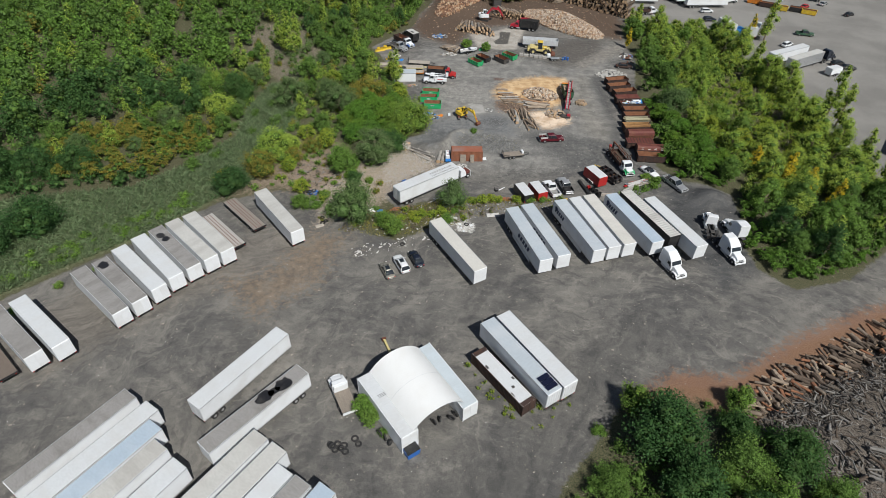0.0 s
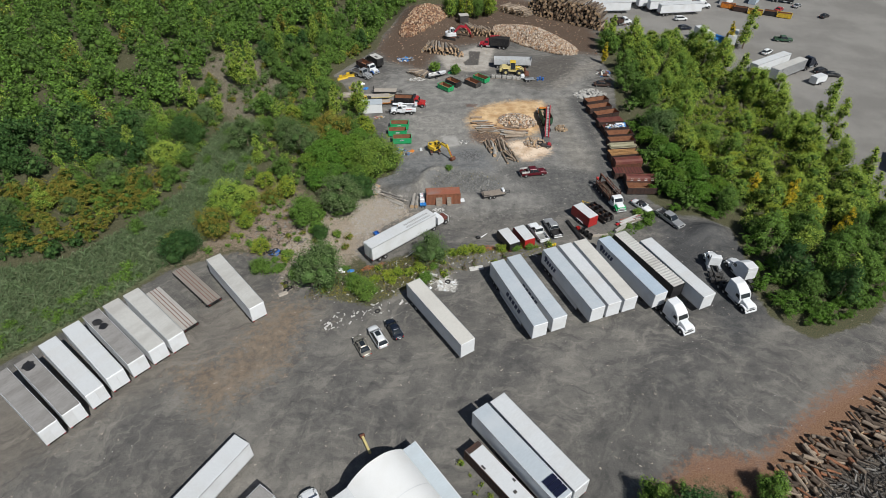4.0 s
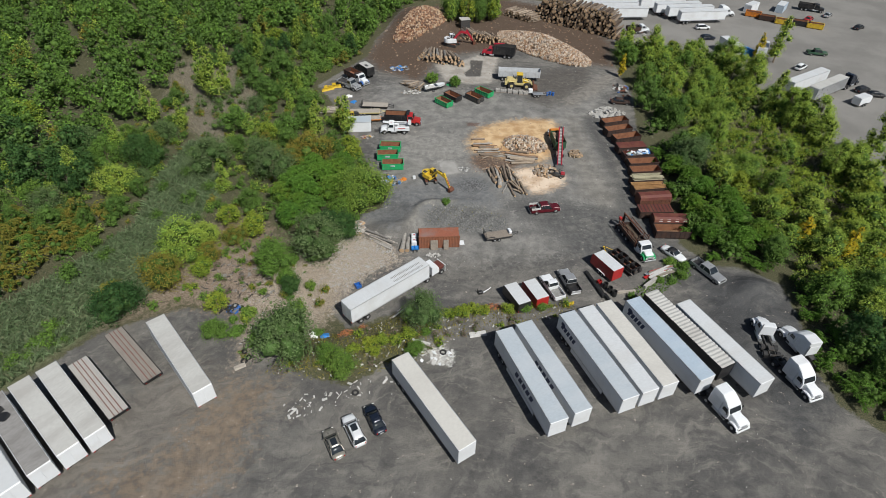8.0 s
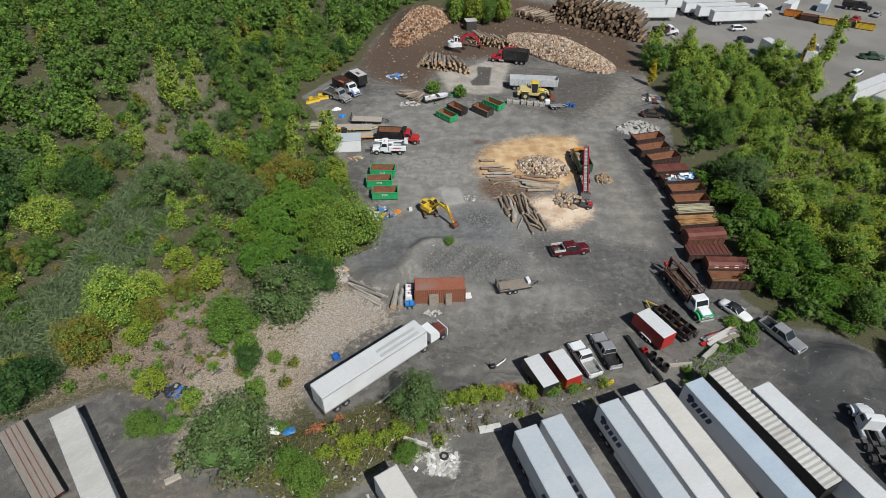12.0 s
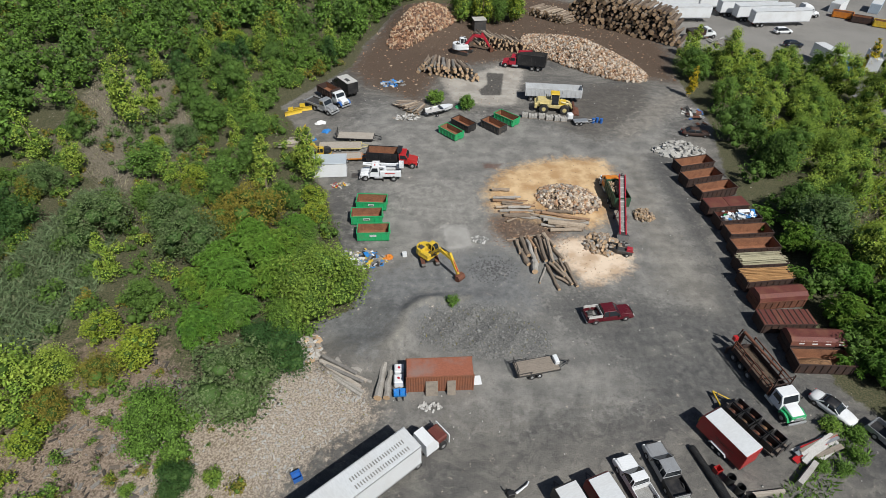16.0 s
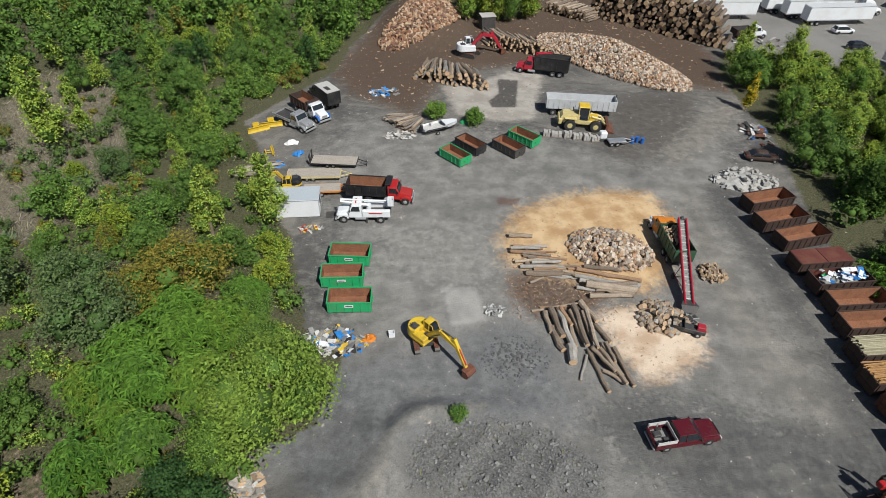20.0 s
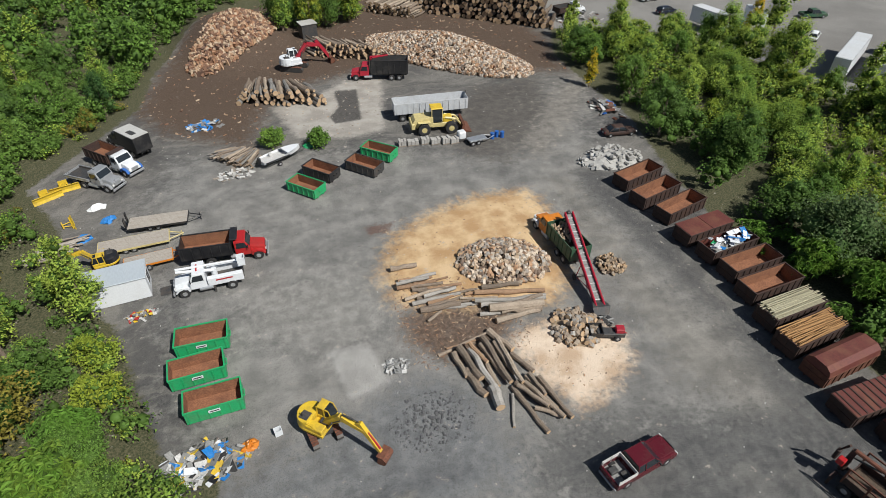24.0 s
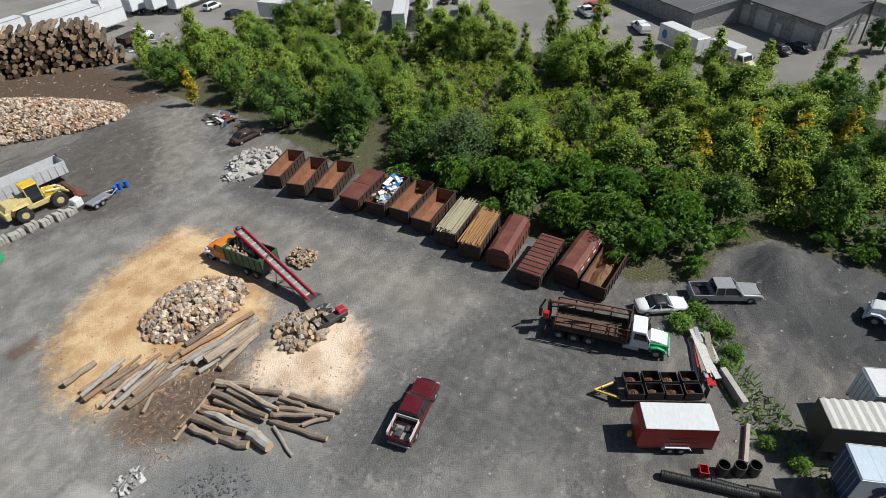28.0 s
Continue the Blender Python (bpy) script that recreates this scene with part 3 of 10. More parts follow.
def height(x, y):
    x, y = np.asarray(x, float), np.asarray(y, float)
    out = -np.maximum(edge_dist(YARD, x, y), edge_dist(LOT, x, y))
    h = smooth01(out, 0, 12) * (0.35 + 0.35 * wob(x, y, 0.5))
    h = h + smooth01(edge_dist(BERM, x, y), 0, 2.0) * (0.75 + 0.25 * wob(x, y))
    ridge = line_dist(CREST, x, y)
    h = h + (1.35 - 0.7 * smooth01(x, 0, 10)) * np.exp(-(ridge / np.where(x < 0, 2.7, 1.5)) ** 2) * (1 + 0.25 * wob(x, y, 1.4))
    h = h + smooth01(edge_dist(PALEG, x, y), 0, 2.0) * (0.25 + 0.35 * wob(x, y, 2.2) + 0.25 * wob(x + 9, y, 4.5))
    h = h + 4.2 * smooth01(1 - np.hypot((x - 2) / 13, (y - 217) / 20), 0, 0.9)
    h = h + 0.25 * smooth01(edge_dist(SAWDUST, x, y), 0, 2.0)
    h = h + 1.6 * smooth01(1 - np.hypot((x - 57) / 5, (y - 91) / 4), 0, 0.9)
    h = h + 0.8 * smooth01(edge_dist(SCRUB, x, y), 4, 14)
    return h


def hz(x, y):
    return float(height(np.array([x]), np.array([y]))[0])


gx = np.r_[-1800, -900, -500, -320, -240, -190, -165, -150, np.arange(-140, -14, 1.0), np.arange(-14, 22, 0.5), np.arange(22, 135, 1.0), 140, 150, 170, 200, 260, 360, 600, 1000, 1800]
gy = np.r_[-1500, -600, -250, -100, -50, -25, -10, np.arange(0, 103, 1.0), np.arange(103, 121, 0.5), np.arange(121, 246, 1.0), 250, 258, 270, 290, 330, 420, 600, 1000, 1800]
GX, GY = np.meshgrid(gx, gy)
GX, GY = GX.ravel(), GY.ravel()
nx, ny = len(gx), len(gy)
ii = (np.arange(ny - 1)[:, None] * nx + np.arange(nx - 1)[None, :]).ravel()
gm = np_mesh("ground", np.c_[GX, GY, height(GX, GY)], np.c_[ii, ii + 1, ii + 1 + nx, ii + nx], [])
gm.polygons.foreach_set("use_smooth", [True] * len(gm.polygons))
for zone, poly, soft in (("wild", None, 1.5), ("lot", LOT, 0.6), ("sandy", SANDY, 4.0), ("sand2", SAND2, 2.5), ("mulch", MULCH, 5.0), ("dust", SAWDUST, 2.4), ("chips", CHIPS, 1.8),
                         ("reddirt", REDDIRT, 2.5), ("tan", TANDIRT, 6.0), ("darkg", DARKG, 4.0), ("darkg2", DARKG2, 5.0), ("paleg", PALEG, 2.0), ("pad", PAD, 0.7), ("slab", SLAB, 1.6), ("meadow", MEADOW, 3.0), ("dusty", DUSTY, 7.0), ("lane", LANE, 4.0), ("darkedge", DARKEDGE, 2.5), ("darkmid", DARKMID, 4.0), ("lane2", LANE2, 5.0), ("wet", WET, 4.5), ("bank", BANK, 3.5), ("redstain", REDSTAIN, 0.8), ("orange", ORANGE_DIRT, 5.0), ("stain", STAIN, 0.5), ("barkd", BARKD, 2.2), ("fringe", FRINGE, 4.0), ("bare", BARE, 5.0), ("bare2", BARE2, 4.0), ("deadw", DEADW, 2.5), ("mottle", MOTTLE, 4.0), ("foam", FOAM, 1.2), ("darkfront", FRONT_SHADE_DIRT, 6.0)):
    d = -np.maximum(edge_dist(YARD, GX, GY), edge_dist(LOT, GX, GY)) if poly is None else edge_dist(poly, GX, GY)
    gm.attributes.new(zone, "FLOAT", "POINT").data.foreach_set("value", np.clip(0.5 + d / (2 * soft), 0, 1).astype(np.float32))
gm.attributes.new("crest", "FLOAT", "POINT").data.foreach_set("value", np.clip(0.95 - line_dist(CREST[1:-1], GX, GY) / 1.3, 0, 1).astype(np.float32))
ground = tagged(new("ground", gm), "dark compacted gravel yard with dusty wheel tracks", "ground", kind="structure")

gmat, n, l, p = nodes_of("yard_ground")
geo = n.new("ShaderNodeNewGeometry").outputs["Position"]
N1, N2, N3, N4 = noise_node(n, l, geo, 0.06, 6, 0.6), noise_node(n, l, geo, 0.35, 5, 0.6), noise_node(n, l, geo, 2.2, 4, 0.65), noise_node(n, l, geo, 11.0, 3, 0.7)
N5 = noise_node(n, l, geo, 5.0, 3, 0.7)
N6 = noise_node(n, l, geo, 0.9, 5, 0.65)
N8 = noise_node(n, l, geo, 24.0, 2, 0.6)


def ruts(cx, cy, across, along, seed):
    """Streaks left by wheels that circle round a point: fine across the way, long along it."""
    sep = n.new("ShaderNodeSeparateXYZ")
    l.new(geo, sep.inputs[0])
    dx, dy = math2(n, l, "SUBTRACT", sep.outputs[0], float(cx)), math2(n, l, "SUBTRACT", sep.outputs[1], float(cy))
    rad = math2(n, l, "SQRT", math2(n, l, "ADD", math2(n, l, "MULTIPLY", dx, dx), math2(n, l, "MULTIPLY", dy, dy)), 0.0)
    rad = math2(n, l, "ADD", rad, math2(n, l, "MULTIPLY", N1, 16.0))
    cb = n.new("ShaderNodeCombineXYZ")
    l.new(math2(n, l, "MULTIPLY", rad, across), cb.inputs[0])
    l.new(math2(n, l, "MULTIPLY", math2(n, l, "ARCTAN2", dy, dx), along), cb.inputs[1])
    cb.inputs[2].default_value = seed
    return noise_node(n, l, cb.outputs[0], 1.0, 5, 0.66)


R1, R2, R3 = ruts(24, 134, 0.55, 10.0, 0.0), ruts(0, -60, 0.8, 12.0, 3.0), ruts(70, 20, 0.45, 6.0, 7.0)
gravel = mixc(n, l, ramp(n, l, N1, 0.36, 0.64), (0.098, 0.095, 0.092), (0.176, 0.167, 0.152))
gravel = mixc(n, l, math2(n, l, "MULTIPLY", ramp(n, l, N2, 0.48, 0.68), 0.38), gravel, (0.245, 0.232, 0.210))
gravel = mixc(n, l, math2(n, l, "MULTIPLY", ramp(n, l, N2, 0.46, 0.32), 0.28), gravel, (0.070, 0.069, 0.068))
gravel = mixc(n, l, math2(n, l, "MULTIPLY", ramp(n, l, N6, 0.56, 0.70), 0.30), gravel, (0.060, 0.060, 0.060))
gravel = mixc(n, l, math2(n, l, "MULTIPLY", ramp(n, l, N6, 0.42, 0.32), 0.28), gravel, (0.260, 0.250, 0.230))
for R, k in ((R1, 0.28), (R2, 0.42), (R3, 0.40)):
    gravel = mixc(n, l, math2(n, l, "MULTIPLY", ramp(n, l, R, 0.53, 0.66), k), gravel, (0.285, 0.266, 0.236))
    gravel = mixc(n, l, math2(n, l, "MULTIPLY", ramp(n, l, R, 0.47, 0.34), k * 1.1), gravel, (0.056, 0.056, 0.057))
col = gravel


def grit(base):
    """Stones, chips and small hollows that lie over all kinds of ground."""
    c = mixc(n, l, math2(n, l, "MULTIPLY", ramp(n, l, N3, 0.56, 0.70), 0.30), base, (0.058, 0.055, 0.052))
    c = mixc(n, l, math2(n, l, "MULTIPLY", ramp(n, l, N5, 0.60, 0.68), 0.40), c, (0.058, 0.055, 0.052))
    c = mixc(n, l, math2(n, l, "MULTIPLY", ramp(n, l, N4, 0.50, 0.34), 0.45), c, (0.045, 0.044, 0.043))
    c = mixc(n, l, math2(n, l, "MULTIPLY", ramp(n, l, N8, 0.55, 0.68), 0.25), c, (0.30, 0.29, 0.27))
    return mixc(n, l, math2(n, l, "MULTIPLY", ramp(n, l, N4, 0.685, 0.72), 0.3), c, (0.42, 0.42, 0.39))


def zone_mix(base, zone, dark, pale, wild_edge=0.6, amount=1.0, grain=None, lo=0.25, hi=0.78):
    at = n.new("ShaderNodeAttribute")
    at.attribute_name = zone
    e = math2(n, l, "ADD", at.outputs["Fac"], math2(n, l, "MULTIPLY", math2(n, l, "SUBTRACT", math2(n, l, "ADD", math2(n, l, "MULTIPLY", N6, 0.6), math2(n, l, "MULTIPLY", N3, 0.4)), 0.5), wild_edge * 2))
    f = math2(n, l, "MULTIPLY", ramp(n, l, e, lo, hi), amount)
    c = mixc(n, l, ramp(n, l, grain or N3, 0.35, 0.65), dark, pale)
    return mixc(n, l, f, base, c)


col = zone_mix(col, "dusty", (0.195, 0.191, 0.181), (0.335, 0.326, 0.304), 1.1, 0.64, N2)
col = zone_mix(col, "lane", (0.181, 0.171, 0.152), (0.289, 0.272, 0.241), 1.2, 0.8, N2)
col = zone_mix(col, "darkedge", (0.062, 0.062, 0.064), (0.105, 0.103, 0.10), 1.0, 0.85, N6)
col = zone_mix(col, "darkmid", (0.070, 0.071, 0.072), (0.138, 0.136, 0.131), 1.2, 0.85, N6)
col = zone_mix(col, "lane2", (0.215, 0.207, 0.190), (0.335, 0.322, 0.298), 1.2, 0.8, N6)
# tree shade and dark dirt painted as one ground tone
col = zone_mix(col, "darkfront", (0.066, 0.065, 0.064), (0.125, 0.120, 0.112), 1.2, 0.7, R3)
col = zone_mix(col, "tan", (0.140, 0.125, 0.108), (0.225, 0.203, 0.176), 0.9, 0.7, R2)
col = zone_mix(col, "orange", (0.165, 0.118, 0.078), (0.270, 0.195, 0.130), 1.3, 0.6, N6)
col = zone_mix(col, "wet", (0.075, 0.068, 0.062), (0.125, 0.112, 0.098), 1.0, 0.8, N6)
col = zone_mix(col, "bank", (0.187, 0.171, 0.149), (0.284, 0.261, 0.229), 1.0, 0.75, N6)
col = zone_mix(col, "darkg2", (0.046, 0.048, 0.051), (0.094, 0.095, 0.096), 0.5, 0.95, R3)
col = zone_mix(col, "darkg", (0.125, 0.131, 0.137), (0.200, 0.206, 0.210), 0.9, 0.8, N6)
col = zone_mix(col, "paleg", (0.085, 0.087, 0.088), (0.205, 0.202, 0.193), 0.8, 0.92, N5)
col = zone_mix(col, "crest", (0.17, 0.163, 0.145), (0.27, 0.255, 0.22), 1.2, 0.6, N6)
col = zone_mix(col, "barkd", (0.080, 0.050, 0.034), (0.190, 0.125, 0.085), 0.8, 0.9, N3)
col = zone_mix(col, "redstain", (0.10, 0.045, 0.032), (0.16, 0.085, 0.06), 1.0, 0.7)
N7 = noise_node(n, l, geo, 0.17, 6, 0.62)
col = mixc(n, l, math2(n, l, "MULTIPLY", ramp(n, l, N7, 0.54, 0.70), 0.3), col, (0.255, 0.243, 0.218))
col = mixc(n, l, math2(n, l, "MULTIPLY", ramp(n, l, N7, 0.44, 0.32), 0.3), col, (0.070, 0.068, 0.066))
col = grit(col)
col = zone_mix(col, "mulch", (0.068, 0.046, 0.033), (0.128, 0.089, 0.064), 0.7, 0.95, N5)
col = zone_mix(col, "slab", (0.32, 0.295, 0.26), (0.44, 0.410, 0.368), 0.6, 0.9, N2)
col = zone_mix(col, "pad", (0.32, 0.31, 0.29), (0.40, 0.387, 0.365), 0.6, 0.85, N2)
col = zone_mix(col, "stain", (0.050, 0.047, 0.045), (0.085, 0.080, 0.075), 0.5, 0.9)
col = zone_mix(col, "dust", (0.46, 0.285, 0.140), (0.66, 0.475, 0.275), 0.9, 0.95, N2, 0.15, 0.85)
col = zone_mix(col, "chips", (0.54, 0.39, 0.265), (0.76, 0.62, 0.48), 0.9, 0.95, N2, 0.2, 0.85)
col = zone_mix(col, "wild", (0.046, 0.054, 0.026), (0.125, 0.115, 0.068), 0.6, 1.0, N5, 0.4, 0.62)
col = zone_mix(col, "reddirt", (0.175, 0.092, 0.058), (0.290, 0.168, 0.108), 1.1, 0.85, N5)
col = zone_mix(col, "deadw", (0.060, 0.050, 0.042), (0.185, 0.160, 0.135), 0.8, 1.0, N5)
col = zone_mix(col, "bare", (0.125, 0.105, 0.080), (0.27, 0.235, 0.19), 1.0, 0.8, N5)
col = zone_mix(col, "mottle", (0.130, 0.094, 0.075), (0.33, 0.262, 0.212), 1.0, 0.85, N5)
col = zone_mix(col, "bare2", (0.15, 0.105, 0.075), (0.25, 0.19, 0.14), 1.0, 0.8)
col = zone_mix(col, "meadow", (0.115, 0.145, 0.070), (0.20, 0.22, 0.125), 0.5, 1.0)
col = zone_mix(col, "fringe", (0.135, 0.102, 0.075), (0.330, 0.262, 0.205), 1.2, 0.9, N5)
col = zone_mix(col, "sandy", (0.195, 0.155, 0.120), (0.460, 0.390, 0.315), 0.9, 0.95, N5)
col = zone_mix(col, "sand2", (0.205, 0.172, 0.140), (0.500, 0.435, 0.365), 1.7, 0.9, N5)
col = zone_mix(col, "foam", (0.50, 0.49, 0.46), (0.72, 0.71, 0.68), 1.3, 0.9, N3)
col = zone_mix(col, "lot", (0.190, 0.182, 0.170), (0.245, 0.236, 0.220), 0.4, 1.0, N1)
l.new(col, p.inputs["Base Color"])
p.inputs["Roughness"].default_value = 0.95
p.inputs["Specular IOR Level"].default_value = 0.2
bump(n, l, p, math2(n, l, "ADD", math2(n, l, "ADD", N4, N5), math2(n, l, "MULTIPLY", N3, 0.9)), 0.85, 0.085)
gm.materials.append(gmat)


# ---- trees ----
rng = np.random.default_rng(7)


def leaf_cloud(r, centres, radii, count, size, slim=0.75):
    """Small three-cornered leaves in the skins of clumps, facing outwards and upwards."""
    w = np.array(radii) ** 2
    k = r.choice(len(centres), count, p=w / w.sum())
    d = r.normal(size=(count, 3))
    d[:, 2] += 0.45
    d /= np.linalg.norm(d, axis=1)[:, None]
    out = 0.4 + 0.9 * r.random(count) ** 0.6
    c = np.array(centres)[k] + d * (np.array(radii)[k] * out)[:, None]
    nrm = d * 0.42 + np.array([0, 0, 0.5]) + r.normal(size=(count, 3)) * 0.42
    nrm /= np.linalg.norm(nrm, axis=1)[:, None]
    a = np.cross(nrm, r.normal(size=(count, 3)))
    a /= np.linalg.norm(a, axis=1)[:, None]
    b = np.cross(nrm, a) * slim
    s = size * r.uniform(0.55, 1.4, count)[:, None]
    v = np.stack([c - a * s, c + a * s * 0.35 - b * s * 0.9, c + a * s * 0.75 + b * s * 0.9], 1).reshape(-1, 3)
    return v, np.arange(count * 3).reshape(-1, 3)


def fronds(r, centres, radii, count, size, blades=8):
    """Rosettes of long drooping leaves, as sumac carries them at its branch tips."""
    w = np.array(radii) ** 2
    k = r.choice(len(centres), count, p=w / w.sum())
    d = r.normal(size=(count, 3))
    d[:, 2] = np.abs(d[:, 2]) * 1.1 + 0.15
    d /= np.linalg.norm(d, axis=1)[:, None]
    c = np.array(centres)[k] + d * (np.array(radii)[k] * r.uniform(0.75, 1.12, count))[:, None]
    nrm = d * 0.6 + np.array([0, 0, 0.8]) + r.normal(size=(count, 3)) * 0.15
    nrm /= np.linalg.norm(nrm, axis=1)[:, None]
    a = np.cross(nrm, r.normal(size=(count, 3)))
    a /= np.linalg.norm(a, axis=1)[:, None]
    b = np.cross(nrm, a)
    tris = []
    for i in range(blades):
        th = 2 * math.pi * i / blades + r.uniform(-0.35, 0.35, count)[:, None]
        t, q = a * np.cos(th) + b * np.sin(th), b * np.cos(th) - a * np.sin(th)
        L = size * r.uniform(0.65, 1.25, count)[:, None]
        mid, tip = c + t * L * 0.5 + nrm * L * 0.12, c + t * L - nrm * L * 0.22
        tris += [c, mid + q * L * 0.15, tip, c, tip, mid - q * L * 0.15]
    v = np.stack(tris, 1).reshape(-1, 3)
    return v, np.arange(len(v)).reshape(-1, 3)


ICO = None


def blob(centres, radii):
    """Low inner lumps that close the crown."""
    global ICO
    if ICO is None:
        bm = bmesh.new()
        bmesh.ops.create_icosphere(bm, subdivisions=1, radius=1)
        ICO = (np.array([v.co[:] for v in bm.verts]), np.array([[v.index for v in f.verts] for f in bm.faces]))
        bm.free()
    vs, fs = [], []
    for c, r in zip(centres, radii):
        fs.append(ICO[1] + sum(len(v) for v in vs))
        vs.append(ICO[0] * r + c)
    return np.concatenate(vs), np.concatenate(fs)


def lobes(r, hgt, wid, form):
    """The main masses of a crown, each on a limb of its own."""
    cs, rs = [], []
    k = {"round": 16, "tall": 16}.get(form, 8)
    for i in range(k):
        a, u = i * 2.4 + r.uniform(-0.7, 0.7), (i + 0.5) / k
        if form == "round":
            rr = wid * 0.33 * math.sqrt(max(0.05, 1 - (2 * u - 0.75) ** 2)) * r.uniform(0.6, 1.1)
            cs.append((rr * math.cos(a), rr * math.sin(a), hgt * (0.24 + 0.64 * u) * r.uniform(0.92, 1.08)))
            rs.append(wid * r.uniform(0.15, 0.26) * (1.15 - 0.40 * u))
        elif form == "tall":
            rr = wid * 0.33 * min(1, 1.5 * (1 - u)) ** 0.7 * r.uniform(0.2, 1.0)
            cs.append((rr * math.cos(a), rr * math.sin(a), hgt * (0.16 + 0.76 * u)))
            rs.append(wid * r.uniform(0.17, 0.29) * (1.2 - 0.75 * u))
        else:
            rr = wid * 0.38 * math.sqrt(u) * r.uniform(0.6, 1.0)
            cs.append((rr * math.cos(a), rr * math.sin(a), hgt * r.uniform(0.2, 0.62)))
            rs.append(min(wid * r.uniform(0.16, 0.27), hgt * 0.42))
    return cs, rs


def sprays(r, cs, rs, k=9, reach=0.8):
    """Smaller clumps standing out from the skin of each lobe, with gaps between them."""
    oc, orr = [], []
    for c, q in zip(cs, rs):
        for j in range(k):
            d = r.normal(size=3) + (c[0] * 0.5 / (q + 0.1), c[1] * 0.5 / (q + 0.1), 0.7)
            d /= np.linalg.norm(d)
            oc.append(np.array(c) + d * q * reach * r.uniform(0.75, 1.35))
            orr.append(q * r.uniform(0.30, 0.66))
        oc.append(np.array(c))
        orr.append(q * 0.95)
    return oc, orr


def tree(name, label, hgt, wid, form, leaf, count, size, seed, category="tree", slim=0.75, frond=False):
    r = np.random.default_rng(seed)
    cs, rs = lobes(r, hgt, wid, form)
    if frond:
        v, f = fronds(r, cs, [q * 1.25 for q in rs], count, size)
    else:
        v, f = leaf_cloud(r, *sprays(r, cs, rs), count, size, slim)
    t = thing(name, label, category)
    g = G()
    if form == "low":
        for c in cs:
            g.cyl((0, 0, -0.3), (c[0] * 0.7, c[1] * 0.7, c[2]), 0.05, 0.02, 4, False)
    else:
        g.cyl((0, 0, -0.6), (0.05, 0.02, hgt * 0.45), wid * 0.035 + 0.05, wid * 0.022, 7, False)
        g.cyl((0.05, 0.02, hgt * 0.45), (0, 0.05, hgt * 0.85), wid * 0.022, 0.02, 6, False)
        for c in cs:
            g.cyl((0.02, 0.02, c[2] * r.uniform(0.5, 0.8)), c, wid * 0.013, 0.012, 4, False)
    part("trunk" if form != "low" else "stem", g, BARK, t)
    # lumps whose colour stands for the shade between the leaves
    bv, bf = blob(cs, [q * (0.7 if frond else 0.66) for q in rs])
    crown = new("crown", np_mesh("crown", np.concatenate([v, bv]), np.concatenate([f, bf + len(v)]), [leaf, SHADE_CORE_DARK if leaf in (LEAF_DARK, LEAF_SLATE, LEAF_GREY) else SHADE_CORE], np.r_[np.zeros(len(f)), np.ones(len(bf))]))
    crown.parent = t
    t["wide"] = wid
    return t


STRIP = [(-91, 36), (-80, 52), (-70, 62), (-58, 73), (-50, 83), (-53, 87), (-63, 77), (-74, 66), (-85, 55), (-96, 40)]


def scatter(poly, gap, r, keep=1.0, jit=0.42):
    xs, ys = [q[0] for q in poly], [q[1] for q in poly]
    out = []
    for iy, y in enumerate(np.arange(min(ys), max(ys), gap)):
        for x in np.arange(min(xs), max(xs), gap):
            px, py = x + (iy % 2) * gap / 2 + r.uniform(-jit, jit) * gap, y + r.uniform(-jit, jit) * gap
            if r.random() < keep and inside(poly, px, py) and (poly in (MEADOW, STRIP) or not inside(MEADOW, px, py)) and not inside(LOT, px, py):
                out.append((px, py))
    return out


def stand(t, x, y, sx, sy, sz, turn, lean=0.0):
    """A model tree, or a copy of it once it has its own place."""
    m = pose(x, y, hz(x, y) - 0.05, 0, 0, turn)
    if t.get("placed"):
        t = copy_thing(t, m)
    t["placed"] = 1
    t.matrix_basis = m @ Matrix.Rotation(lean, 4, "X") @ Matrix.Diagonal((sx, sy, sz, 1))


def spread(protos, spots, lo, hi, r, weights=None):
    for x, y in spots:
        s = r.uniform(lo, hi)
        k = r.choice(len(protos), p=None if weights is None else np.array(weights) / sum(weights))
        stand(protos[k], x, y, s * r.uniform(0.85, 1.2), s * r.uniform(0.85, 1.2), s * r.uniform(0.85, 1.15), r.uniform(0, 360), r.uniform(-0.09, 0.09))


PLACED = []


def plant(protos, spots, r, tall=1.0):
    """Trees at known places: x, y and the crown's width."""
    for x, y, wide in spots:
        t = protos[r.integers(len(protos))]
        s = wide / t["wide"]
        stand(t, x, y, s * r.uniform(0.94, 1.06), s * r.uniform(0.94, 1.06), s * tall, r.uniform(0, 360))
        PLACED.append((x, y, wide * 0.5))


def clear_of(spots, gap):
    return [q for q in spots if all(math.hypot(q[0] - x, q[1] - y) > w * 0.8 + gap for x, y, w in PLACED)]


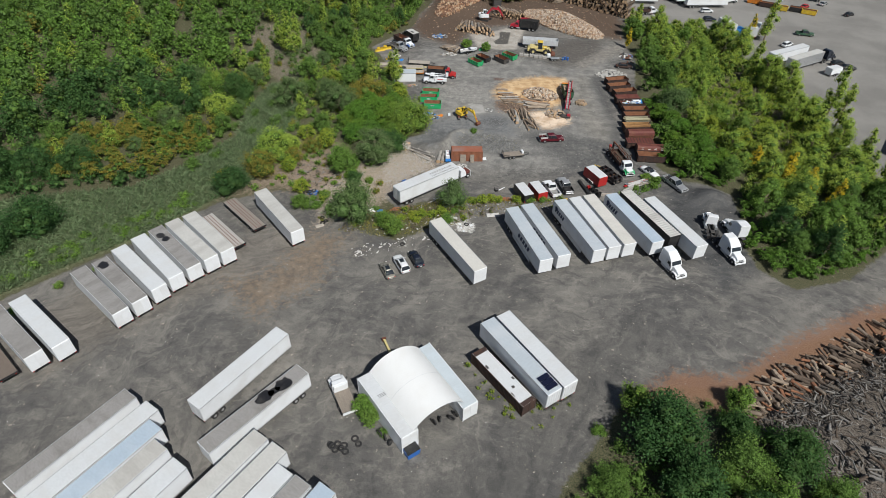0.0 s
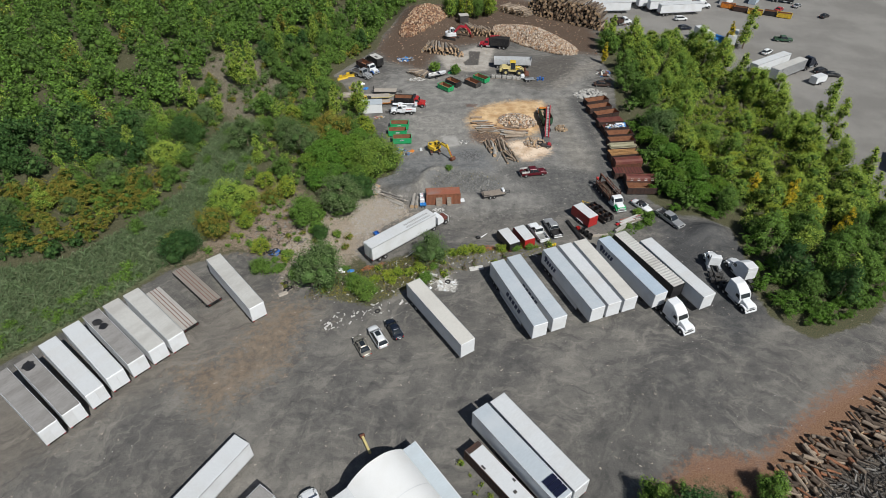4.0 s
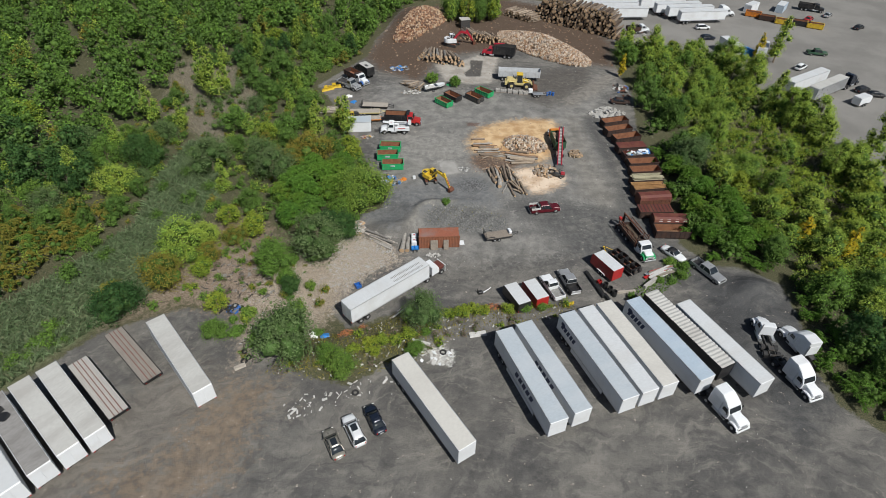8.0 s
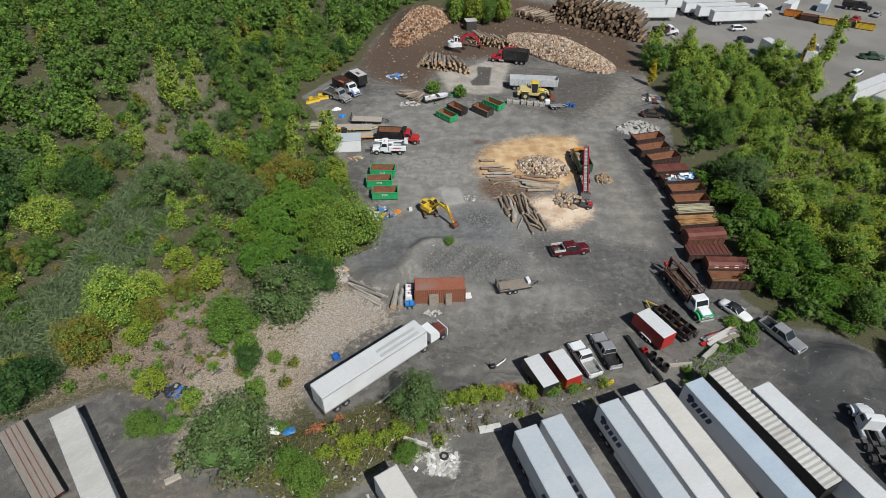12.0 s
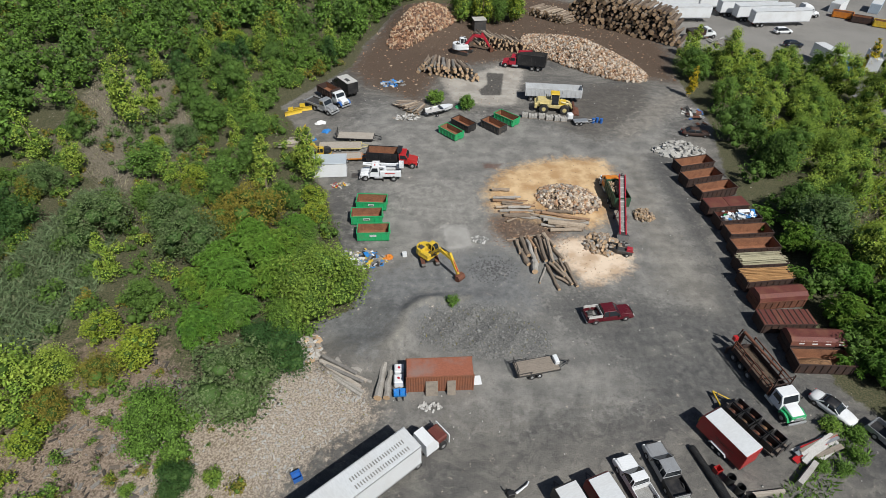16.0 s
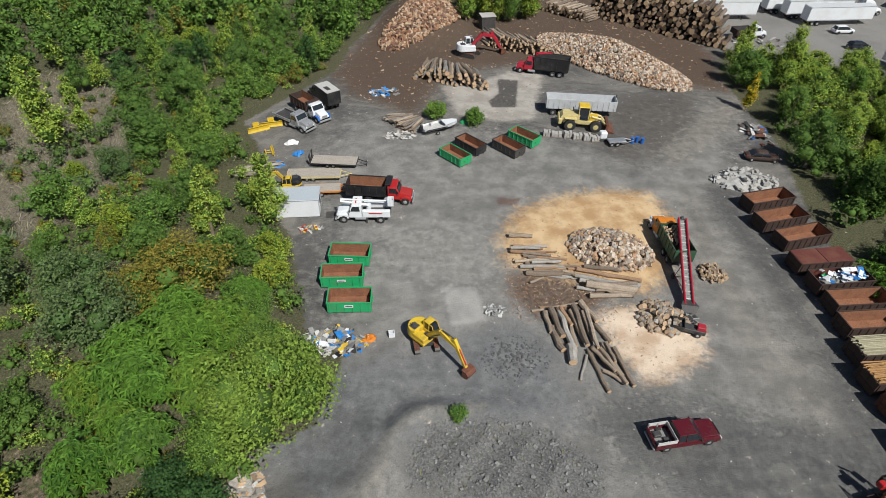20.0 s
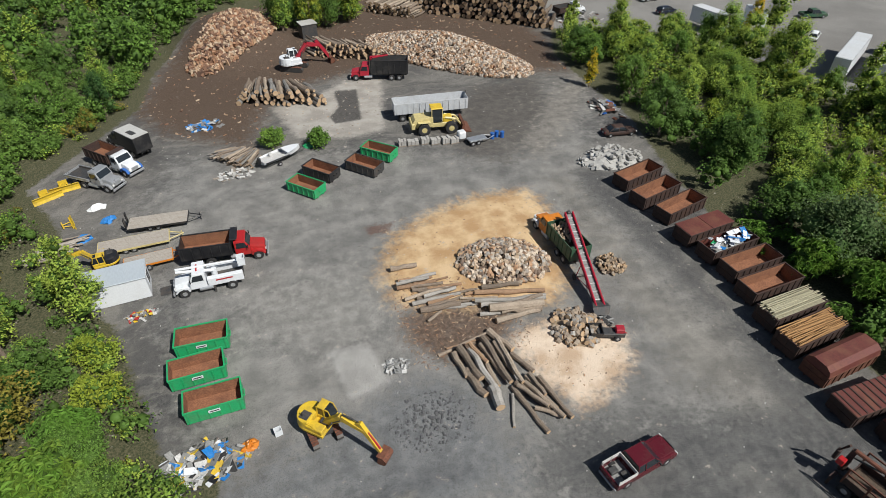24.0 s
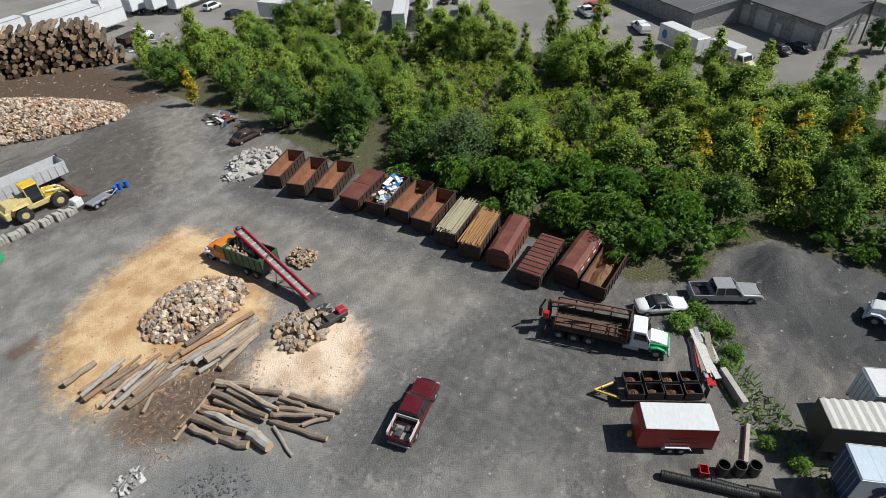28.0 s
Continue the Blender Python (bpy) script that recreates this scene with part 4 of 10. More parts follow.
def woods(name, label, spots, hgt, wid, leaf, count, size, r, lo=0.7, hi=1.3, slim=0.75, frond=False):
    """Woods nobody could count, as one object."""
    V, F, M, nv, forms = [], [], [], 0, []
    for i in range(6):
        cs, rs = lobes(r, hgt, wid, ("tall" if i % 3 == 0 else "round") if hgt > 3 else "low")
        v, f = fronds(r, cs, [q * 1.25 for q in rs], count, size, 7) if frond else leaf_cloud(r, *sprays(r, cs, rs, 5), count, size, slim)
        # inner lumps, coloured for the shade within the crown
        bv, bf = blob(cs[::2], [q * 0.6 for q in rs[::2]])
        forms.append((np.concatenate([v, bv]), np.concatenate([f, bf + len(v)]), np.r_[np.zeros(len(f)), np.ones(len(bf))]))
    zs = height(np.array([q[0] for q in spots]), np.array([q[1] for q in spots]))
    for (x, y), z in zip(spots, zs):
        v, f, mi = forms[r.integers(6)]
        a, s = r.uniform(0, 6.28), r.uniform(lo, hi)
        rot = np.array([[math.cos(a), math.sin(a), 0], [-math.sin(a), math.cos(a), 0], [0, 0, 1]]) * s
        V.append(v @ rot + (x, y, z)), F.append(f + nv), M.append(mi)
        nv += len(v)
    return tagged(new(name, np_mesh(name, np.concatenate(V), np.concatenate(F), [leaf, SHADE_CORE_DARK if leaf == LEAF_DARK else SHADE_CORE], np.concatenate(M))), label, "woods", kind="stuff")


LEFT_NEAR = [(-100, 92), (-62, 100), (-40, 106), (-30, 96), (-25, 101), (-14, 104), (-11, 110), (-13, 114), (-7, 117), (-5.5, 123), (-9, 126), (-12, 135), (-15, 142), (-19, 148),
             (-22, 160), (-27, 170), (-21, 181), (-15, 191), (-13, 206), (-45, 206), (-60, 170), (-70, 130)]
LEFT_FAR = [(-180, 60), (-105, 84), (-100, 92), (-70, 130), (-60, 170), (-45, 206), (-13, 206), (-2, 236), (20, 250), (64, 246), (62, 272), (-170, 272)]
RIGHT = [(60, 186), (60.5, 172), (60, 164), (56, 149), (55, 136), (55, 126), (53, 118), (51, 104), (54, 98.5), (60, 98), (65, 91), (63, 83), (61, 75), (62, 67), (67, 65.5), (76, 69), (90, 79),
         (95, 86), (95, 110), (94, 150), (87, 188), (70, 198)]
CORNER = [(23.5, 31.5), (28, 37.3), (35, 40.3), (42.5, 39.5), (47, 32), (52, 24), (50, -10), (10, -12), (12, 14), (18, 23)]
OLIVE_PATCH = [(-86, 90), (-66, 90), (-55, 103), (-56, 112), (-80, 116), (-92, 104)]
DARK_PATCH = [(-112, 90), (-88, 90), (-92, 104), (-80, 118), (-62, 116), (-66, 132), (-88, 140), (-110, 122)]
GLADE = [(62, 112), (80, 104), (90, 112), (92, 140), (80, 150), (66, 134)]

P_ROUND = [tree("broadleaf_tree", "young broadleaf tree in full mid-green leaf", 6.5, 5.7, "round", LEAF, 3000, 0.135, 11 + i) for i in range(3)]
P_DEEP = [tree("deep_green_tree", "leafy tree in deep green with a broken crown", 6.9, 6.0, "round", LEAF_DEEP, 3000, 0.14, 41 + i) for i in range(3)]
P_TALL = [tree("slender_tree", "tall slender birch-like tree in light green leaf", 9.0, 3.8, "tall", LEAF_LIME, 2800, 0.125, 31 + i) for i in range(3)]
P_DARK = [tree("dark_tree", "dense dark green broadleaf tree", 7.5, 5.4, "round", LEAF_DARK, 2900, 0.15, 51 + i) for i in range(2)]
P_RLIME = [tree("lime_tree", "bushy young tree in bright yellow-green leaf", 6.2, 5.6, "round", LEAF_LIME, 3000, 0.13, 56 + i) for i in range(2)]
P_LOFT = [tree("tall_lime_tree", "tall broad tree in soft yellow-green leaf", 10.4, 6.6, "round", LEAF_LIME, 5600, 0.14, 201 + i) for i in range(2)]
P_OLIVE = [tree("olive_tree", "small tree turning olive and bronze", 5.5, 4.4, "round", LEAF_OLIVE, 2500, 0.135, 61 + i) for i in range(2)]
P_SUMAC = [tree("sumac_tree", "bright green sumac with drooping feathery leaves", 4.2, 5.2, "round", LEAF_SUMAC, 250, 0.54, 66 + i, frond=True) for i in range(2)]
P_YEL = [tree("yellowing_tree", "tree with bright yellow-green leaves", 5.0, 4.2, "round", LEAF_YELLOW, 2500, 0.13, 71)]
P_GOLD = [tree("golden_tree", "slender tree with golden autumn leaves", 7.0, 2.8, "tall", LEAF_GOLD, 1900, 0.13, 73)]
P_BUSH = [tree("green_bush", "low spreading green bush on rough ground", 1.6, 2.8, "low", LEAF, 1100, 0.105, 81 + i, "bush") for i in range(2)]
P_BUSHY = [tree("yellow_green_bush", "low yellow-green knotweed bush", 1.5, 2.6, "low", LEAF_YELLOW, 1100, 0.105, 91 + i, "bush") for i in range(2)]
P_BIG = [tree("wide_green_tree", "wide bright green tree with a rounded crown", 7.4, 9.4, "round", LEAF_FRESH, 11000, 0.14, 95)]
P_SLATE = [tree("berm_tree", "feathery dark grey-green tree", 5.8, 6.4, "round", LEAF_SLATE, 5600, 0.12, 98)]
P_GREY = [tree("grey_green_tree", "feathery grey-green tree with a rounded crown", 6.4, 7.0, "round", LEAF_GREY, 6000, 0.12, 96)]

W_ROUND = [tree("broad_green_tree", "broad leafy tree in mid-green leaf", 6.2, 8.0, "round", LEAF, 6500, 0.14, 111 + i) for i in range(2)]
W_LIME = [tree("broad_lime_tree", "broad yellow-green tree among scrub", 6.0, 8.0, "round", LEAF_LIME, 6500, 0.14, 121)]
W_DARK = [tree("broad_dark_tree", "broad dark green tree with a dense crown", 6.4, 8.0, "round", LEAF_DARK, 6500, 0.15, 131 + i) for i in range(2)]
W_DEEP = [tree("broad_deep_green_tree", "broad deep green tree hung with vines", 5.6, 8.0, "round", LEAF_DEEP, 6500, 0.14, 141)]
W_OLIVE = [tree("broad_olive_tree", "broad scrubby tree turning olive and bronze", 5.6, 7.0, "round", LEAF_OLIVE, 5500, 0.13, 151)]

# trees that stand out by their place, size and colour
plant(P_SLATE, [(-18.3, 79.5, 9.2), (1.6, 84.3, 6.4), (-67.8, 132.0, 8.4), (-31.5, 129.5, 7.5), (58.8, 127.8, 8.5)], rng)
plant(P_GREY, [(-16.2, 101.6, 9.6), (-41.4, 128.1, 9.0), (-27.9, 124.0, 9.0), (-66.5, 113.0, 7.0)], rng, 0.9)
plant(W_ROUND, [(-23.6, 97.4, 7.2), (-29.3, 83.2, 4.2), (-13.0, 112.0, 5.5), (-12.4, 123.4, 4.8), (-14.0, 127.6, 4.6), (-10.3, 75.6, 4.8), (-12.0, 77.6, 3.4), (0.2, 78.8, 3.0)], rng, 0.95)
plant(W_DARK, [(-19.8, 92.3, 3.8), (-12.8, 106.5, 6.4), (-45.2, 87.8, 7.6), (-55.7, 130.8, 9.0), (-15.3, 108.6, 5.0), (-77.4, 72.7, 10.0), (-83.0, 66.0, 9.0), (-87.1, 90.5, 9.0), (-95.0, 88.0, 9.5), (-80.0, 93.0, 8.0)], rng, 0.95)
plant(W_LIME, [(-38.7, 100.8, 9.6), (-57.5, 120.5, 8.0), (-36.2, 104.5, 6.0)], rng, 0.95)
plant(W_OLIVE, [(-40.4, 94.4, 7.2), (-21.5, 131.5, 8.4), (-25.0, 129.0, 6.5), (-34.6, 100.0, 4.2), (-31.2, 104.4, 4.4), (-47.0, 90.6, 4.6)], rng, 0.95)
plant(P_YEL, [(-28.5, 106.8, 5.4), (-34.8, 96.3, 4.0), (-30.5, 88.7, 3.8), (-33.6, 110.5, 4.6), (-12.9, 132.6, 4.2), (-13.6, 137.4, 3.8), (-40.7, 199.3, 5.4), (-87.7, 147.2, 7.0)], rng, 0.7)
plant(P_TALL, [(-14.9, 143.8, 4.4), (-49.0, 160.7, 6.2), (-52.5, 164.0, 5.0), (-16.8, 147.0, 3.6), (88.2, 151.1, 5.4), (100.1, 124.3, 5.4), (102.0, 131.9, 6.0), (106.6, 185.7, 6.0)], rng)
plant(P_BIG, [(-9.3, 116.2, 10.2)], rng, 0.95)
plant(P_SUMAC, [(-16.0, 118.0, 5.6), (-20.8, 117.4, 6.0), (-18.0, 122.4, 6.0), (-23.2, 121.6, 5.6), (-20.4, 126.4, 5.4), (-15.4, 124.6, 5.4), (-25.2, 117.6, 4.6), (-22.6, 110.0, 5.0), (-18.6, 112.4, 5.0), (-21.2, 114.0, 4.4),
                (-14.6, 129.0, 4.4), (56.8, 121.5, 5.4), (55.5, 126.5, 5.0), (57.5, 117.5, 5.4), (54.0, 112.0, 4.8), (55.5, 107.5, 5.2), (53.5, 103.5, 4.6), (58.5, 101.5, 5.4), (59.8, 108.0, 5.4), (60.5, 113.5, 5.4), (63.0, 104.0, 5.0)], rng)
plant(W_DARK, [(30.3, 32.1, 10.6), (46.0, 28.3, 8.2), (31.8, 24.0, 9.0)], rng, 0.9)
plant(W_DARK, [(40.8, 32.6, 5.2), (38.0, 18.0, 9.0), (47.5, 18.5, 8.0)], rng, 0.95)
plant(W_DEEP, [(39.6, 26.7, 8.2), (22.4, 25.0, 5.6), (49.8, 23.6, 5.6), (24.0, 17.0, 7.0)], rng, 0.75)
plant(P_RLIME, [(72.0, 98.0, 6.0), (76.0, 91.5, 6.0), (73.5, 106.0, 6.0), (80.0, 97.0, 6.5), (85.0, 108.0, 7.0), (84.0, 92.0, 6.5), (90.0, 100.0, 7.0), (72.0, 84.5, 5.5), (77.0, 112.5, 6.0), (91.0, 118.0, 7.0)], rng, 0.95)
plant(P_YEL, [(69.5, 92.0, 4.6), (79.0, 104.0, 5.0), (88.0, 113.0, 5.0), (70.5, 112.0, 4.6)], rng)

plant(W_DEEP, [(14.5, 222.0, 9.0), (21.5, 219.5, 8.0), (25.0, 226.0, 8.0)], rng, 1.35)
plant(P_YEL, [(18.2, 217.5, 5.6), (26.5, 219.5, 4.6)], rng, 1.3)

# the woods between them
left_spots = [q for q in clear_of(scatter(LEFT_NEAR, 5.5, rng, 0.86), 1.6) if not (inside(BARE, *q) or inside(BARE2, *q)) or rng.random() < 0.5]
left_spots = [q for q in left_spots if not inside(MOTTLE, *q)]
spread(P_ROUND + P_DEEP + P_TALL + P_DARK + P_OLIVE + P_YEL + P_SUMAC + P_SLATE, left_spots, 0.55, 1.1, rng, [0.08] * 3 + [0.115] * 3 + [0.06] * 3 + [0.04] * 2 + [0.035] * 2 + [0.025] + [0.025] * 2 + [0.04])
right_spots = [q for q in clear_of(scatter(RIGHT, 5.3, rng, 0.95), 0.8) if not inside(GLADE, *q) or rng.random() < 0.16]
spread(P_ROUND + P_DEEP + P_TALL + P_RLIME + P_DARK, [q for q in right_spots if q[0] < 63 or q[1] < 92], 0.75, 1.12, rng, [0.12] * 3 + [0.10] * 3 + [0.04] * 3 + [0.10] * 2 + [0.02] * 2)
spread(P_ROUND + P_BIG + P_RLIME + P_YEL + P_LOFT, [q for q in right_spots if q[0] >= 63 and q[1] >= 92], 0.62, 0.98, rng, [0.07] * 3 + [0.12] + [0.21] * 2 + [0.12] + [0.06] * 2)
corner_spots = clear_of(scatter(CORNER, 5.4, rng, 0.8), 1.2)
spread(P_ROUND + P_DARK, corner_spots, 0.6, 0.95, rng, [0.1] * 3 + [0.35] * 2)
spread(P_ROUND + P_TALL, [(12.5, 217.0), (18.5, 222.5), (28.5, 222.0), (14.0, 227.0)], 0.9, 1.25, rng)
FAR_BAND = [(80, 192), (90, 188), (95, 150), (95, 112), (89, 112), (87, 150)]
spread(P_LOFT + P_TALL, scatter(FAR_BAND, 6.4, rng, 0.85), 0.85, 1.12, rng, [0.4] * 2 + [0.2 / 3] * 3)
wr = np.random.default_rng(3)


def off(spots, *polys):
    return [q for q in spots if not any(inside(p_, *q) for p_ in polys)]


woods("mixed_woods", "dense mixed young woodland in green leaf", off(scatter(LEFT_FAR, 5.4, wr, 0.68), BARE, DARK_PATCH, OLIVE_PATCH), 6.8, 5.6, LEAF, 290, 0.32, wr)
woods("deep_woods", "deep green trees among the woods", off(scatter(LEFT_FAR, 7.4, wr, 0.62), BARE, OLIVE_PATCH), 7.2, 5.6, LEAF_DEEP, 290, 0.32, wr)
woods("lime_woods", "bright green saplings among the woods", off(scatter(LEFT_FAR, 10.0, wr, 0.62), DARK_PATCH), 7.5, 4.2, LEAF_LIME, 380, 0.26, wr, 0.5, 1.0)
woods("olive_woods", "woodland patches turning olive and yellow", off(scatter(LEFT_FAR, 13.0, wr, 0.5), DARK_PATCH), 5.5, 5.0, LEAF_OLIVE, 440, 0.26, wr)
woods("dark_grove", "grove of dark green trees behind the reeds", scatter(DARK_PATCH, 5.2, wr, 0.9), 7.4, 5.4, LEAF_DARK, 900, 0.25, wr, 0.8, 1.3)
woods("sumac_thicket", "olive and bronze sumac thicket beside the reeds", scatter(OLIVE_PATCH, 3.0, wr, 0.85), 3.4, 3.6, LEAF_OLIVE, 40, 0.52, wr, 0.7, 1.25, frond=True)
woods("understory", "undergrowth of shrubs below the trees", off(scatter(LEFT_NEAR, 2.7, wr, 0.72), BARE, BARE2, MOTTLE), 2.8, 3.5, LEAF_DEEP, 190, 0.16, wr, 0.45, 1.15)
woods("lime_understory", "pale green brush between the trees", off(scatter(LEFT_NEAR, 3.6, wr, 0.62), BARE, MOTTLE), 2.5, 3.3, LEAF_LIME, 220, 0.15, wr, 0.35, 1.0)
woods("olive_understory", "olive brush between the trees", off(scatter(LEFT_NEAR, 4.6, wr, 0.6), MOTTLE), 1.8, 2.6, LEAF_OLIVE, 210, 0.15, wr, 0.35, 1.1)
woods("clearing_brush", "sparse grey-green shrubs in the clearing", off(scatter(BARE, 3.4, wr, 0.65), MEADOW), 2.8, 3.4, LEAF_GREY, 260, 0.16, wr, 0.35, 1.2)
woods("reed_islands", "shrubs standing among the dead reeds", [(-43.5, 104.0), (-47.5, 112.0), (-43.0, 117.0), (-49.0, 121.0), (-46.0, 126.5), (-40.5, 121.5), (-47.0, 134.0), (-43.5, 137.0), (-52.5, 101.0), (-56.0, 96.0)], 2.4, 3.4, LEAF_DEEP, 380, 0.16, wr, 0.7, 1.3)
woods("strip_brush", "lush green weeds behind the parked trailers", scatter(STRIP, 1.9, wr, 0.8), 1.7, 2.6, LEAF, 210, 0.14, wr, 0.45, 1.1)
woods("fringe_brush", "mixed brush between reeds and sandy ground", clear_of(scatter(FRINGE, 2.4, wr, 0.5), 0.0), 1.7, 2.6, LEAF, 210, 0.14, wr, 0.3, 1.0)
woods("fringe_olive_brush", "olive and yellow brush on rough ground", clear_of(scatter(FRINGE, 3.0, wr, 0.42), 0.0), 1.6, 2.4, LEAF_YELLOW, 210, 0.14, wr, 0.3, 1.0)
woods("sandy_brush", "mixed olive brush on the sandy slope", off(scatter(SANDY, 2.8, wr, 0.3), SAND2), 1.4, 2.4, LEAF_OLIVE, 200, 0.13, wr, 0.25, 1.1)
woods("sandy_green_brush", "green weeds and brush on the sandy slope", off(scatter(SANDY, 3.0, wr, 0.34), SAND2), 1.5, 2.5, LEAF, 200, 0.13, wr, 0.25, 1.1)
woods("mottled_brush", "low tufts on brown leaf litter", clear_of(scatter(MOTTLE, 2.6, wr, 0.35), 0.0), 1.3, 2.0, LEAF_OLIVE, 170, 0.13, wr, 0.25, 0.9)
woods("berm_dry_brush", "dry brown brush on the berm and slope", scatter(BERM, 2.0, wr, 0.55) + off(scatter(SANDY, 3.4, wr, 0.25), SAND2) + scatter(MOTTLE, 3.4, wr, 0.4), 0.9, 1.8, LEAF_TWIG, 170, 0.10, wr, 0.4, 1.1)
woods("berm_brush", "yellow-green brush along the berm", scatter(BERM, 2.3, wr, 0.5), 1.2, 2.0, LEAF_YELLOW, 160, 0.11, wr, 0.4, 1.1)
MULCH_EDGE = [(-30, 160), (-27, 171), (-21, 182), (-15, 192), (-13, 207), (-2, 234), (10, 243), (8, 248), (-6, 241), (-18, 210), (-20, 196), (-26, 186), (-33, 172), (-35, 160)]
woods("mulch_edge_brush", "green brush along the edge of the mulch", scatter(MULCH_EDGE, 2.5, wr, 0.85), 3.2, 3.6, LEAF, 230, 0.19, wr, 0.5, 1.2)
GAP = [(-125, 74), (-104, 80), (-82, 85), (-66, 89), (-64, 94), (-86, 95), (-112, 93), (-128, 84)]
woods("reed_edge_brush", "dark green and olive brush behind the reeds", scatter(GAP, 2.6, wr, 0.9), 3.0, 3.6, LEAF_DARK, 220, 0.19, wr, 0.5, 1.2)
woods("edge_undergrowth", "thick green undergrowth along the yard's edge", [q for q in off(scatter(RIGHT, 3.4, wr, 0.92), GLADE) if q[0] < 64 or q[1] < 90], 3.8, 3.9, LEAF_DEEP, 260, 0.17, wr, 0.6, 1.2)
woods("lime_undergrowth", "yellow-green undergrowth deeper in the woods", [q for q in off(scatter(RIGHT, 3.4, wr, 0.92), GLADE) if q[0] >= 64 and q[1] >= 90], 3.6, 4.2, LEAF_LIME, 300, 0.17, wr, 0.5, 1.15)
woods("edge_brush", "bright green sumac brush at the woods' edge", scatter(RIGHT_EDGE, 2.1, wr, 0.8), 2.6, 3.0, LEAF_SUMAC, 26, 0.56, wr, 0.5, 1.1, frond=True)
woods("glade_brush", "yellow-green goldenrod brush in a glade", scatter(GLADE, 2.3, wr, 0.9), 2.8, 3.2, LEAF_YELLOW, 280, 0.15, wr, 0.5, 1.2)
woods("corner_undergrowth", "green vines and brush below the trees", scatter(CORNER, 3.1, wr, 0.9), 2.6, 3.6, LEAF_DEEP, 280, 0.15, wr, 0.5, 1.2)


def reeds(name, label, poly, gap, hgt, mat, r, width=0.10):
    """Upright blades in tufts."""
    sp = np.array(scatter(poly, gap, r, 1.0, 0.5))
    k = len(sp)
    a = r.uniform(0, 6.28, k)
    h = hgt * r.uniform(0.55, 1.15, k)
    lean = r.normal(size=(k, 2)) * 0.6 * hgt
    z = height(sp[:, 0], sp[:, 1]) - 0.05
    dx, dy = np.cos(a) * width, np.sin(a) * width
    base0, base1 = np.c_[sp[:, 0] - dx, sp[:, 1] - dy, z], np.c_[sp[:, 0] + dx, sp[:, 1] + dy, z]
    mid = np.c_[sp[:, 0] + lean[:, 0] * 0.4 + dx * 1.3, sp[:, 1] + lean[:, 1] * 0.4 + dy * 1.3, z + h * 0.6]
    tip = np.c_[sp[:, 0] + lean[:, 0], sp[:, 1] + lean[:, 1], z + h]
    v = np.stack([base0, base1, mid, tip], 1).reshape(-1, 3)
    return tagged(new(name, np_mesh(name, v, np.arange(k * 4).reshape(-1, 4), [mat])), label, "reeds", kind="stuff")


reeds("reed_bed", "tall grey-green reeds covering wet ground", MEADOW, 0.23, 1.1, REED, rng, 0.045)
reeds("clearing_grass", "bleached grass in the clearing", BARE, 0.5, 0.6, REED_DRY, rng, 0.05)
reeds("berm_weeds", "dry weeds and grass on the berm", BERM, 0.28, 0.45, LEAF_OLIVE, rng, 0.04)
reeds("fringe_grass", "rough grass around the scrub", FRINGE, 0.62, 0.45, REED_DRY, rng, 0.04)
reeds("gravel_weeds", "sparse weeds on a gravel mound", PALEG, 0.8, 0.3, LEAF_OLIVE, rng, 0.03)
reeds("scrub_weeds", "sparse weeds on sandy ground", SANDY, 0.7, 0.28, LEAF_OLIVE, rng, 0.03)
reeds("glade_grass", "pale dead grass in the glade", GLADE, 0.55, 1.2, REED_DRY, rng, 0.06)
reeds("weed_strip", "weeds between the trailers and the yard", [(33.5, 85.5), (36.5, 85.8), (42.5, 92), (47.5, 94.5), (48.2, 98), (45, 98.5), (41, 94.5), (35.5, 90.5)], 0.28, 0.55, LEAF, rng, 0.07)


# ---- trailers ----
def wheel(parent, x, y, r=0.5, w=0.28, rim=RIM, name="wheel", far=False):
    """A wheel standing on the ground, its axle along y."""
    if far:
        return part(name, G().cyl((x, y - w / 2, r), (x, y + w / 2, r), r, None, 14), RUBBER, parent)
    s = 1 if y > 0 else -1
    wh = part(name, G().cyl((x, y - w / 2, r), (x, y + w / 2, r), r * 0.62, None, 12), STEEL, parent)
    g = G().cyl((x, y - w / 2, r), (x, y + w / 2, r), r, None, 14, False)
    for yy, k in ((y - w / 2, -1), (y + w / 2, 1)):
        g.add([(x + rr * math.cos(a), yy + k * o, r + rr * math.sin(a)) for rr, o in ((r, 0), (r * 0.9, 0.025), (r * 0.6, 0.01)) for a in [2 * math.pi * i / 14 for i in range(14)]],
              [(q * 14 + i, q * 14 + (i + 1) % 14, q * 14 + 14 + (i + 1) % 14, q * 14 + 14 + i) for q in range(2) for i in range(14)])
    part("tyre", g, RUBBER, wh)
    part("rim", G().cyl((x, y + s * w * 0.36, r), (x, y + s * (w / 2 + 0.015), r), r * 0.56, r * 0.44, 12), rim, wh)
    return wh


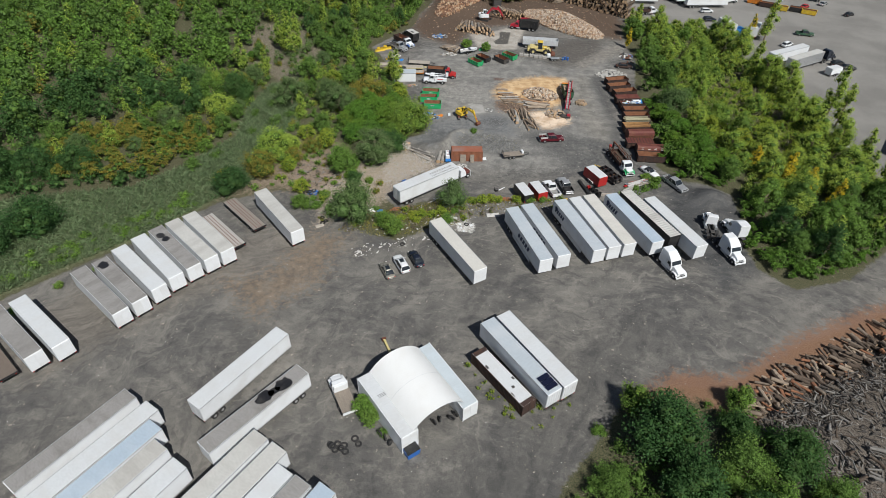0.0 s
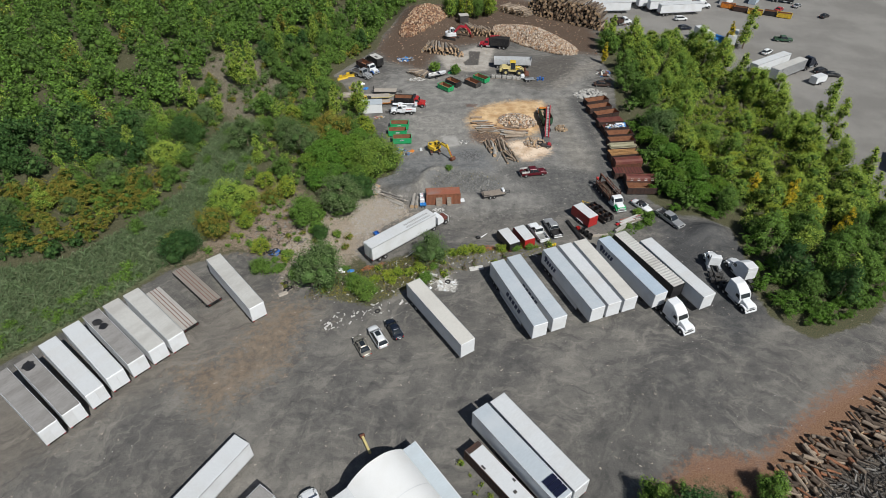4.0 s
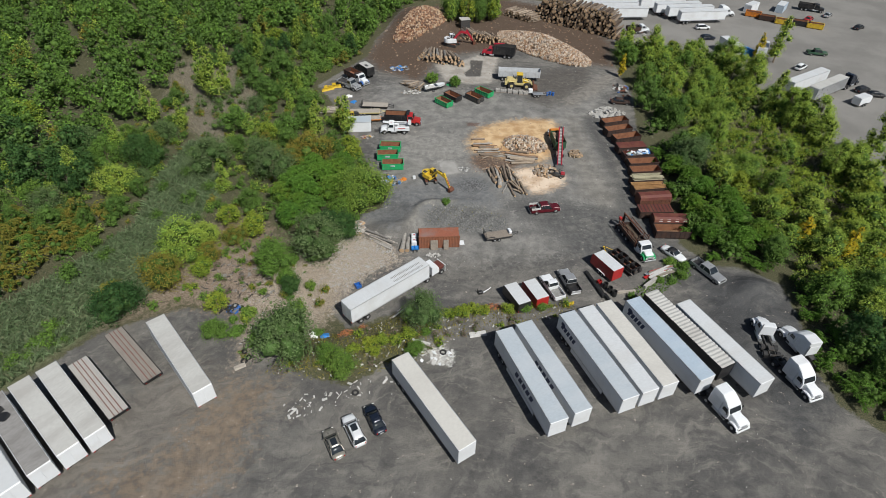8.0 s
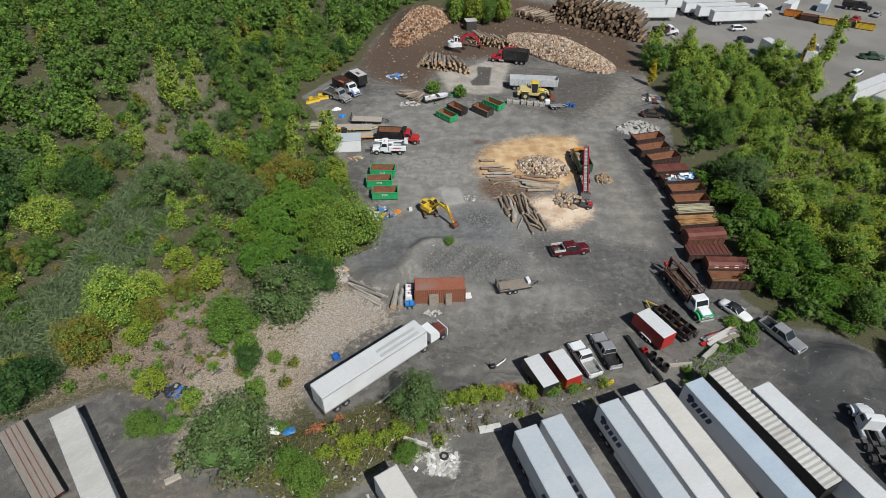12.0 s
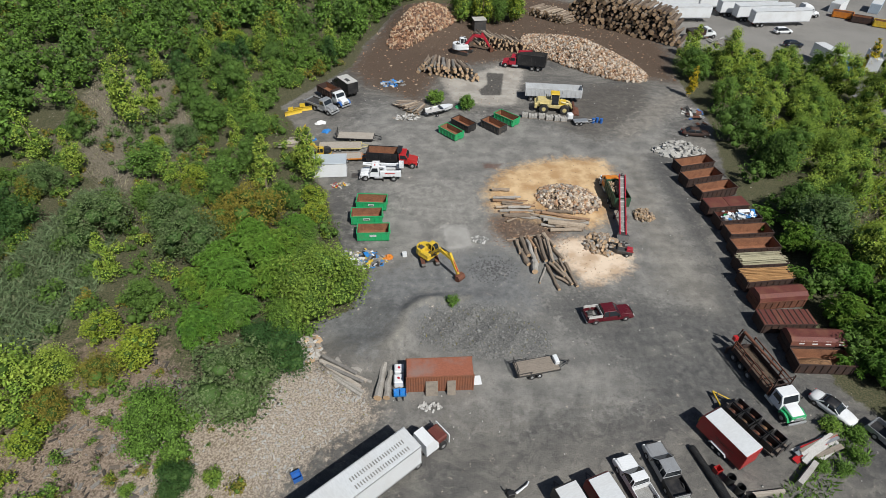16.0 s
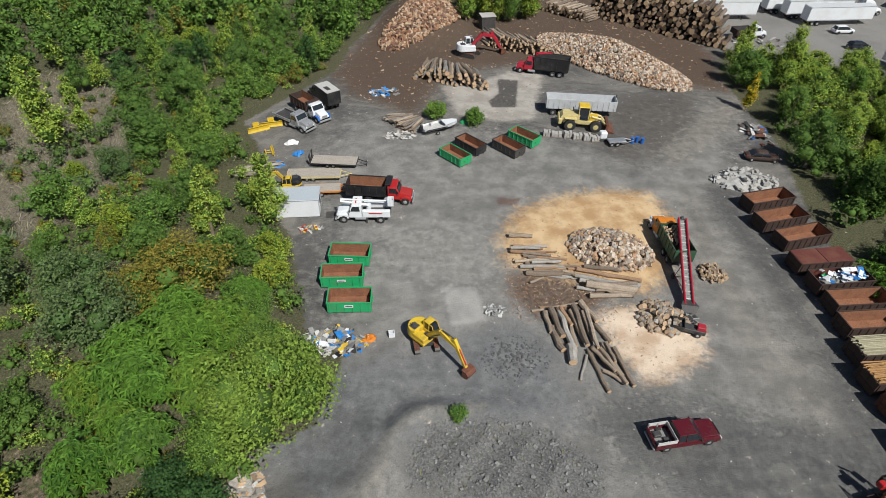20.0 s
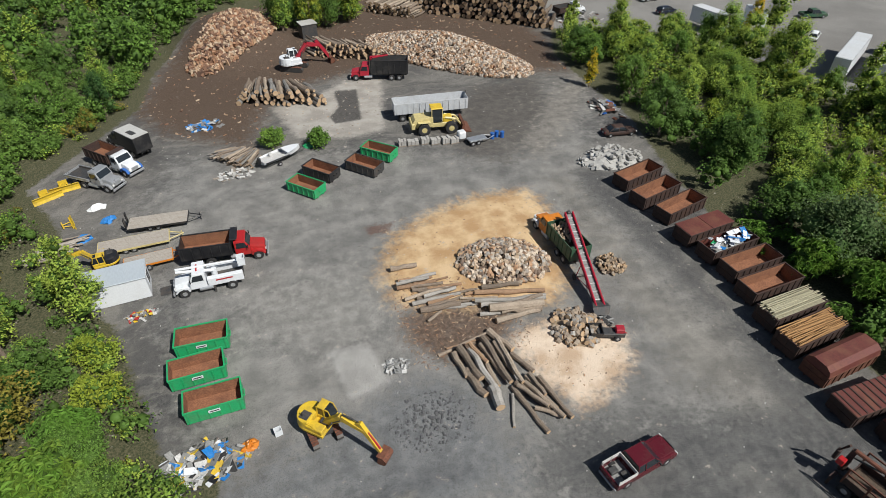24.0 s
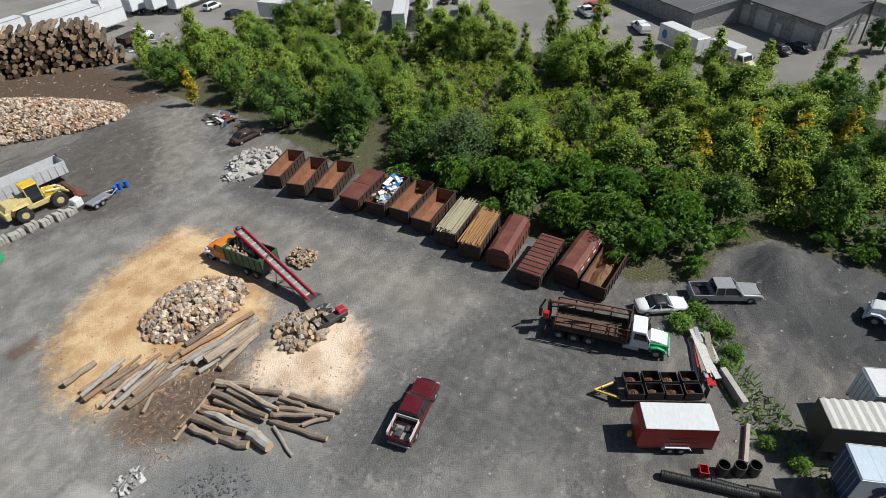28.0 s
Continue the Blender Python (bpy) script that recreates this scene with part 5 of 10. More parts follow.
def box_trailer(label, roof=ROOF_WHITE, side=WHITE, length=16.15, width=2.6, skirt=False, stain=False, doors=WHITE, far=False):
    """A dry-van semi-trailer; its front points to +x."""
    t = thing("semi_trailer", label, "trailer", "parked semi-trailers")
    L, W, zb, zt = length, width, 1.15, 4.1
    part("body", G().box(0, 0, (zb + zt) / 2, L, W, zt - zb, 0.05), side, t)
    g = G().box(0, 0, zt + 0.012, L - 0.12, W - 0.12, 0.05, 0.02)
    for k in range(1, int(L / 1.22)):
        g.box(-L / 2 + k * 1.22, 0, zt + 0.037, 0.05, W - 0.2, 0.014)
    rf = part("roof", g, roof, t)
    for s in (-1, 1):
        part("top_rail", G().box(0, s * (W / 2 + 0.004), zt - 0.05, L, 0.03, 0.14), ALU, t)
        part("bottom_rail", G().box(0, s * (W / 2 + 0.006), zb + 0.10, L, 0.035, 0.2), ALU, t)
        d = part("rear_door", G().box(-L / 2 - 0.02, s * W / 4, (zb + zt) / 2, 0.05, W / 2 - 0.06, zt - zb - 0.16, 0.012), doors, t)
        for q in (0.35, 0.72) if not far else ():
            part("lock_bar", G().cyl((-L / 2 - 0.06, s * W / 2 * q, zb + 0.15), (-L / 2 - 0.06, s * W / 2 * q, zt - 0.2), 0.02, None, 6), ALU, d)
        part("tail_lamp", G().box(-L / 2 - 0.03, s * (W / 2 - 0.2), zb - 0.02, 0.05, 0.22, 0.10), LAMP_RED, t)
        part("landing_leg", G().cyl((L / 2 - 2.9, s * 0.75, 0.02), (L / 2 - 2.9, s * 0.75, zb), 0.07, None, 8).box(L / 2 - 2.9, s * 0.75, 0.03, 0.3, 0.3, 0.05), STEEL, t)
        if skirt:
            part("side_skirt", G().box(0.2, s * (W / 2 - 0.04), 0.75, L * 0.5, 0.03, 0.78), side, t)
        for xx in (-L / 2 + 1.6, -L / 2 + 2.85):
            wheel(t, xx, s * (W / 2 - 0.32), 0.5, 0.55, far=far)
    part("slider_frame", G().box(-L / 2 + 2.2, 0.45, 0.95, 3.4, 0.12, 0.3).box(-L / 2 + 2.2, -0.45, 0.95, 3.4, 0.12, 0.3).cyl((-L / 2 + 1.6, -1, 0.5), (-L / 2 + 1.6, 1, 0.5), 0.07).cyl((-L / 2 + 2.85, -1, 0.5), (-L / 2 + 2.85, 1, 0.5), 0.07), STEEL, t)
    if not far:
        part("rear_bumper", G().box(-L / 2 - 0.02, 0, 0.55, 0.1, W - 0.3, 0.1).box(-L / 2, 0.6, 0.85, 0.08, 0.1, 0.6).box(-L / 2, -0.6, 0.85, 0.08, 0.1, 0.6), STEEL, t)
    if stain:
        for cx, cy, a, b, sd in stain:
            r = random.Random(sd)
            pts = [(cx + a * r.uniform(0.7, 1.15) * math.cos(q * 0.449), max(-W / 2 + 0.1, min(W / 2 - 0.1, cy + b * r.uniform(0.7, 1.15) * math.sin(q * 0.449))), zt + 0.056) for q in range(14)]
            part("black_stain", G().add(pts, [tuple(range(14))]), BLACK, rf, "spilled black tar stain")
    return t


def flatbed(label, deck=PLANK, stripe=None, length=13.6, end=BLACK):
    t = thing("flatbed_trailer", label, "trailer", "parked semi-trailers")
    L, W, z = length, 2.55, 1.35
    d = part("deck", G().box(0, 0, z, L, W, 0.06), deck, t)
    for k in range(-4, 5):
        part("deck_board", G().box(0, k * 0.27, z + 0.036, L - 0.1, 0.24 if not (stripe and k in (-2, 0, 2)) else 0.12, 0.03), deck if not (stripe and k in (-2, 0, 2)) else stripe, d)
    for s in (-1, 1):
        part("side_rail", G().box(0, s * (W / 2 + 0.02), z - 0.06, L, 0.07, 0.2), end, t)
        part("main_beam", G().box(0, s * 0.45, z - 0.32, L * 0.96, 0.14, 0.5), STEEL, t)
        part("landing_leg", G().cyl((L / 2 - 2.6, s * 0.7, 0.02), (L / 2 - 2.6, s * 0.7, z), 0.07), STEEL, t)
        for xx in (-L / 2 + 1.5, -L / 2 + 2.8):
            wheel(t, xx, s * 0.95, 0.48, 0.5)
        part("tail_lamp", G().box(-L / 2 - 0.05, s * 1.0, z - 0.2, 0.05, 0.2, 0.1), LAMP_RED, t)
    part("rear_beam", G().box(-L / 2 - 0.02, 0, z - 0.1, 0.1, W + 0.1, 0.34).cyl((-L / 2 + 1.5, -0.9, 0.48), (-L / 2 + 1.5, 0.9, 0.48), 0.07).cyl((-L / 2 + 2.8, -0.9, 0.48), (-L / 2 + 2.8, 0.9, 0.48), 0.07), end, t)
    return t


WB, GB = "white box semi-trailer with a pale roof, parked on gravel", "white box semi-trailer with a weathered grey roof"
# the row along the reeds: rear ends towards the yard
for x, y, a, L, rf, lab, st in ((-64.7, 44.9, 143, 14.6, ROOF_DARK, "white box semi-trailer with a dark grimy roof", None), (-61.8, 47.0, 143, 14.6, ROOF_WHITE, WB, None),
                                (-55.9, 54.0, 141, 14.6, ROOF_DARK, "white box semi-trailer with a dark grimy roof", None),
                                (-53.7, 56.5, 140, 14.2, ROOF_DARK, "white box semi-trailer with a black tar stain on its grimy roof", [(5.2, 0.1, 1.1, 0.9, 3)]),
                                (-51.9, 59.7, 139, 14.6, ROOF_WHITE, WB, None), (-50.0, 62.7, 137, 14.6, ROOF_WHITE, WB, None),
                                (-47.9, 65.2, 137, 14.6, ROOF_DARK, "white box semi-trailer with a black tar stain on its grimy roof", [(4.3, 0.2, 0.9, 0.8, 5), (2.8, 0.0, 0.8, 0.7, 6)]),
                                (-45.7, 67.5, 137, 14.6, ROOF_GREY, GB, None), (-43.4, 69.7, 136, 14.6, ROOF_GREY, GB, None), (-32.2, 76.9, 129, 16.15, ROOF_GREY, "white box semi-trailer with a cream-grey roof beside the scrub", None)):
    put(box_trailer(lab, rf, length=L, stain=st, far=True), x, y, a)
put(flatbed("empty dark flatbed trailer with a worn plank deck", PLANK_DARK, length=13.0), -67.6, 42.6, 141)
put(flatbed("flatbed trailer with a pale deck and dull red stripes", DECK_GREY, FADED_STRIPE, 12.6), -42.4, 73.4, 136)
put(flatbed("dark flatbed trailer with brown weathered planks", DECK_BROWN, FADED_STRIPE, 12.2), -39.8, 78.9, 135)
# the group in the middle of the yard
put(box_trailer(WB + " alone", ROOF_CREAM), 2.4, 68.4, -59)


def side_mark(t, x, s, length, hgt, bars=5):
    """Plain slanted bars in place of a carrier's name, on one side."""
    y = s * 1.318
    for i in range(bars):
        x0, w, k = x - i * length / bars * s * -1, length / bars * 0.72, 0.18 * hgt
        part("side_marking", G().add([(x0 - w / 2 - k, y, 2.75 - hgt / 2), (x0 + w / 2 - k, y, 2.75 - hgt / 2), (x0 + w / 2 + k, y, 2.75 + hgt / 2), (x0 - w / 2 + k, y, 2.75 + hgt / 2)],
                                     [(0, 1, 2, 3)]), NAVY, t)


def badge(t, x, s):
    part("side_badge", G().add([(x + 0.55 * math.cos(q * 0.6283), s * 1.318, 3.15 + 0.5 * math.sin(q * 0.6283)) for q in range(10)], [tuple(range(10))]), NAVY, t)


CARRIER = "pale grey box semi-trailer with dark blue side lettering"
tA = put(box_trailer(CARRIER, ROOF_STEEL, skirt=True, doors=NAVYDOOR), 15.7, 72.2, -71.5)
side_mark(tA, 3.2, -1, 5.2, 1.1)
tB = put(box_trailer(CARRIER, ROOF_STEEL, skirt=True, doors=NAVYDOOR), 18.9, 73.5, -70.5)
side_mark(tB, 2.6, -1, 5.2, 1.1)
tC = put(box_trailer(CARRIER, ROOF_STEEL, skirt=True, doors=NAVYDOOR), 25.6, 75.3, -71)
side_mark(tC, -3.6, -1, 3.8, 1.0)
badge(tC, -6.6, -1)
put(box_trailer(WB, ROOF_WHITE), 28.6, 76.3, -71.5)
put(box_trailer("white box semi-trailer with a grey roof between others", ROOF_CREAM), 31.6, 77.3, -71.5)
tF = put(box_trailer("bluish white box semi-trailer with dark blue side lettering", ROOF_BLUE, skirt=True, doors=NAVYDOOR), 36.6, 78.0, -69)
side_mark(tF, -3.6, -1, 3.8, 1.0)
badge(tF, -6.6, -1)
put(box_trailer("long white box semi-trailer at the end of the row", ROOF_WHITE), 44.3, 77.2, -68)


def curtain_trailer(label):
    """A black open-sided trailer under a rippled pale tarpaulin roof."""
    t = thing("covered_trailer", label, "trailer", "parked semi-trailers")
    L, W = 15.8, 2.5
    part("deck", G().box(0, 0, 1.25, L, W, 0.25, 0.02), STEEL, t)
    for s in (-1, 1):
        part("side_curtain", G().box(0, s * W / 2, 2.55, L, 0.05, 2.4), BLACK, t)
        part("roof_rail", G().box(0, s * W / 2, 3.82, L, 0.09, 0.14), BLACK, t)
        part("landing_leg", G().cyl((L / 2 - 2.6, s * 0.7, 0.02), (L / 2 - 2.6, s * 0.7, 1.2), 0.07), STEEL, t)
        for xx in (-L / 2 + 1.5, -L / 2 + 2.8):
            wheel(t, xx, s * 0.95, 0.5, 0.5)
    part("front_wall", G().box(L / 2, 0, 2.6, 0.08, W, 2.5), BLACK, t)
    part("rear_wall", G().box(-L / 2, 0, 2.6, 0.08, W, 2.5), BLACK, t)
    part("axles", G().cyl((-L / 2 + 1.5, -0.9, 0.5), (-L / 2 + 1.5, 0.9, 0.5), 0.07).cyl((-L / 2 + 2.8, -0.9, 0.5), (-L / 2 + 2.8, 0.9, 0.5), 0.07).box(-L / 2 + 2.1, 0, 0.95, 3, 1.0, 0.4), STEEL, t)
    g, k = G(), 52
    for i in range(k + 1):
        x, z = -L / 2 + L * i / k, 3.86 + (0.07 if i % 2 else 0)
        g.v += [(x, -W / 2, z), (x, W / 2, z)]
    g.f += [(2 * i, 2 * i + 2, 2 * i + 3, 2 * i + 1) for i in range(k)]
    part("tarpaulin", g, ROOF_GREY, t, "pale rippled tarpaulin")
    return t


put(curtain_trailer("black curtain-sided trailer with a rippled pale tarpaulin roof"), 40.2, 79.9, -67)

# the cluster at the near corner of the yard
put(box_trailer("white box semi-trailer standing across the yard", ROOF_WHITE), -28.5, 39.7, 57)
put(box_trailer("white trailer with black stains on its grey open top", ROOF_DARK, stain=[(-4.6, 0.1, 1.6, 1.1, 8), (-1.6, -0.2, 1.5, 1.0, 9), (-3.0, 0, 0.9, 0.6, 10)]), -24.5, 33.0, -128)
for x, y, rf, lab in ((-46.3, 27.6, ROOF_DARK, "box semi-trailer with a dark ribbed roof"), (-42.6, 25.8, ROOF_WHITE, WB), (-41.0, 23.0, ROOF_BLUE, "white box semi-trailer with a bluish metal roof"),
                      (-39.2, 20.2, ROOF_GREY, GB), (-35.9, 17.8, ROOF_WHITE, WB)):
    put(box_trailer(lab, rf, far=True), x, y, 58)
for x, y, rf, lab in ((-27.1, 22.1, ROOF_GREY, GB), (-24.3, 20.4, ROOF_GREY, GB), (-22.9, 17.5, ROOF_WHITE, WB), (-20.4, 16.1, ROOF_DARK, "box semi-trailer with a dark ribbed roof"), (-17.3, 15.3, ROOF_BLUE, "white box semi-trailer with a bluish metal roof")):
    put(box_trailer(lab, rf, far=True), x, y, 57)


# ---- vehicles ----
def lamps(t, xf, xr, y, z):
    for s in (-1, 1):
        part("headlight", G().box(xf, s * y, z, 0.08, 0.3, 0.16, 0.02), LAMP_CLEAR, t)
        part("tail_light", G().box(xr, s * y, z + 0.1, 0.06, 0.16, 0.3, 0.02), LAMP_RED, t)


def glass_cab(t, prof, w, inset, top, paint, roof_x0, roof_x1, roof_z):
    """A glazed cabin: dark glass with painted roof, pillars and door edges."""
    cb = soften(part("cabin_glass", G().prism(prof, -w / 2, w / 2, inset, top), GLASS, t, "tinted glass"), 0.06)
    part("roof", G().box((roof_x0 + roof_x1) / 2, 0, roof_z, roof_x1 - roof_x0, w - 2 * inset + 0.02, 0.07, 0.03), paint, t)
    lo = [q for q in prof if q[1] <= top]
    for s in (-1, 1):
        for (xb, xt) in ((min(q[0] for q in lo), roof_x0), (max(q[0] for q in lo), roof_x1), ((roof_x0 + roof_x1) / 2 - 0.1,) * 2):
            part("pillar", G().cyl((xb, s * (w / 2 + 0.005), lo[0][1]), (xt, s * (w / 2 - inset + 0.005), roof_z), 0.045, None, 6), paint, t)
    return cb


def loft(secs):
    """A skin through cross-sections with the same number of points, closed at both ends."""
    g, k = G(), len(secs[0])
    vs = [p for q in secs for p in q]
    fs = [(i * k + j, i * k + (j + 1) % k, (i + 1) * k + (j + 1) % k, (i + 1) * k + j) for i in range(len(secs) - 1) for j in range(k)]
    return g.add(vs, fs + [tuple(range(k))[::-1], tuple(range((len(secs) - 1) * k, len(secs) * k))])


def car(label, paint, length=4.7, width=1.8, form="sedan", top=None, far=False, sunroof=False):
    """A car with a rounded body; its front points to +x."""
    t = thing("car", label, "car", "parked cars")
    L, W = length / 2, width
    up = 0.10 if form == "suv" else 0.0
    secs = []
    for x, w, zb, zt in ((-L, 0.72, 0.42, 0.72), (-L + 0.10, 0.86, 0.32, 0.86), (-L + 0.6, 0.96, 0.25, 0.93), (-0.7, 1.0, 0.22, 0.94), (0.8, 1.0, 0.22, 0.94), (L - 0.75, 0.96, 0.24, 0.86), (L - 0.2, 0.84, 0.30, 0.75), (L, 0.62, 0.38, 0.60)):
        h, zt = w * W / 2, zt + up
        half = [(h * 0.86, zb), (h * 0.98, zb + 0.14), (h, (zb + zt) / 2), (h * 0.96, zt - 0.14), (h * 0.84, zt - 0.03), (h * 0.4, zt + 0.015)]
        secs.append([(x, y, z) for y, z in half] + [(x, -y, z) for y, z in half[::-1]])
    part("body", loft(secs), paint, t, smooth=True)
    if form == "sedan":
        prof = [(-L + 0.62, 0.0), (-L + 1.30, 0.46), (-L + 1.7, 0.50), (0.15, 0.50), (0.5, 0.42), (1.15, 0.0)]
    elif form == "suv":
        prof = [(-L + 0.12, 0.0), (-L + 0.50, 0.52), (-L + 0.9, 0.60), (0.2, 0.60), (0.55, 0.50), (1.25, 0.0)]
    else:
        prof = [(-L + 1.0, 0.0), (-L + 1.45, 0.32), (-L + 1.8, 0.36), (0.0, 0.36), (0.25, 0.30), (0.85, 0.0)]
    z0 = 0.90 + up
    secs, roof = [], []
    for x, dz in prof:
        wb, wr = W / 2 - 0.07, W / 2 - 0.09 - 0.36 * dz
        ring = [(wb, z0), (wr, z0 + dz), (wr * 0.55, z0 + dz + 0.035), (-wr * 0.55, z0 + dz + 0.035), (-wr, z0 + dz), (-wb, z0)]
        secs.append([(x, y, z) for y, z in ring])
        roof.append([(x, y * 1.02, z + 0.012) for y, z in ring[1:5]] + [(x, y * 0.96, z - 0.05) for y, z in ring[4:0:-1]])
    part("cabin_glass", loft(secs), GLASS, t, "tinted glass", smooth=True)
    part("roof", loft(roof[1:5]), top or paint, t, smooth=True)
    if sunroof:
        part("sunroof", G().box(-0.25, 0, z0 + prof[3][1] + 0.052, 1.0, W * 0.42, 0.015), GLASS, t)
    for s in (-1, 1):
        for a, b in ((0, 1), (5, 4)):
            p, q = prof[a], prof[b]
            part("pillar", G().cyl((p[0], s * (W / 2 - 0.07), z0), (q[0], s * (W / 2 - 0.07 - 0.36 * q[1]), z0 + q[1]), 0.05, None, 6), paint, t)
        part("pillar", G().cyl((-0.35, s * (W / 2 - 0.055), z0), (-0.42, s * (W / 2 - 0.07 - 0.36 * prof[3][1]), z0 + prof[3][1]), 0.045, None, 6), BLACK if form == "suv" else paint, t)
        for xx in (-L + 0.85, L - 0.9):
            wheel(t, xx, s * (W / 2 - 0.11), 0.32 + up * 0.3, 0.23, far=far)
        part("mirror", G().box(0.8, s * (W / 2 + 0.07), 0.98 + up, 0.13, 0.18, 0.12, 0.03), paint, t)
    part("rear_plate", G().box(-L - 0.01, 0, 0.6, 0.02, 0.5, 0.14), WHITE, t)
    part("grille", G().box(L - 0.01, 0, 0.5, 0.05, W * 0.5, 0.14, 0.02), BLACK, t)
    lamps(t, L - 0.10, -L + 0.03, W / 2 - 0.3, 0.64)
    return t


def pickup(label, paint, length=5.8, crew=True, bed_in=BLACK, bed_out=None, cap=False):
    t = thing("pickup_truck", label, "pickup", "parked pickups")
    L, W = length / 2, 1.98
    xb = -L + (1.85 if crew else 2.4)
    soften(part("body", G().prism([(xb, 0.42), (xb, 1.08), (1.15, 1.08), (L - 0.25, 0.98), (L, 0.8), (L, 0.45), (L - 0.3, 0.35)], -W / 2, W / 2, 0.06, 0.9), paint, t), 0.08)
    part("hood", G().box(L - 0.85, 0, 1.03, 1.4, W - 0.5, 0.08, 0.03), paint, t)
    pr = [(xb + 0.05, 1.07), (xb + 0.12, 1.78), (0.55, 1.82), (1.3, 1.07)]
    glass_cab(t, pr, W - 0.12, 0.17, 1.4, paint, xb + 0.1, 0.55, 1.80)
    part("bed", G().tub(-L, xb - 0.03, -W / 2, W / 2, 0.5, 1.12, 0.07), bed_out or paint, t)
    part("bed_liner", G().box((-L + xb) / 2, 0, 0.59, xb + L - 0.2, W - 0.18, 0.03), bed_in, t)
    part("tailgate", G().box(-L - 0.02, 0, 0.82, 0.06, W - 0.3, 0.52, 0.02), paint, t)
    if cap:
        part("bed_cap", G().prism([(-L, 1.13), (-L + 0.15, 1.72), (xb - 0.05, 1.75), (xb - 0.02, 1.13)], -W / 2 + 0.03, W / 2 - 0.03, 0.12, 1.5), paint, t)
    part("frame", G().box(0, 0, 0.42, length - 0.4, 1.0, 0.18), STEEL, t)
    for s in (-1, 1):
        for xx in (-L + 1.05, L - 1.0):
            wheel(t, xx, s * (W / 2 - 0.13), 0.39, 0.25)
        part("mirror", G().box(0.95, s * (W / 2 + 0.12), 1.2, 0.12, 0.22, 0.2, 0.03), BLACK, t)
    part("front_bumper", G().box(L + 0.03, 0, 0.52, 0.14, W - 0.1, 0.22, 0.04), SILVER, t)
    part("rear_bumper", G().box(-L - 0.08, 0, 0.5, 0.14, W - 0.2, 0.18, 0.03), SILVER, t)
    part("grille", G().box(L + 0.01, 0, 0.8, 0.05, W - 0.8, 0.24), BLACK, t)
    lamps(t, L - 0.02, -L + 0.03, W / 2 - 0.16, 0.82)
    return t


def tractor(label, paint=WHITE, sleeper=2.0, fairing=True):
    """A semi tractor; its bumper points to +x."""
    t = thing("semi_tractor", label, "truck", "white semi tractors")
    part("chassis", G().box(-0.4, 0.42, 0.85, 7.2, 0.12, 0.28).box(-0.4, -0.42, 0.85, 7.2, 0.12, 0.28).box(-3.8, 0, 0.85, 0.2, 0.9, 0.26).cyl((-2.0, -1, 0.5), (-2.0, 1, 0.5), 0.1).cyl((-3.3, -1, 0.5), (-3.3, 1, 0.5), 0.1), STEEL, t)
    soften(part("hood", G().prism([(1.55, 0.85), (1.5, 1.95), (2.6, 1.72), (3.3, 1.45), (3.45, 0.9)], -0.95, 0.95, 0.22, 1.2), paint, t), 0.13)
    soften(part("cab", G().prism([(0.1, 0.85), (0.1, 2.75), (1.15, 2.7), (1.55, 1.95), (1.55, 0.85)], -1.18, 1.18, 0.08, 2.3), paint, t), 0.13)
    part("windshield", G().add([(1.57, -0.98, 1.98), (1.57, 0.98, 1.98), (1.20, 0.92, 2.62), (1.20, -0.92, 2.62)], [(0, 1, 2, 3)]), GLASS, t)
    for s in (-1, 1):
        part("side_window", G().add([(0.4, s * 1.185, 1.9), (1.3, s * 1.185, 1.9), (1.1, s * 1.13, 2.5), (0.45, s * 1.13, 2.5)], [(0, 1, 2, 3)]), GLASS, t)
        part("fender", G().prism([(1.9, 0.75), (2.0, 1.2), (2.6, 1.32), (3.2, 1.15), (3.45, 0.7), (3.3, 0.7), (3.05, 1.02), (2.6, 1.12), (2.15, 1.0), (2.05, 0.7)], *sorted((s * 0.88, s * 1.2))), paint, t)
        part("headlight", G().box(3.38, s * 0.85, 1.0, 0.12, 0.34, 0.2, 0.04), LAMP_CLEAR, t)
        part("fuel_tank", G().cyl((-0.9, s * 0.98, 0.72), (0.7, s * 0.98, 0.72), 0.31, None, 14), ALU, t)
        part("mirror", G().box(1.35, s * 1.42, 2.15, 0.12, 0.1, 0.55, 0.03).cyl((1.35, s * 1.15, 2.3), (1.35, s * 1.4, 2.3), 0.02, None, 5), BLACK, t)
        wheel(t, 2.65, s * 0.98, 0.5, 0.3)
        for xx in (-2.0, -3.3):
            wheel(t, xx, s * 0.92, 0.5, 0.56)
        part("mud_flap", G().box(-4.0, s * 0.92, 0.6, 0.02, 0.6, 0.65), BLACK, t)
        part("step", G().box(0.9, s * 1.12, 0.5, 0.9, 0.18, 0.08), ALU, t)
    part("grille", G().box(3.42, 0, 1.15, 0.06, 0.85, 0.55, 0.02), ALU, t)
    part("bumper", G().box(3.5, 0, 0.55, 0.2, 2.3, 0.36, 0.06), paint, t)
    if sleeper:
        soften(part("sleeper", G().prism([(0.1 - sleeper, 0.95), (0.1 - sleeper, 2.9), (0.1, 2.9), (0.1, 0.95)], -1.2, 1.2, 0.06, 2.5), paint, t), 0.13)
    if fairing:
        soften(part("roof_fairing", G().prism([(0.1 - sleeper, 2.88), (0.1 - sleeper, 3.75), (-0.4, 3.72), (0.5, 3.3), (1.2, 2.7)], -1.15, 1.15, 0.18, 3.2), paint, t), 0.13)
    part("fifth_wheel", G().box(-2.6, 0, 1.12, 0.9, 0.85, 0.12, 0.03), STEEL, t)
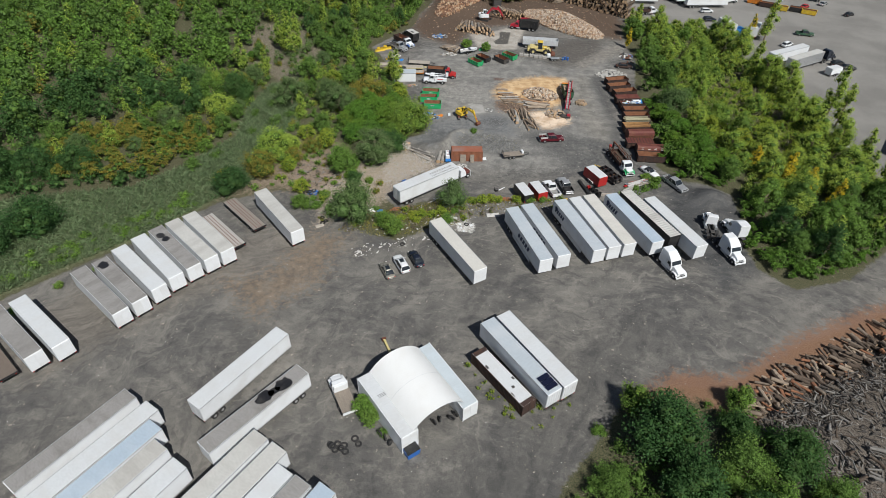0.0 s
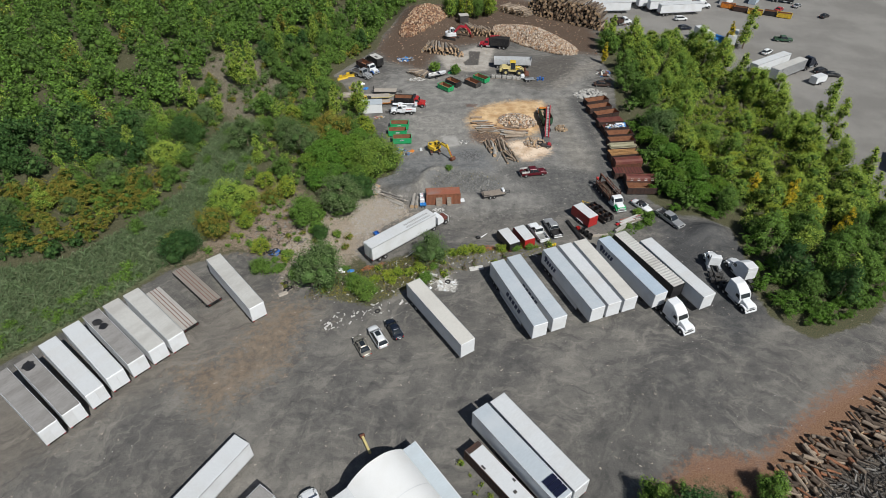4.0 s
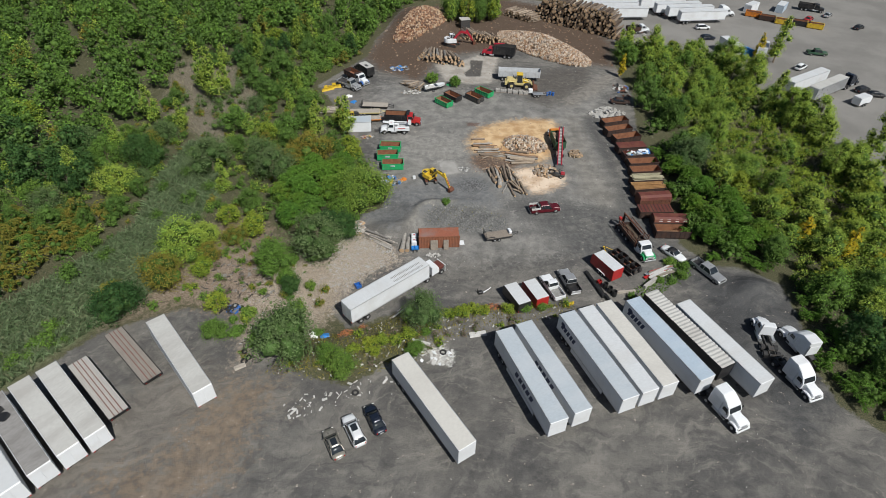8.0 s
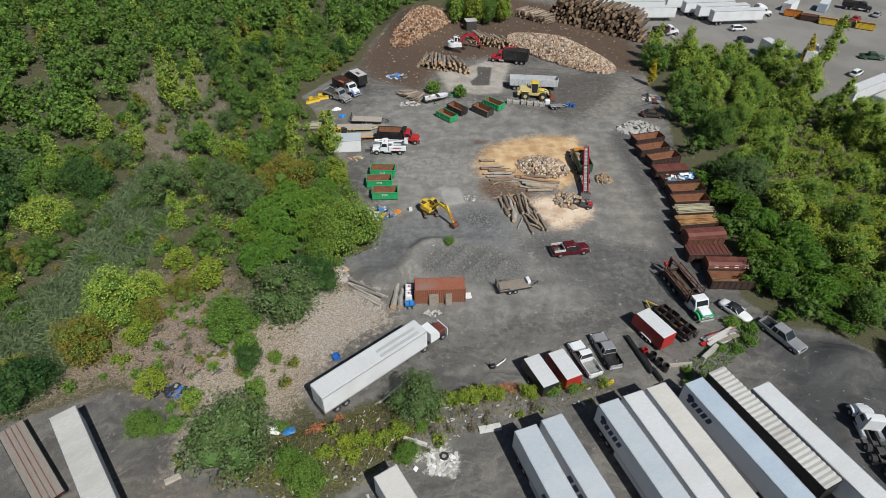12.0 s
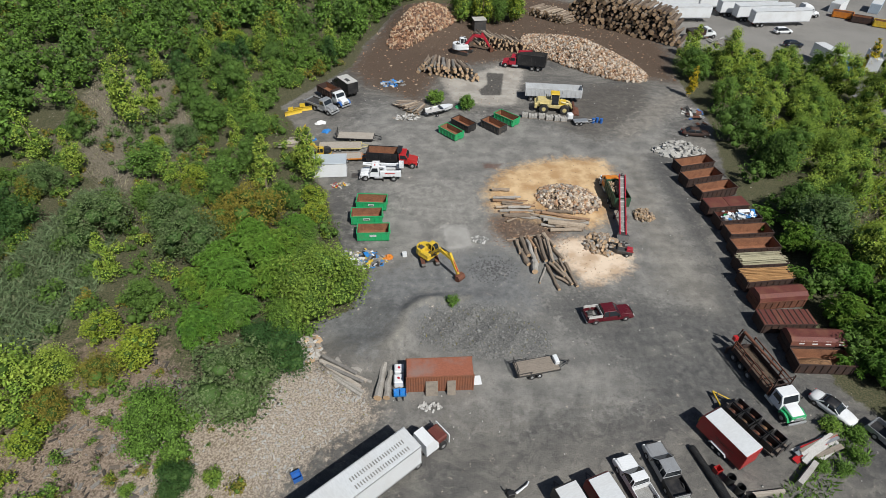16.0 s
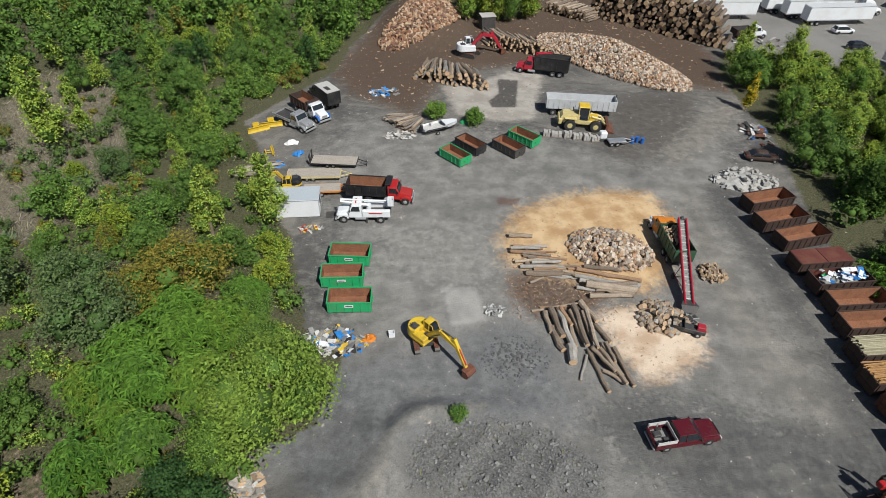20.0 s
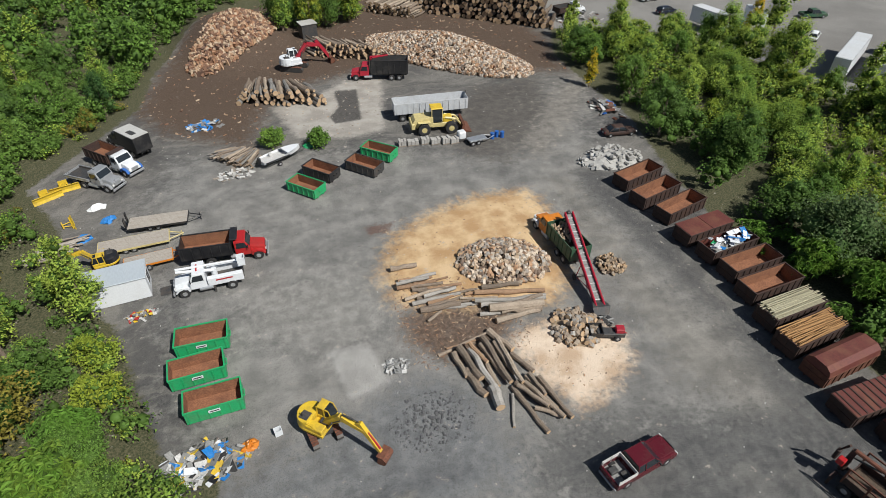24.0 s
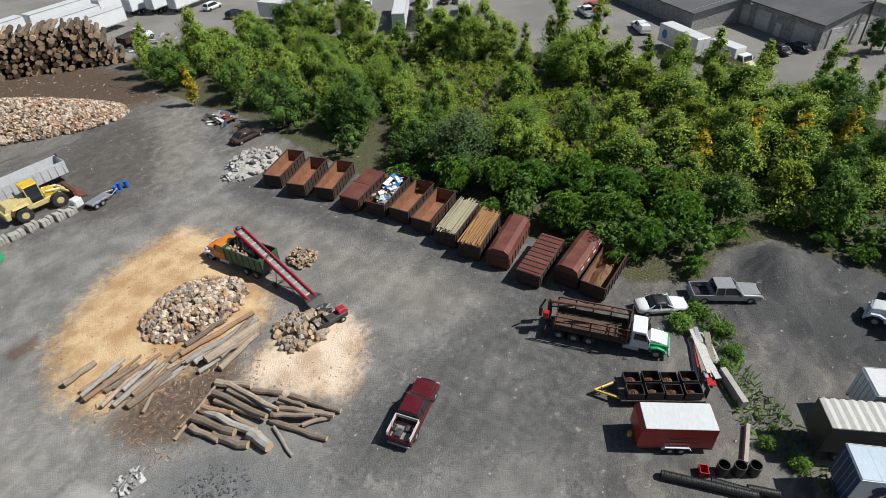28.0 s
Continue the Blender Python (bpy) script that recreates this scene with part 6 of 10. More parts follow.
    part("exhaust_stack", G().cyl((0.0 - sleeper, 1.05, 1.0), (0.0 - sleeper, 1.05, 3.3), 0.08, None, 8), ALU, t)
    return t


def truck_base(t, paint, L, hood=True, fender=None, roof=None, rear_axles=2, track=0.95):
    """Chassis, cab and wheels of a conventional truck; the front bumper stands at L / 2."""
    f = L / 2
    fp = fender or paint
    part("chassis", G().box(-0.2, 0.42, 0.85, L - 0.7, 0.12, 0.3).box(-0.2, -0.42, 0.85, L - 0.7, 0.12, 0.3).box(-f + 0.4, 0, 0.85, 0.15, 0.9, 0.26), STEEL, t)
    soften(part("hood", G().prism([(f - 1.6, 0.8), (f - 1.6, 1.72), (f - 0.8, 1.62), (f - 0.1, 1.45), (f, 0.8)], -0.85, 0.85, 0.12, 1.2), paint, t), 0.1)
    soften(part("cab", G().prism([(f - 3.1, 0.8), (f - 3.1, 2.55), (f - 1.95, 2.55), (f - 1.55, 1.75), (f - 1.5, 0.8)], -1.1, 1.1, 0.08, 2.1), paint, t), 0.1)
    part("cab_roof", G().box(f - 2.52, 0, 2.56, 1.15, 2.0, 0.08, 0.03), roof or paint, t)
    part("windshield", G().add([(f - 1.54, -0.92, 1.8), (f - 1.54, 0.92, 1.8), (f - 1.90, 0.88, 2.46), (f - 1.90, -0.88, 2.46)], [(0, 1, 2, 3)]), GLASS, t)
    for s in (-1, 1):
        part("side_window", G().add([(f - 2.9, s * 1.105, 1.75), (f - 1.75, s * 1.105, 1.75), (f - 2.0, s * 1.05, 2.4), (f - 2.85, s * 1.05, 2.4)], [(0, 1, 2, 3)]), GLASS, t)
        part("fender", G().prism([(f - 1.5, 0.75), (f - 1.4, 1.15), (f - 0.85, 1.28), (f - 0.3, 1.12), (f - 0.05, 0.7), (f - 0.2, 0.7), (f - 0.45, 0.98), (f - 0.85, 1.1), (f - 1.25, 0.98), (f - 1.35, 0.7)], *sorted((s * 0.82, s * 1.16))), fp, t)
        part("headlight", G().box(f - 0.02, s * 0.7, 1.05, 0.1, 0.28, 0.2, 0.03), LAMP_CLEAR, t)
        part("mirror", G().box(f - 1.7, s * 1.35, 2.0, 0.1, 0.12, 0.42, 0.03).cyl((f - 1.7, s * 1.1, 2.1), (f - 1.7, s * 1.32, 2.1), 0.02, None, 5), BLACK, t)
        part("fuel_tank", G().cyl((f - 3.6, s * 0.9, 0.68), (f - 2.3, s * 0.9, 0.68), 0.28, None, 12), ALU, t)
        wheel(t, f - 0.85, s * 0.98, 0.5, 0.3)
        for k in range(rear_axles):
            wheel(t, -f + 1.4 + k * 1.3, s * track, 0.5, 0.54)
    part("axles", G().cyl((f - 0.85, -0.9, 0.5), (f - 0.85, 0.9, 0.5), 0.07).cyl((-f + 1.4, -0.9, 0.5), (-f + 1.4, 0.9, 0.5), 0.09).cyl((-f + 1.4 + 1.3 * (rear_axles - 1), -0.9, 0.5), (-f + 1.4 + 1.3 * (rear_axles - 1), 0.9, 0.5), 0.09), STEEL, t)
    part("grille", G().box(f + 0.01, 0, 1.1, 0.06, 0.9, 0.5, 0.02), ALU, t)
    part("bumper", G().box(f + 0.12, 0, 0.55, 0.18, 2.2, 0.3, 0.05), SILVER, t)
    return f


def ribs(parent, name, x0, x1, step, y, z0, z1, mat, d=0.07, w=0.1):
    k = max(1, round((x1 - x0) / step))
    for i in range(k + 1):
        x = x0 + (x1 - x0) * i / k
        for s in (-1, 1):
            part(name, G().box(x, s * (y + d / 2), (z0 + z1) / 2, w, d, z1 - z0), mat, parent)


def dump_truck(label, paint, bed, inside, L=8.4, zt=2.35, roof=None, fender=None, load=None, guard=True, open_mesh=False):
    t = thing("dump_truck", label, "truck")
    f = truck_base(t, paint, L, roof=roof, fender=fender)
    x1, x0 = f - 3.35, -f - 0.1
    b = part("dump_bed", G().tub(x0, x1, -1.22, 1.22, 1.15, zt, 0.08), bed, t)
    ribs(b, "bed_rib", x0 + 0.3, x1 - 0.2, 0.9, 1.22, 1.2, zt - 0.08, bed)
    part("bed_lining", G().box((x0 + x1) / 2, 0, 1.25, x1 - x0 - 0.2, 2.25, 0.03), inside, b)
    for s in (-1, 1):
        part("inner_side", G().box((x0 + x1) / 2, s * 1.125, (1.25 + zt) / 2, x1 - x0 - 0.2, 0.02, zt - 1.3), inside, b)
        part("top_rail", G().box((x0 + x1) / 2, s * 1.2, zt + 0.03, x1 - x0, 0.12, 0.1), bed, b)
    if guard:
        part("cab_guard", G().box(x1 + 0.35, 0, zt + 0.35, 0.75, 2.2, 0.08, 0.02).box(x1, 0, zt + 0.15, 0.08, 2.3, 0.5), bed, b)
    if load:
        heap(b, "load", load, (x0 + x1) / 2, 0, (x1 - x0) / 2 - 0.2, 1.05, 1.4, zt - 1.2, 5)
    return t


def heap(parent, name, mat, cx, cy, ax, ay, z, h, seed, n=12, ragged=0.0):
    """A lumpy heap of loose matter."""
    r = random.Random(seed)
    g = G()
    vs = [(cx, cy, z + h)]
    for k in range(1, 5):
        for i in range(n):
            a, q = 2 * math.pi * i / n, k / 4
            j = r.uniform(0.85, 1.15) if k < 4 else 1 - r.uniform(0, ragged)
            vs.append((cx + ax * q * j * math.cos(a), cy + ay * q * j * math.sin(a), z + h * (1 - q ** 1.4) * r.uniform(0.8 - ragged, 1.15)))
    fs = [(0, 1 + i, 1 + (i + 1) % n) for i in range(n)]
    for k in range(3):
        fs += [(1 + k * n + i, 1 + (k + 1) * n + i, 1 + (k + 1) * n + (i + 1) % n, 1 + k * n + (i + 1) % n) for i in range(n)]
    return part(name, g.add(vs, fs), mat, parent)


# cars and pickups
put(car("white coupe-like suv parked on the gravel", WHITE, 4.9, 1.88, "suv", sunroof=True), -7.6, 66.2, 116)
put(car("champagne grey sedan parked on the gravel", CHAMPAGNE, 4.6, sunroof=True), -10.0, 64.4, 116)
put(car("dark blue sedan parked on the gravel", DARKBLUE, 4.7), -5.0, 67.8, 115)
put(car("white convertible with a black top beside weeds", WHITE, 4.7, 1.78, "low", BLACK), 46.1, 99.8, -57)
put(car("old brown derelict sedan at the edge of the woods", RUST_DARK, 5.0), 53.2, 159.2, -8)
mpk = put(pickup("maroon pickup with pale stake sides on its bed", MAROON, 5.9, True, GREY_JUNK, MAROON), 25.5, 113.5, 9)
for s_ in (-1, 1):
    for z_ in (1.22, 1.46):
        part("stake_board", G().box(-2.05, s_ * 0.94, z_, 1.75, 0.05, 0.17), PALE_JUNK, mpk, "pale wooden side board")
    for x_ in (-2.85, -2.05, -1.25):
        part("stake_post", G().box(x_, s_ * 0.9, 1.25, 0.07, 0.06, 0.6), PALE_JUNK, mpk)
part("front_board", G().box(-1.2, 0, 1.35, 0.05, 1.8, 0.35), PALE_JUNK, mpk)
part("bed_load", G().box(-2.3, 0.3, 0.78, 0.7, 0.5, 0.35, 0.05).box(-1.7, -0.35, 0.72, 0.5, 0.6, 0.25, 0.04), STEEL, mpk)
put(pickup("silver crew-cab pickup with scrap in its bed", SILVER, 6.2), 50.4, 95.1, -62)
put(pickup("white pickup with ladder racks beside red trailers", WHITE, 5.6, False, GREY_JUNK), 22.9, 91.8, 107)
put(pickup("dark grey pickup with a black bed liner", SILVER, 5.6, True, BLACK, BLACK), 26.0, 93.1, 102)

put(tractor("white semi tractor with roof fairing hitched to a trailer"), 41.7, 68.0, -69)
put(tractor("white day-cab semi tractor with its bare chassis", WHITE, 0.0, False), 53.3, 80.3, 80)
put(tractor("white semi tractor with long hood and sleeper"), 54.2, 72.4, -74)
put(tractor("white semi tractor with tall sleeper under the trees", WHITE, 2.2), 57.6, 78.4, 100)

# trucks of the log yard
put(dump_truck("red dump truck with a black rusty bed", RED, BLACK, RUST_IN, 8.4, 2.65), -2.2, 148.9, -6)
gt = put(dump_truck("dark red grapple truck with a tall black bed", CRIMSON, BLACK, STEEL, 9.6, 3.4, guard=False), 25.3, 189.8, 163)
part("loader_post", G().cyl((1.35, 0, 1.1), (1.35, 0, 3.7), 0.24, 0.2, 8), CRIMSON, gt, "red knuckle-boom post")
part("loader_boom", G().cyl((1.35, 0, 3.7), (-1.6, 0.3, 4.1), 0.17, 0.13, 8).cyl((-1.6, 0.3, 4.1), (1.0, 0.55, 3.75), 0.13, 0.1, 8), CRIMSON, gt)
part("grapple", G().cyl((1.0, 0.55, 3.75), (1.2, 0.6, 3.0), 0.08, 0.08, 6).box(1.2, 0.6, 2.75, 0.6, 0.4, 0.5, 0.1), STEEL, gt)
put(dump_truck("white and blue truck with a rusty dump bed", WHITE, RUST_DARK, RUST_IN, 8.0, 2.4, roof=WHITE, fender=BLUE), -14.9, 172.6, -48)
put(dump_truck("grey day-cab truck with bare chassis and low bed", SILVER, SILVER, STEEL, 7.0, 1.5, guard=False), -16.8, 168.8, -38)


def box_body_truck(label):
    t = thing("chip_truck", label, "truck")
    truck_base(t, BLACK, 7.6)
    b = part("chip_box", G().box(-1.7, 0, 2.2, 4.3, 2.4, 2.2, 0.05), BLACK, t)
    part("box_roof", G().box(-1.7, 0, 3.33, 4.3, 2.4, 0.06, 0.02), ROOF_GREY, b, "pale worn roof")
    part("roof_hatch", G().box(-2.2, 0.3, 3.40, 1.4, 0.7, 0.07, 0.02), STEEL, b)
    part("green_chute", G().cyl((0.6, -1.0, 1.4), (0.9, -1.3, 2.6), 0.16, 0.12, 8), GREEN, t)
    return t


put(box_body_truck("black chip truck with a pale grey box roof"), -13.4, 177.0, 126)


def bucket_truck(label):
    t = thing("bucket_truck", label, "truck")
    f = truck_base(t, WHITE, 6.8, rear_axles=1)
    for s in (-1, 1):
        bx = part("tool_box", G().box(-1.5, s * 0.92, 1.35, 3.4, 0.46, 0.95, 0.03), WHITE, t)
        for k in range(4):
            part("box_door", G().box(-2.75 + k * 0.84, s * 1.155, 1.35, 0.74, 0.02, 0.8), WHITE, bx)
        part("red_lettering", G().box(-1.4, s * 1.17, 1.5, 1.6, 0.012, 0.16), RED, bx, "red lettering as a plain bar")
    part("bed_floor", G().box(-1.5, 0, 1.05, 3.5, 1.5, 0.1), STEEL, t)
    part("turret", G().cyl((-0.5, 0, 1.1), (-0.5, 0, 2.1), 0.3, None, 12), WHITE, t)
    part("lower_boom", G().cyl((-0.5, 0.25, 2.15), (2.9, 0.25, 2.72), 0.17, 0.13, 8), WHITE, t)
    part("upper_boom", G().cyl((2.9, -0.05, 2.78), (-2.9, -0.05, 2.55), 0.13, 0.10, 8), WHITE, t)
    part("bucket", G().tub(-3.6, -2.9, -0.4, 0.35, 2.0, 2.95, 0.05, 0.03), WHITE, t)
    part("outrigger", G().box(-0.3, 0, 0.7, 0.25, 2.3, 0.2).box(-0.3, 1.1, 0.4, 0.2, 0.15, 0.75).box(-0.3, -1.1, 0.4, 0.2, 0.15, 0.75), STEEL, t)
    part("boom_cradle", G().box(1.0, 0, 2.6, 0.15, 1.0, 0.1), RED, t)
    return t


put(bucket_truck("white utility bucket truck with red lettering"), -3.9, 144.8, 180)


def log_loader_truck(label):
    """A stake-sided truck with a knuckle-boom loader behind."""
    t = thing("log_loader_truck", label, "truck")
    f = truck_base(t, WHITE, 10.4, fender=GREEN, roof=WHITE, rear_axles=3)
    part("hood_side", G().box(f - 0.75, 0, 1.2, 1.5, 1.74, 0.5, 0.05), GREEN, t, "bright green lower hood")
    x0, x1 = -f + 0.9, f - 3.4
    b = part("log_bed", G().tub(x0, x1, -1.2, 1.2, 1.1, 1.75, 0.07), RUST_DARK, t)
    part("bed_floor", G().box((x0 + x1) / 2, 0, 1.2, x1 - x0 - 0.2, 2.2, 0.05), WOOD_SHADE_MULCH, b)
    for s in (-1, 1):
        for k in range(5):
            x = x0 + (x1 - x0) * k / 4
            part("stake", G().box(x, s * 1.22, 1.95, 0.12, 0.1, 1.7), RUST, t)
        for z in (2.2, 2.75):
            part("stake_rail", G().box((x0 + x1) / 2, s * 1.22, z, x1 - x0, 0.08, 0.12), RUST, t)
    part("headache_rack", G().box(x1 + 0.1, 1.05, 2.4, 0.1, 0.1, 2.8).box(x1 + 0.1, -1.05, 2.4, 0.1, 0.1, 2.8).box(x1 + 0.1, 0, 3.6, 0.1, 2.2, 0.1).box(x1 + 0.1, 0, 2.6, 0.1, 2.2, 0.1), RUST_DARK, t)
    heap(b, "bark_load", WOOD_SHADE_MULCH, (x0 + x1) / 2, 0, (x1 - x0) * 0.46, 1.0, 1.2, 0.3, 8)
    part("loader_post", G().cyl((-f + 0.3, 0, 0.9), (-f + 0.3, 0, 3.3), 0.24, 0.18, 10), RUST_DARK, t)
    part("loader_boom", G().cyl((-f + 0.3, 0, 3.3), (f - 4.8, 0.5, 3.0), 0.17, 0.13, 8), RUST, t)
    part("boom_cylinder", G().cyl((-f + 0.4, 0.1, 2.5), (-f + 2.2, 0.15, 3.0), 0.07, None, 8), STEEL, t)
    part("grapple", G().cyl((-f - 0.1, 0.1, 3.3), (-f - 0.5, 0.4, 2.0), 0.10, 0.06, 8).box(-f - 0.5, 0.5, 1.4, 0.3, 0.5, 1.1, 0.08), RUST_DARK, t)
    part("loader_seat", G().box(-f + 0.1, -0.6, 2.2, 0.5, 0.5, 0.6, 0.05), RED, t)
    part("outrigger", G().box(-f + 0.3, 0, 0.8, 0.25, 2.6, 0.22).box(-f + 0.3, 1.25, 0.45, 0.2, 0.2, 0.85).box(-f + 0.3, -1.25, 0.45, 0.2, 0.2, 0.85), RUST_DARK, t)
    return t


put(log_loader_truck("white and green log truck with rusty stakes and loader"), 40.2, 103.2, -78)


def fire_wood_truck(label):
    t = thing("firewood_truck", label, "truck")
    f = truck_base(t, ORANGE, 8.6, fender=WHITE, roof=ORANGE)
    part("white_nose", G().box(f - 0.2, 0, 1.05, 0.5, 1.8, 0.7, 0.08), WHITE, t, "white nose panel")
    x0, x1 = -f + 0.1, f - 3.3
    b = part("bin", G().tub(x0, x1, -1.2, 1.2, 1.15, 2.75, 0.08), GREEN_DK, t)
    ribs(b, "bin_rib", x0 + 0.2, x1 - 0.2, 0.85, 1.2, 1.2, 2.65, GREEN_DK)
    heap(b, "firewood_heap", WOOD_SHADE_MULCH, x1 - 2.0, 0, 1.9, 1.08, 1.9, 0.9, 4)
    r = random.Random(2)
    for i in range(70):
        x, y = x1 - 1.9 + r.uniform(-1.6, 1.6), r.uniform(-0.95, 0.95)
        m = Euler((r.uniform(0, 3), r.uniform(0, 3), r.uniform(0, 3))).to_matrix()
        part("split_log", G().box(x, y, 2.35 + 0.45 * (1 - abs(y)) * (1 - abs(x - x1 + 1.9) / 2) + r.uniform(-0.05, 0.15), 0.42, 0.17, 0.15, 0, m), (SPLIT, BARK_PALE, ENDGRAIN)[i % 3], b)
    return t


put(fire_wood_truck("green-bodied firewood truck with an orange cab"), 32.6, 139.2, 92)


def conveyor(label, base, top):
    """A red inclined belt conveyor on a wheeled stand."""
    t = thing("conveyor", label, "conveyor")
    a, b = Vector(base), Vector(top)
    d = (b - a).normalized()
    side = Vector((-d.y, d.x, 0)).normalized()
    up = side.cross(d) * -1
    up = up if up.z > 0 else -up
    w = 0.42
    for s in (-1, 1):
        part("side_frame", G().cyl(a + side * s * w, b + side * s * w, 0.10, None, 6).cyl(a + side * s * w + up * 0.30, b + side * s * w + up * 0.30, 0.11, None, 6), CRIMSON, t)
        part("side_plate", G().quad(a + side * s * w, b + side * s * w, b + side * s * w + up * 0.30, a + side * s * w + up * 0.30), CRIMSON, t)
        for k in range(15):
            q0, q1 = a.lerp(b, k / 15), a.lerp(b, (k + 1) / 15)
            part("lattice_bar", G().cyl(q0 + side * s * w, q1 + side * s * w + up * 0.28, 0.028, None, 5), CRIMSON, t)
    part("belt", G().add([a + side * w * 0.85 + up * 0.12, a - side * w * 0.85 + up * 0.12, b - side * w * 0.85 + up * 0.12, b + side * w * 0.85 + up * 0.12], [(0, 1, 2, 3)]), GREY_JUNK, t)
    for k in range(26):
        q = a.lerp(b, (k + 0.5) / 26) + up * 0.16
        part("belt_paddle", G().cyl(q - side * w * 0.8, q + side * w * 0.8, 0.045, None, 5), GREY_JUNK if k % 2 else PALE_JUNK, t)
    part("hopper", G().add([a + side * 0.9 + Vector((0, 0, 0.5)), a - side * 0.9 + Vector((0, 0, 0.5)), a - side * 0.4 + d * 1.5 + Vector((0, 0, -0.05)), a + side * 0.4 + d * 1.5, a - d * 0.5 + side * 0.7, a - d * 0.5 - side * 0.7],
                           [(0, 3, 2, 1), (0, 4, 5, 1)]), STEEL, t)
    for s in (-1, 1):
        mid = a.lerp(b, 0.45)
        part("leg", G().cyl(mid + side * s * w, Vector((mid.x, mid.y, 0.4)) + side * s * 0.75, 0.05, None, 6).cyl(a.lerp(b, 0.2) + side * s * w, Vector((mid.x, mid.y, 0.4)) + side * s * 0.75, 0.045, None, 6), CRIMSON, t)
    mid = a.lerp(b, 0.45)
    g = G().cyl(Vector((mid.x, mid.y, 0.35)) - side * 0.95, Vector((mid.x, mid.y, 0.35)) + side * 0.95, 0.05, None, 8)
    part("axle", g, STEEL, t)
    for s in (-1, 1):
        c = Vector((mid.x, mid.y, 0.35)) + side * s * 0.9
        part("tyre", G().cyl(c - side * 0.1, c + side * 0.1, 0.35, None, 16), RUBBER, t)
    part("motor", G().box(b.x, b.y, b.z + 0.2, 0.4, 0.4, 0.35, 0.05), STEEL, t)
    part("foot", G().box(a.x, a.y, a.z / 2, 0.5, 0.6, a.z, 0.03), STEEL, t)
    return t


def clods(cx, cy, ax, ay, n, seed):
    """Lumps of dug-up dark earth."""
    q, g = random.Random(seed), G()
    for i in range(n):
        u, a = math.sqrt(q.random()), q.uniform(0, 6.283)
        x, y, d = cx + ax * u * math.cos(a), cy + ay * u * math.sin(a), q.uniform(0.06, 0.26) * (1.15 - 0.6 * u)
        g.box(x, y, hz(x, y) + d * 0.15, d * 1.5, d, d * 0.7, d * 0.2, Euler((q.uniform(-0.4, 0.4), q.uniform(-0.4, 0.4), q.uniform(0, 3.1))).to_matrix())
    tagged(new("earth_clods", mesh_of("earth_clods", g, STONE_DARK_EARTH)), "clods of dark dug-up earth on the gravel", "clods", kind="stuff")


clods(12.2, 122.4, 3.6, 2.8, 300, 5)
conveyor("red inclined firewood conveyor leaning over the truck", (31.3, 128.3, 0.5), (33.5, 139.6, 3.7))


def cargo_trailer(label, side, roof, L=4.9, W=2.25, zt=2.45, mark=False):
    t = thing("cargo_trailer", label, "trailer", "small enclosed trailers")
    part("body", G().prism([(-L / 2, 0.5), (-L / 2, zt), (L / 2 - 0.25, zt), (L / 2, zt - 0.35), (L / 2 + 0.05, 0.9), (L / 2, 0.5)], -W / 2, W / 2, 0.03, zt - 0.1), side, t)
    part("roof", G().box(-0.12, 0, zt + 0.02, L - 0.3, W - 0.06, 0.07, 0.03), roof, t)
    part("rear_door", G().box(-L / 2 - 0.015, 0, (0.55 + zt) / 2, 0.03, W - 0.16, zt - 0.7), side, t)
    part("tongue", G().cyl((L / 2, 0.6, 0.5), (L / 2 + 1.2, 0, 0.5), 0.05, None, 6).cyl((L / 2, -0.6, 0.5), (L / 2 + 1.2, 0, 0.5), 0.05, None, 6), STEEL, t)
    part("jack", G().cyl((L / 2 + 1.1, 0, 0.02), (L / 2 + 1.1, 0, 0.8), 0.05, None, 6), STEEL, t)
    for s in (-1, 1):
        part("bottom_rail", G().box(0, s * (W / 2 + 0.01), 0.55, L, 0.04, 0.12), BLACK, t)
        part("fender", G().prism([(-1.15, 0.55), (-0.95, 0.82), (0.75, 0.82), (0.95, 0.55), (0.85, 0.55), (0.7, 0.74), (-0.9, 0.74), (-1.05, 0.55)], *sorted((s * (W / 2 - 0.02), s * (W / 2 + 0.2)))), WHITE if mark else BLACK, t)
        for xx in (-0.5, 0.3):
            wheel(t, xx, s * (W / 2 + 0.06), 0.33, 0.2)
        part("tail_lamp", G().box(-L / 2 - 0.02, s * (W / 2 - 0.1), 0.9, 0.04, 0.1, 0.25), LAMP_RED, t)
        if mark:
            for q, (w, z) in enumerate(((2.2, 1.75), (1.6, 1.55), (2.6, 1.2))):
                part("faded_lettering", G().box(-0.4 + q * 0.1, s * (W / 2 + 0.004), z, w, 0.012, 0.07), FADED_STRIPE, t)
    return t


put(cargo_trailer("black enclosed cargo trailer with a white roof", BLACK, ROOF_WHITE, 5.0), 16.5, 88.8, 112)
put(cargo_trailer("red enclosed cargo trailer with a white roof", RED, ROOF_WHITE, 4.7), 19.6, 89.7, 111)
rt = put(cargo_trailer("tall red enclosed trailer with faded lettering and white roof", RED, ROOF_WHITE, 5.3, 2.3, 2.75, True), 32.9, 95.9, 117)
part("gas_bottle", G().cyl((3.0, 0.2, 0.5), (3.0, 0.2, 0.95), 0.16, None, 10), YELLOW, rt, "yellow gas bottle")


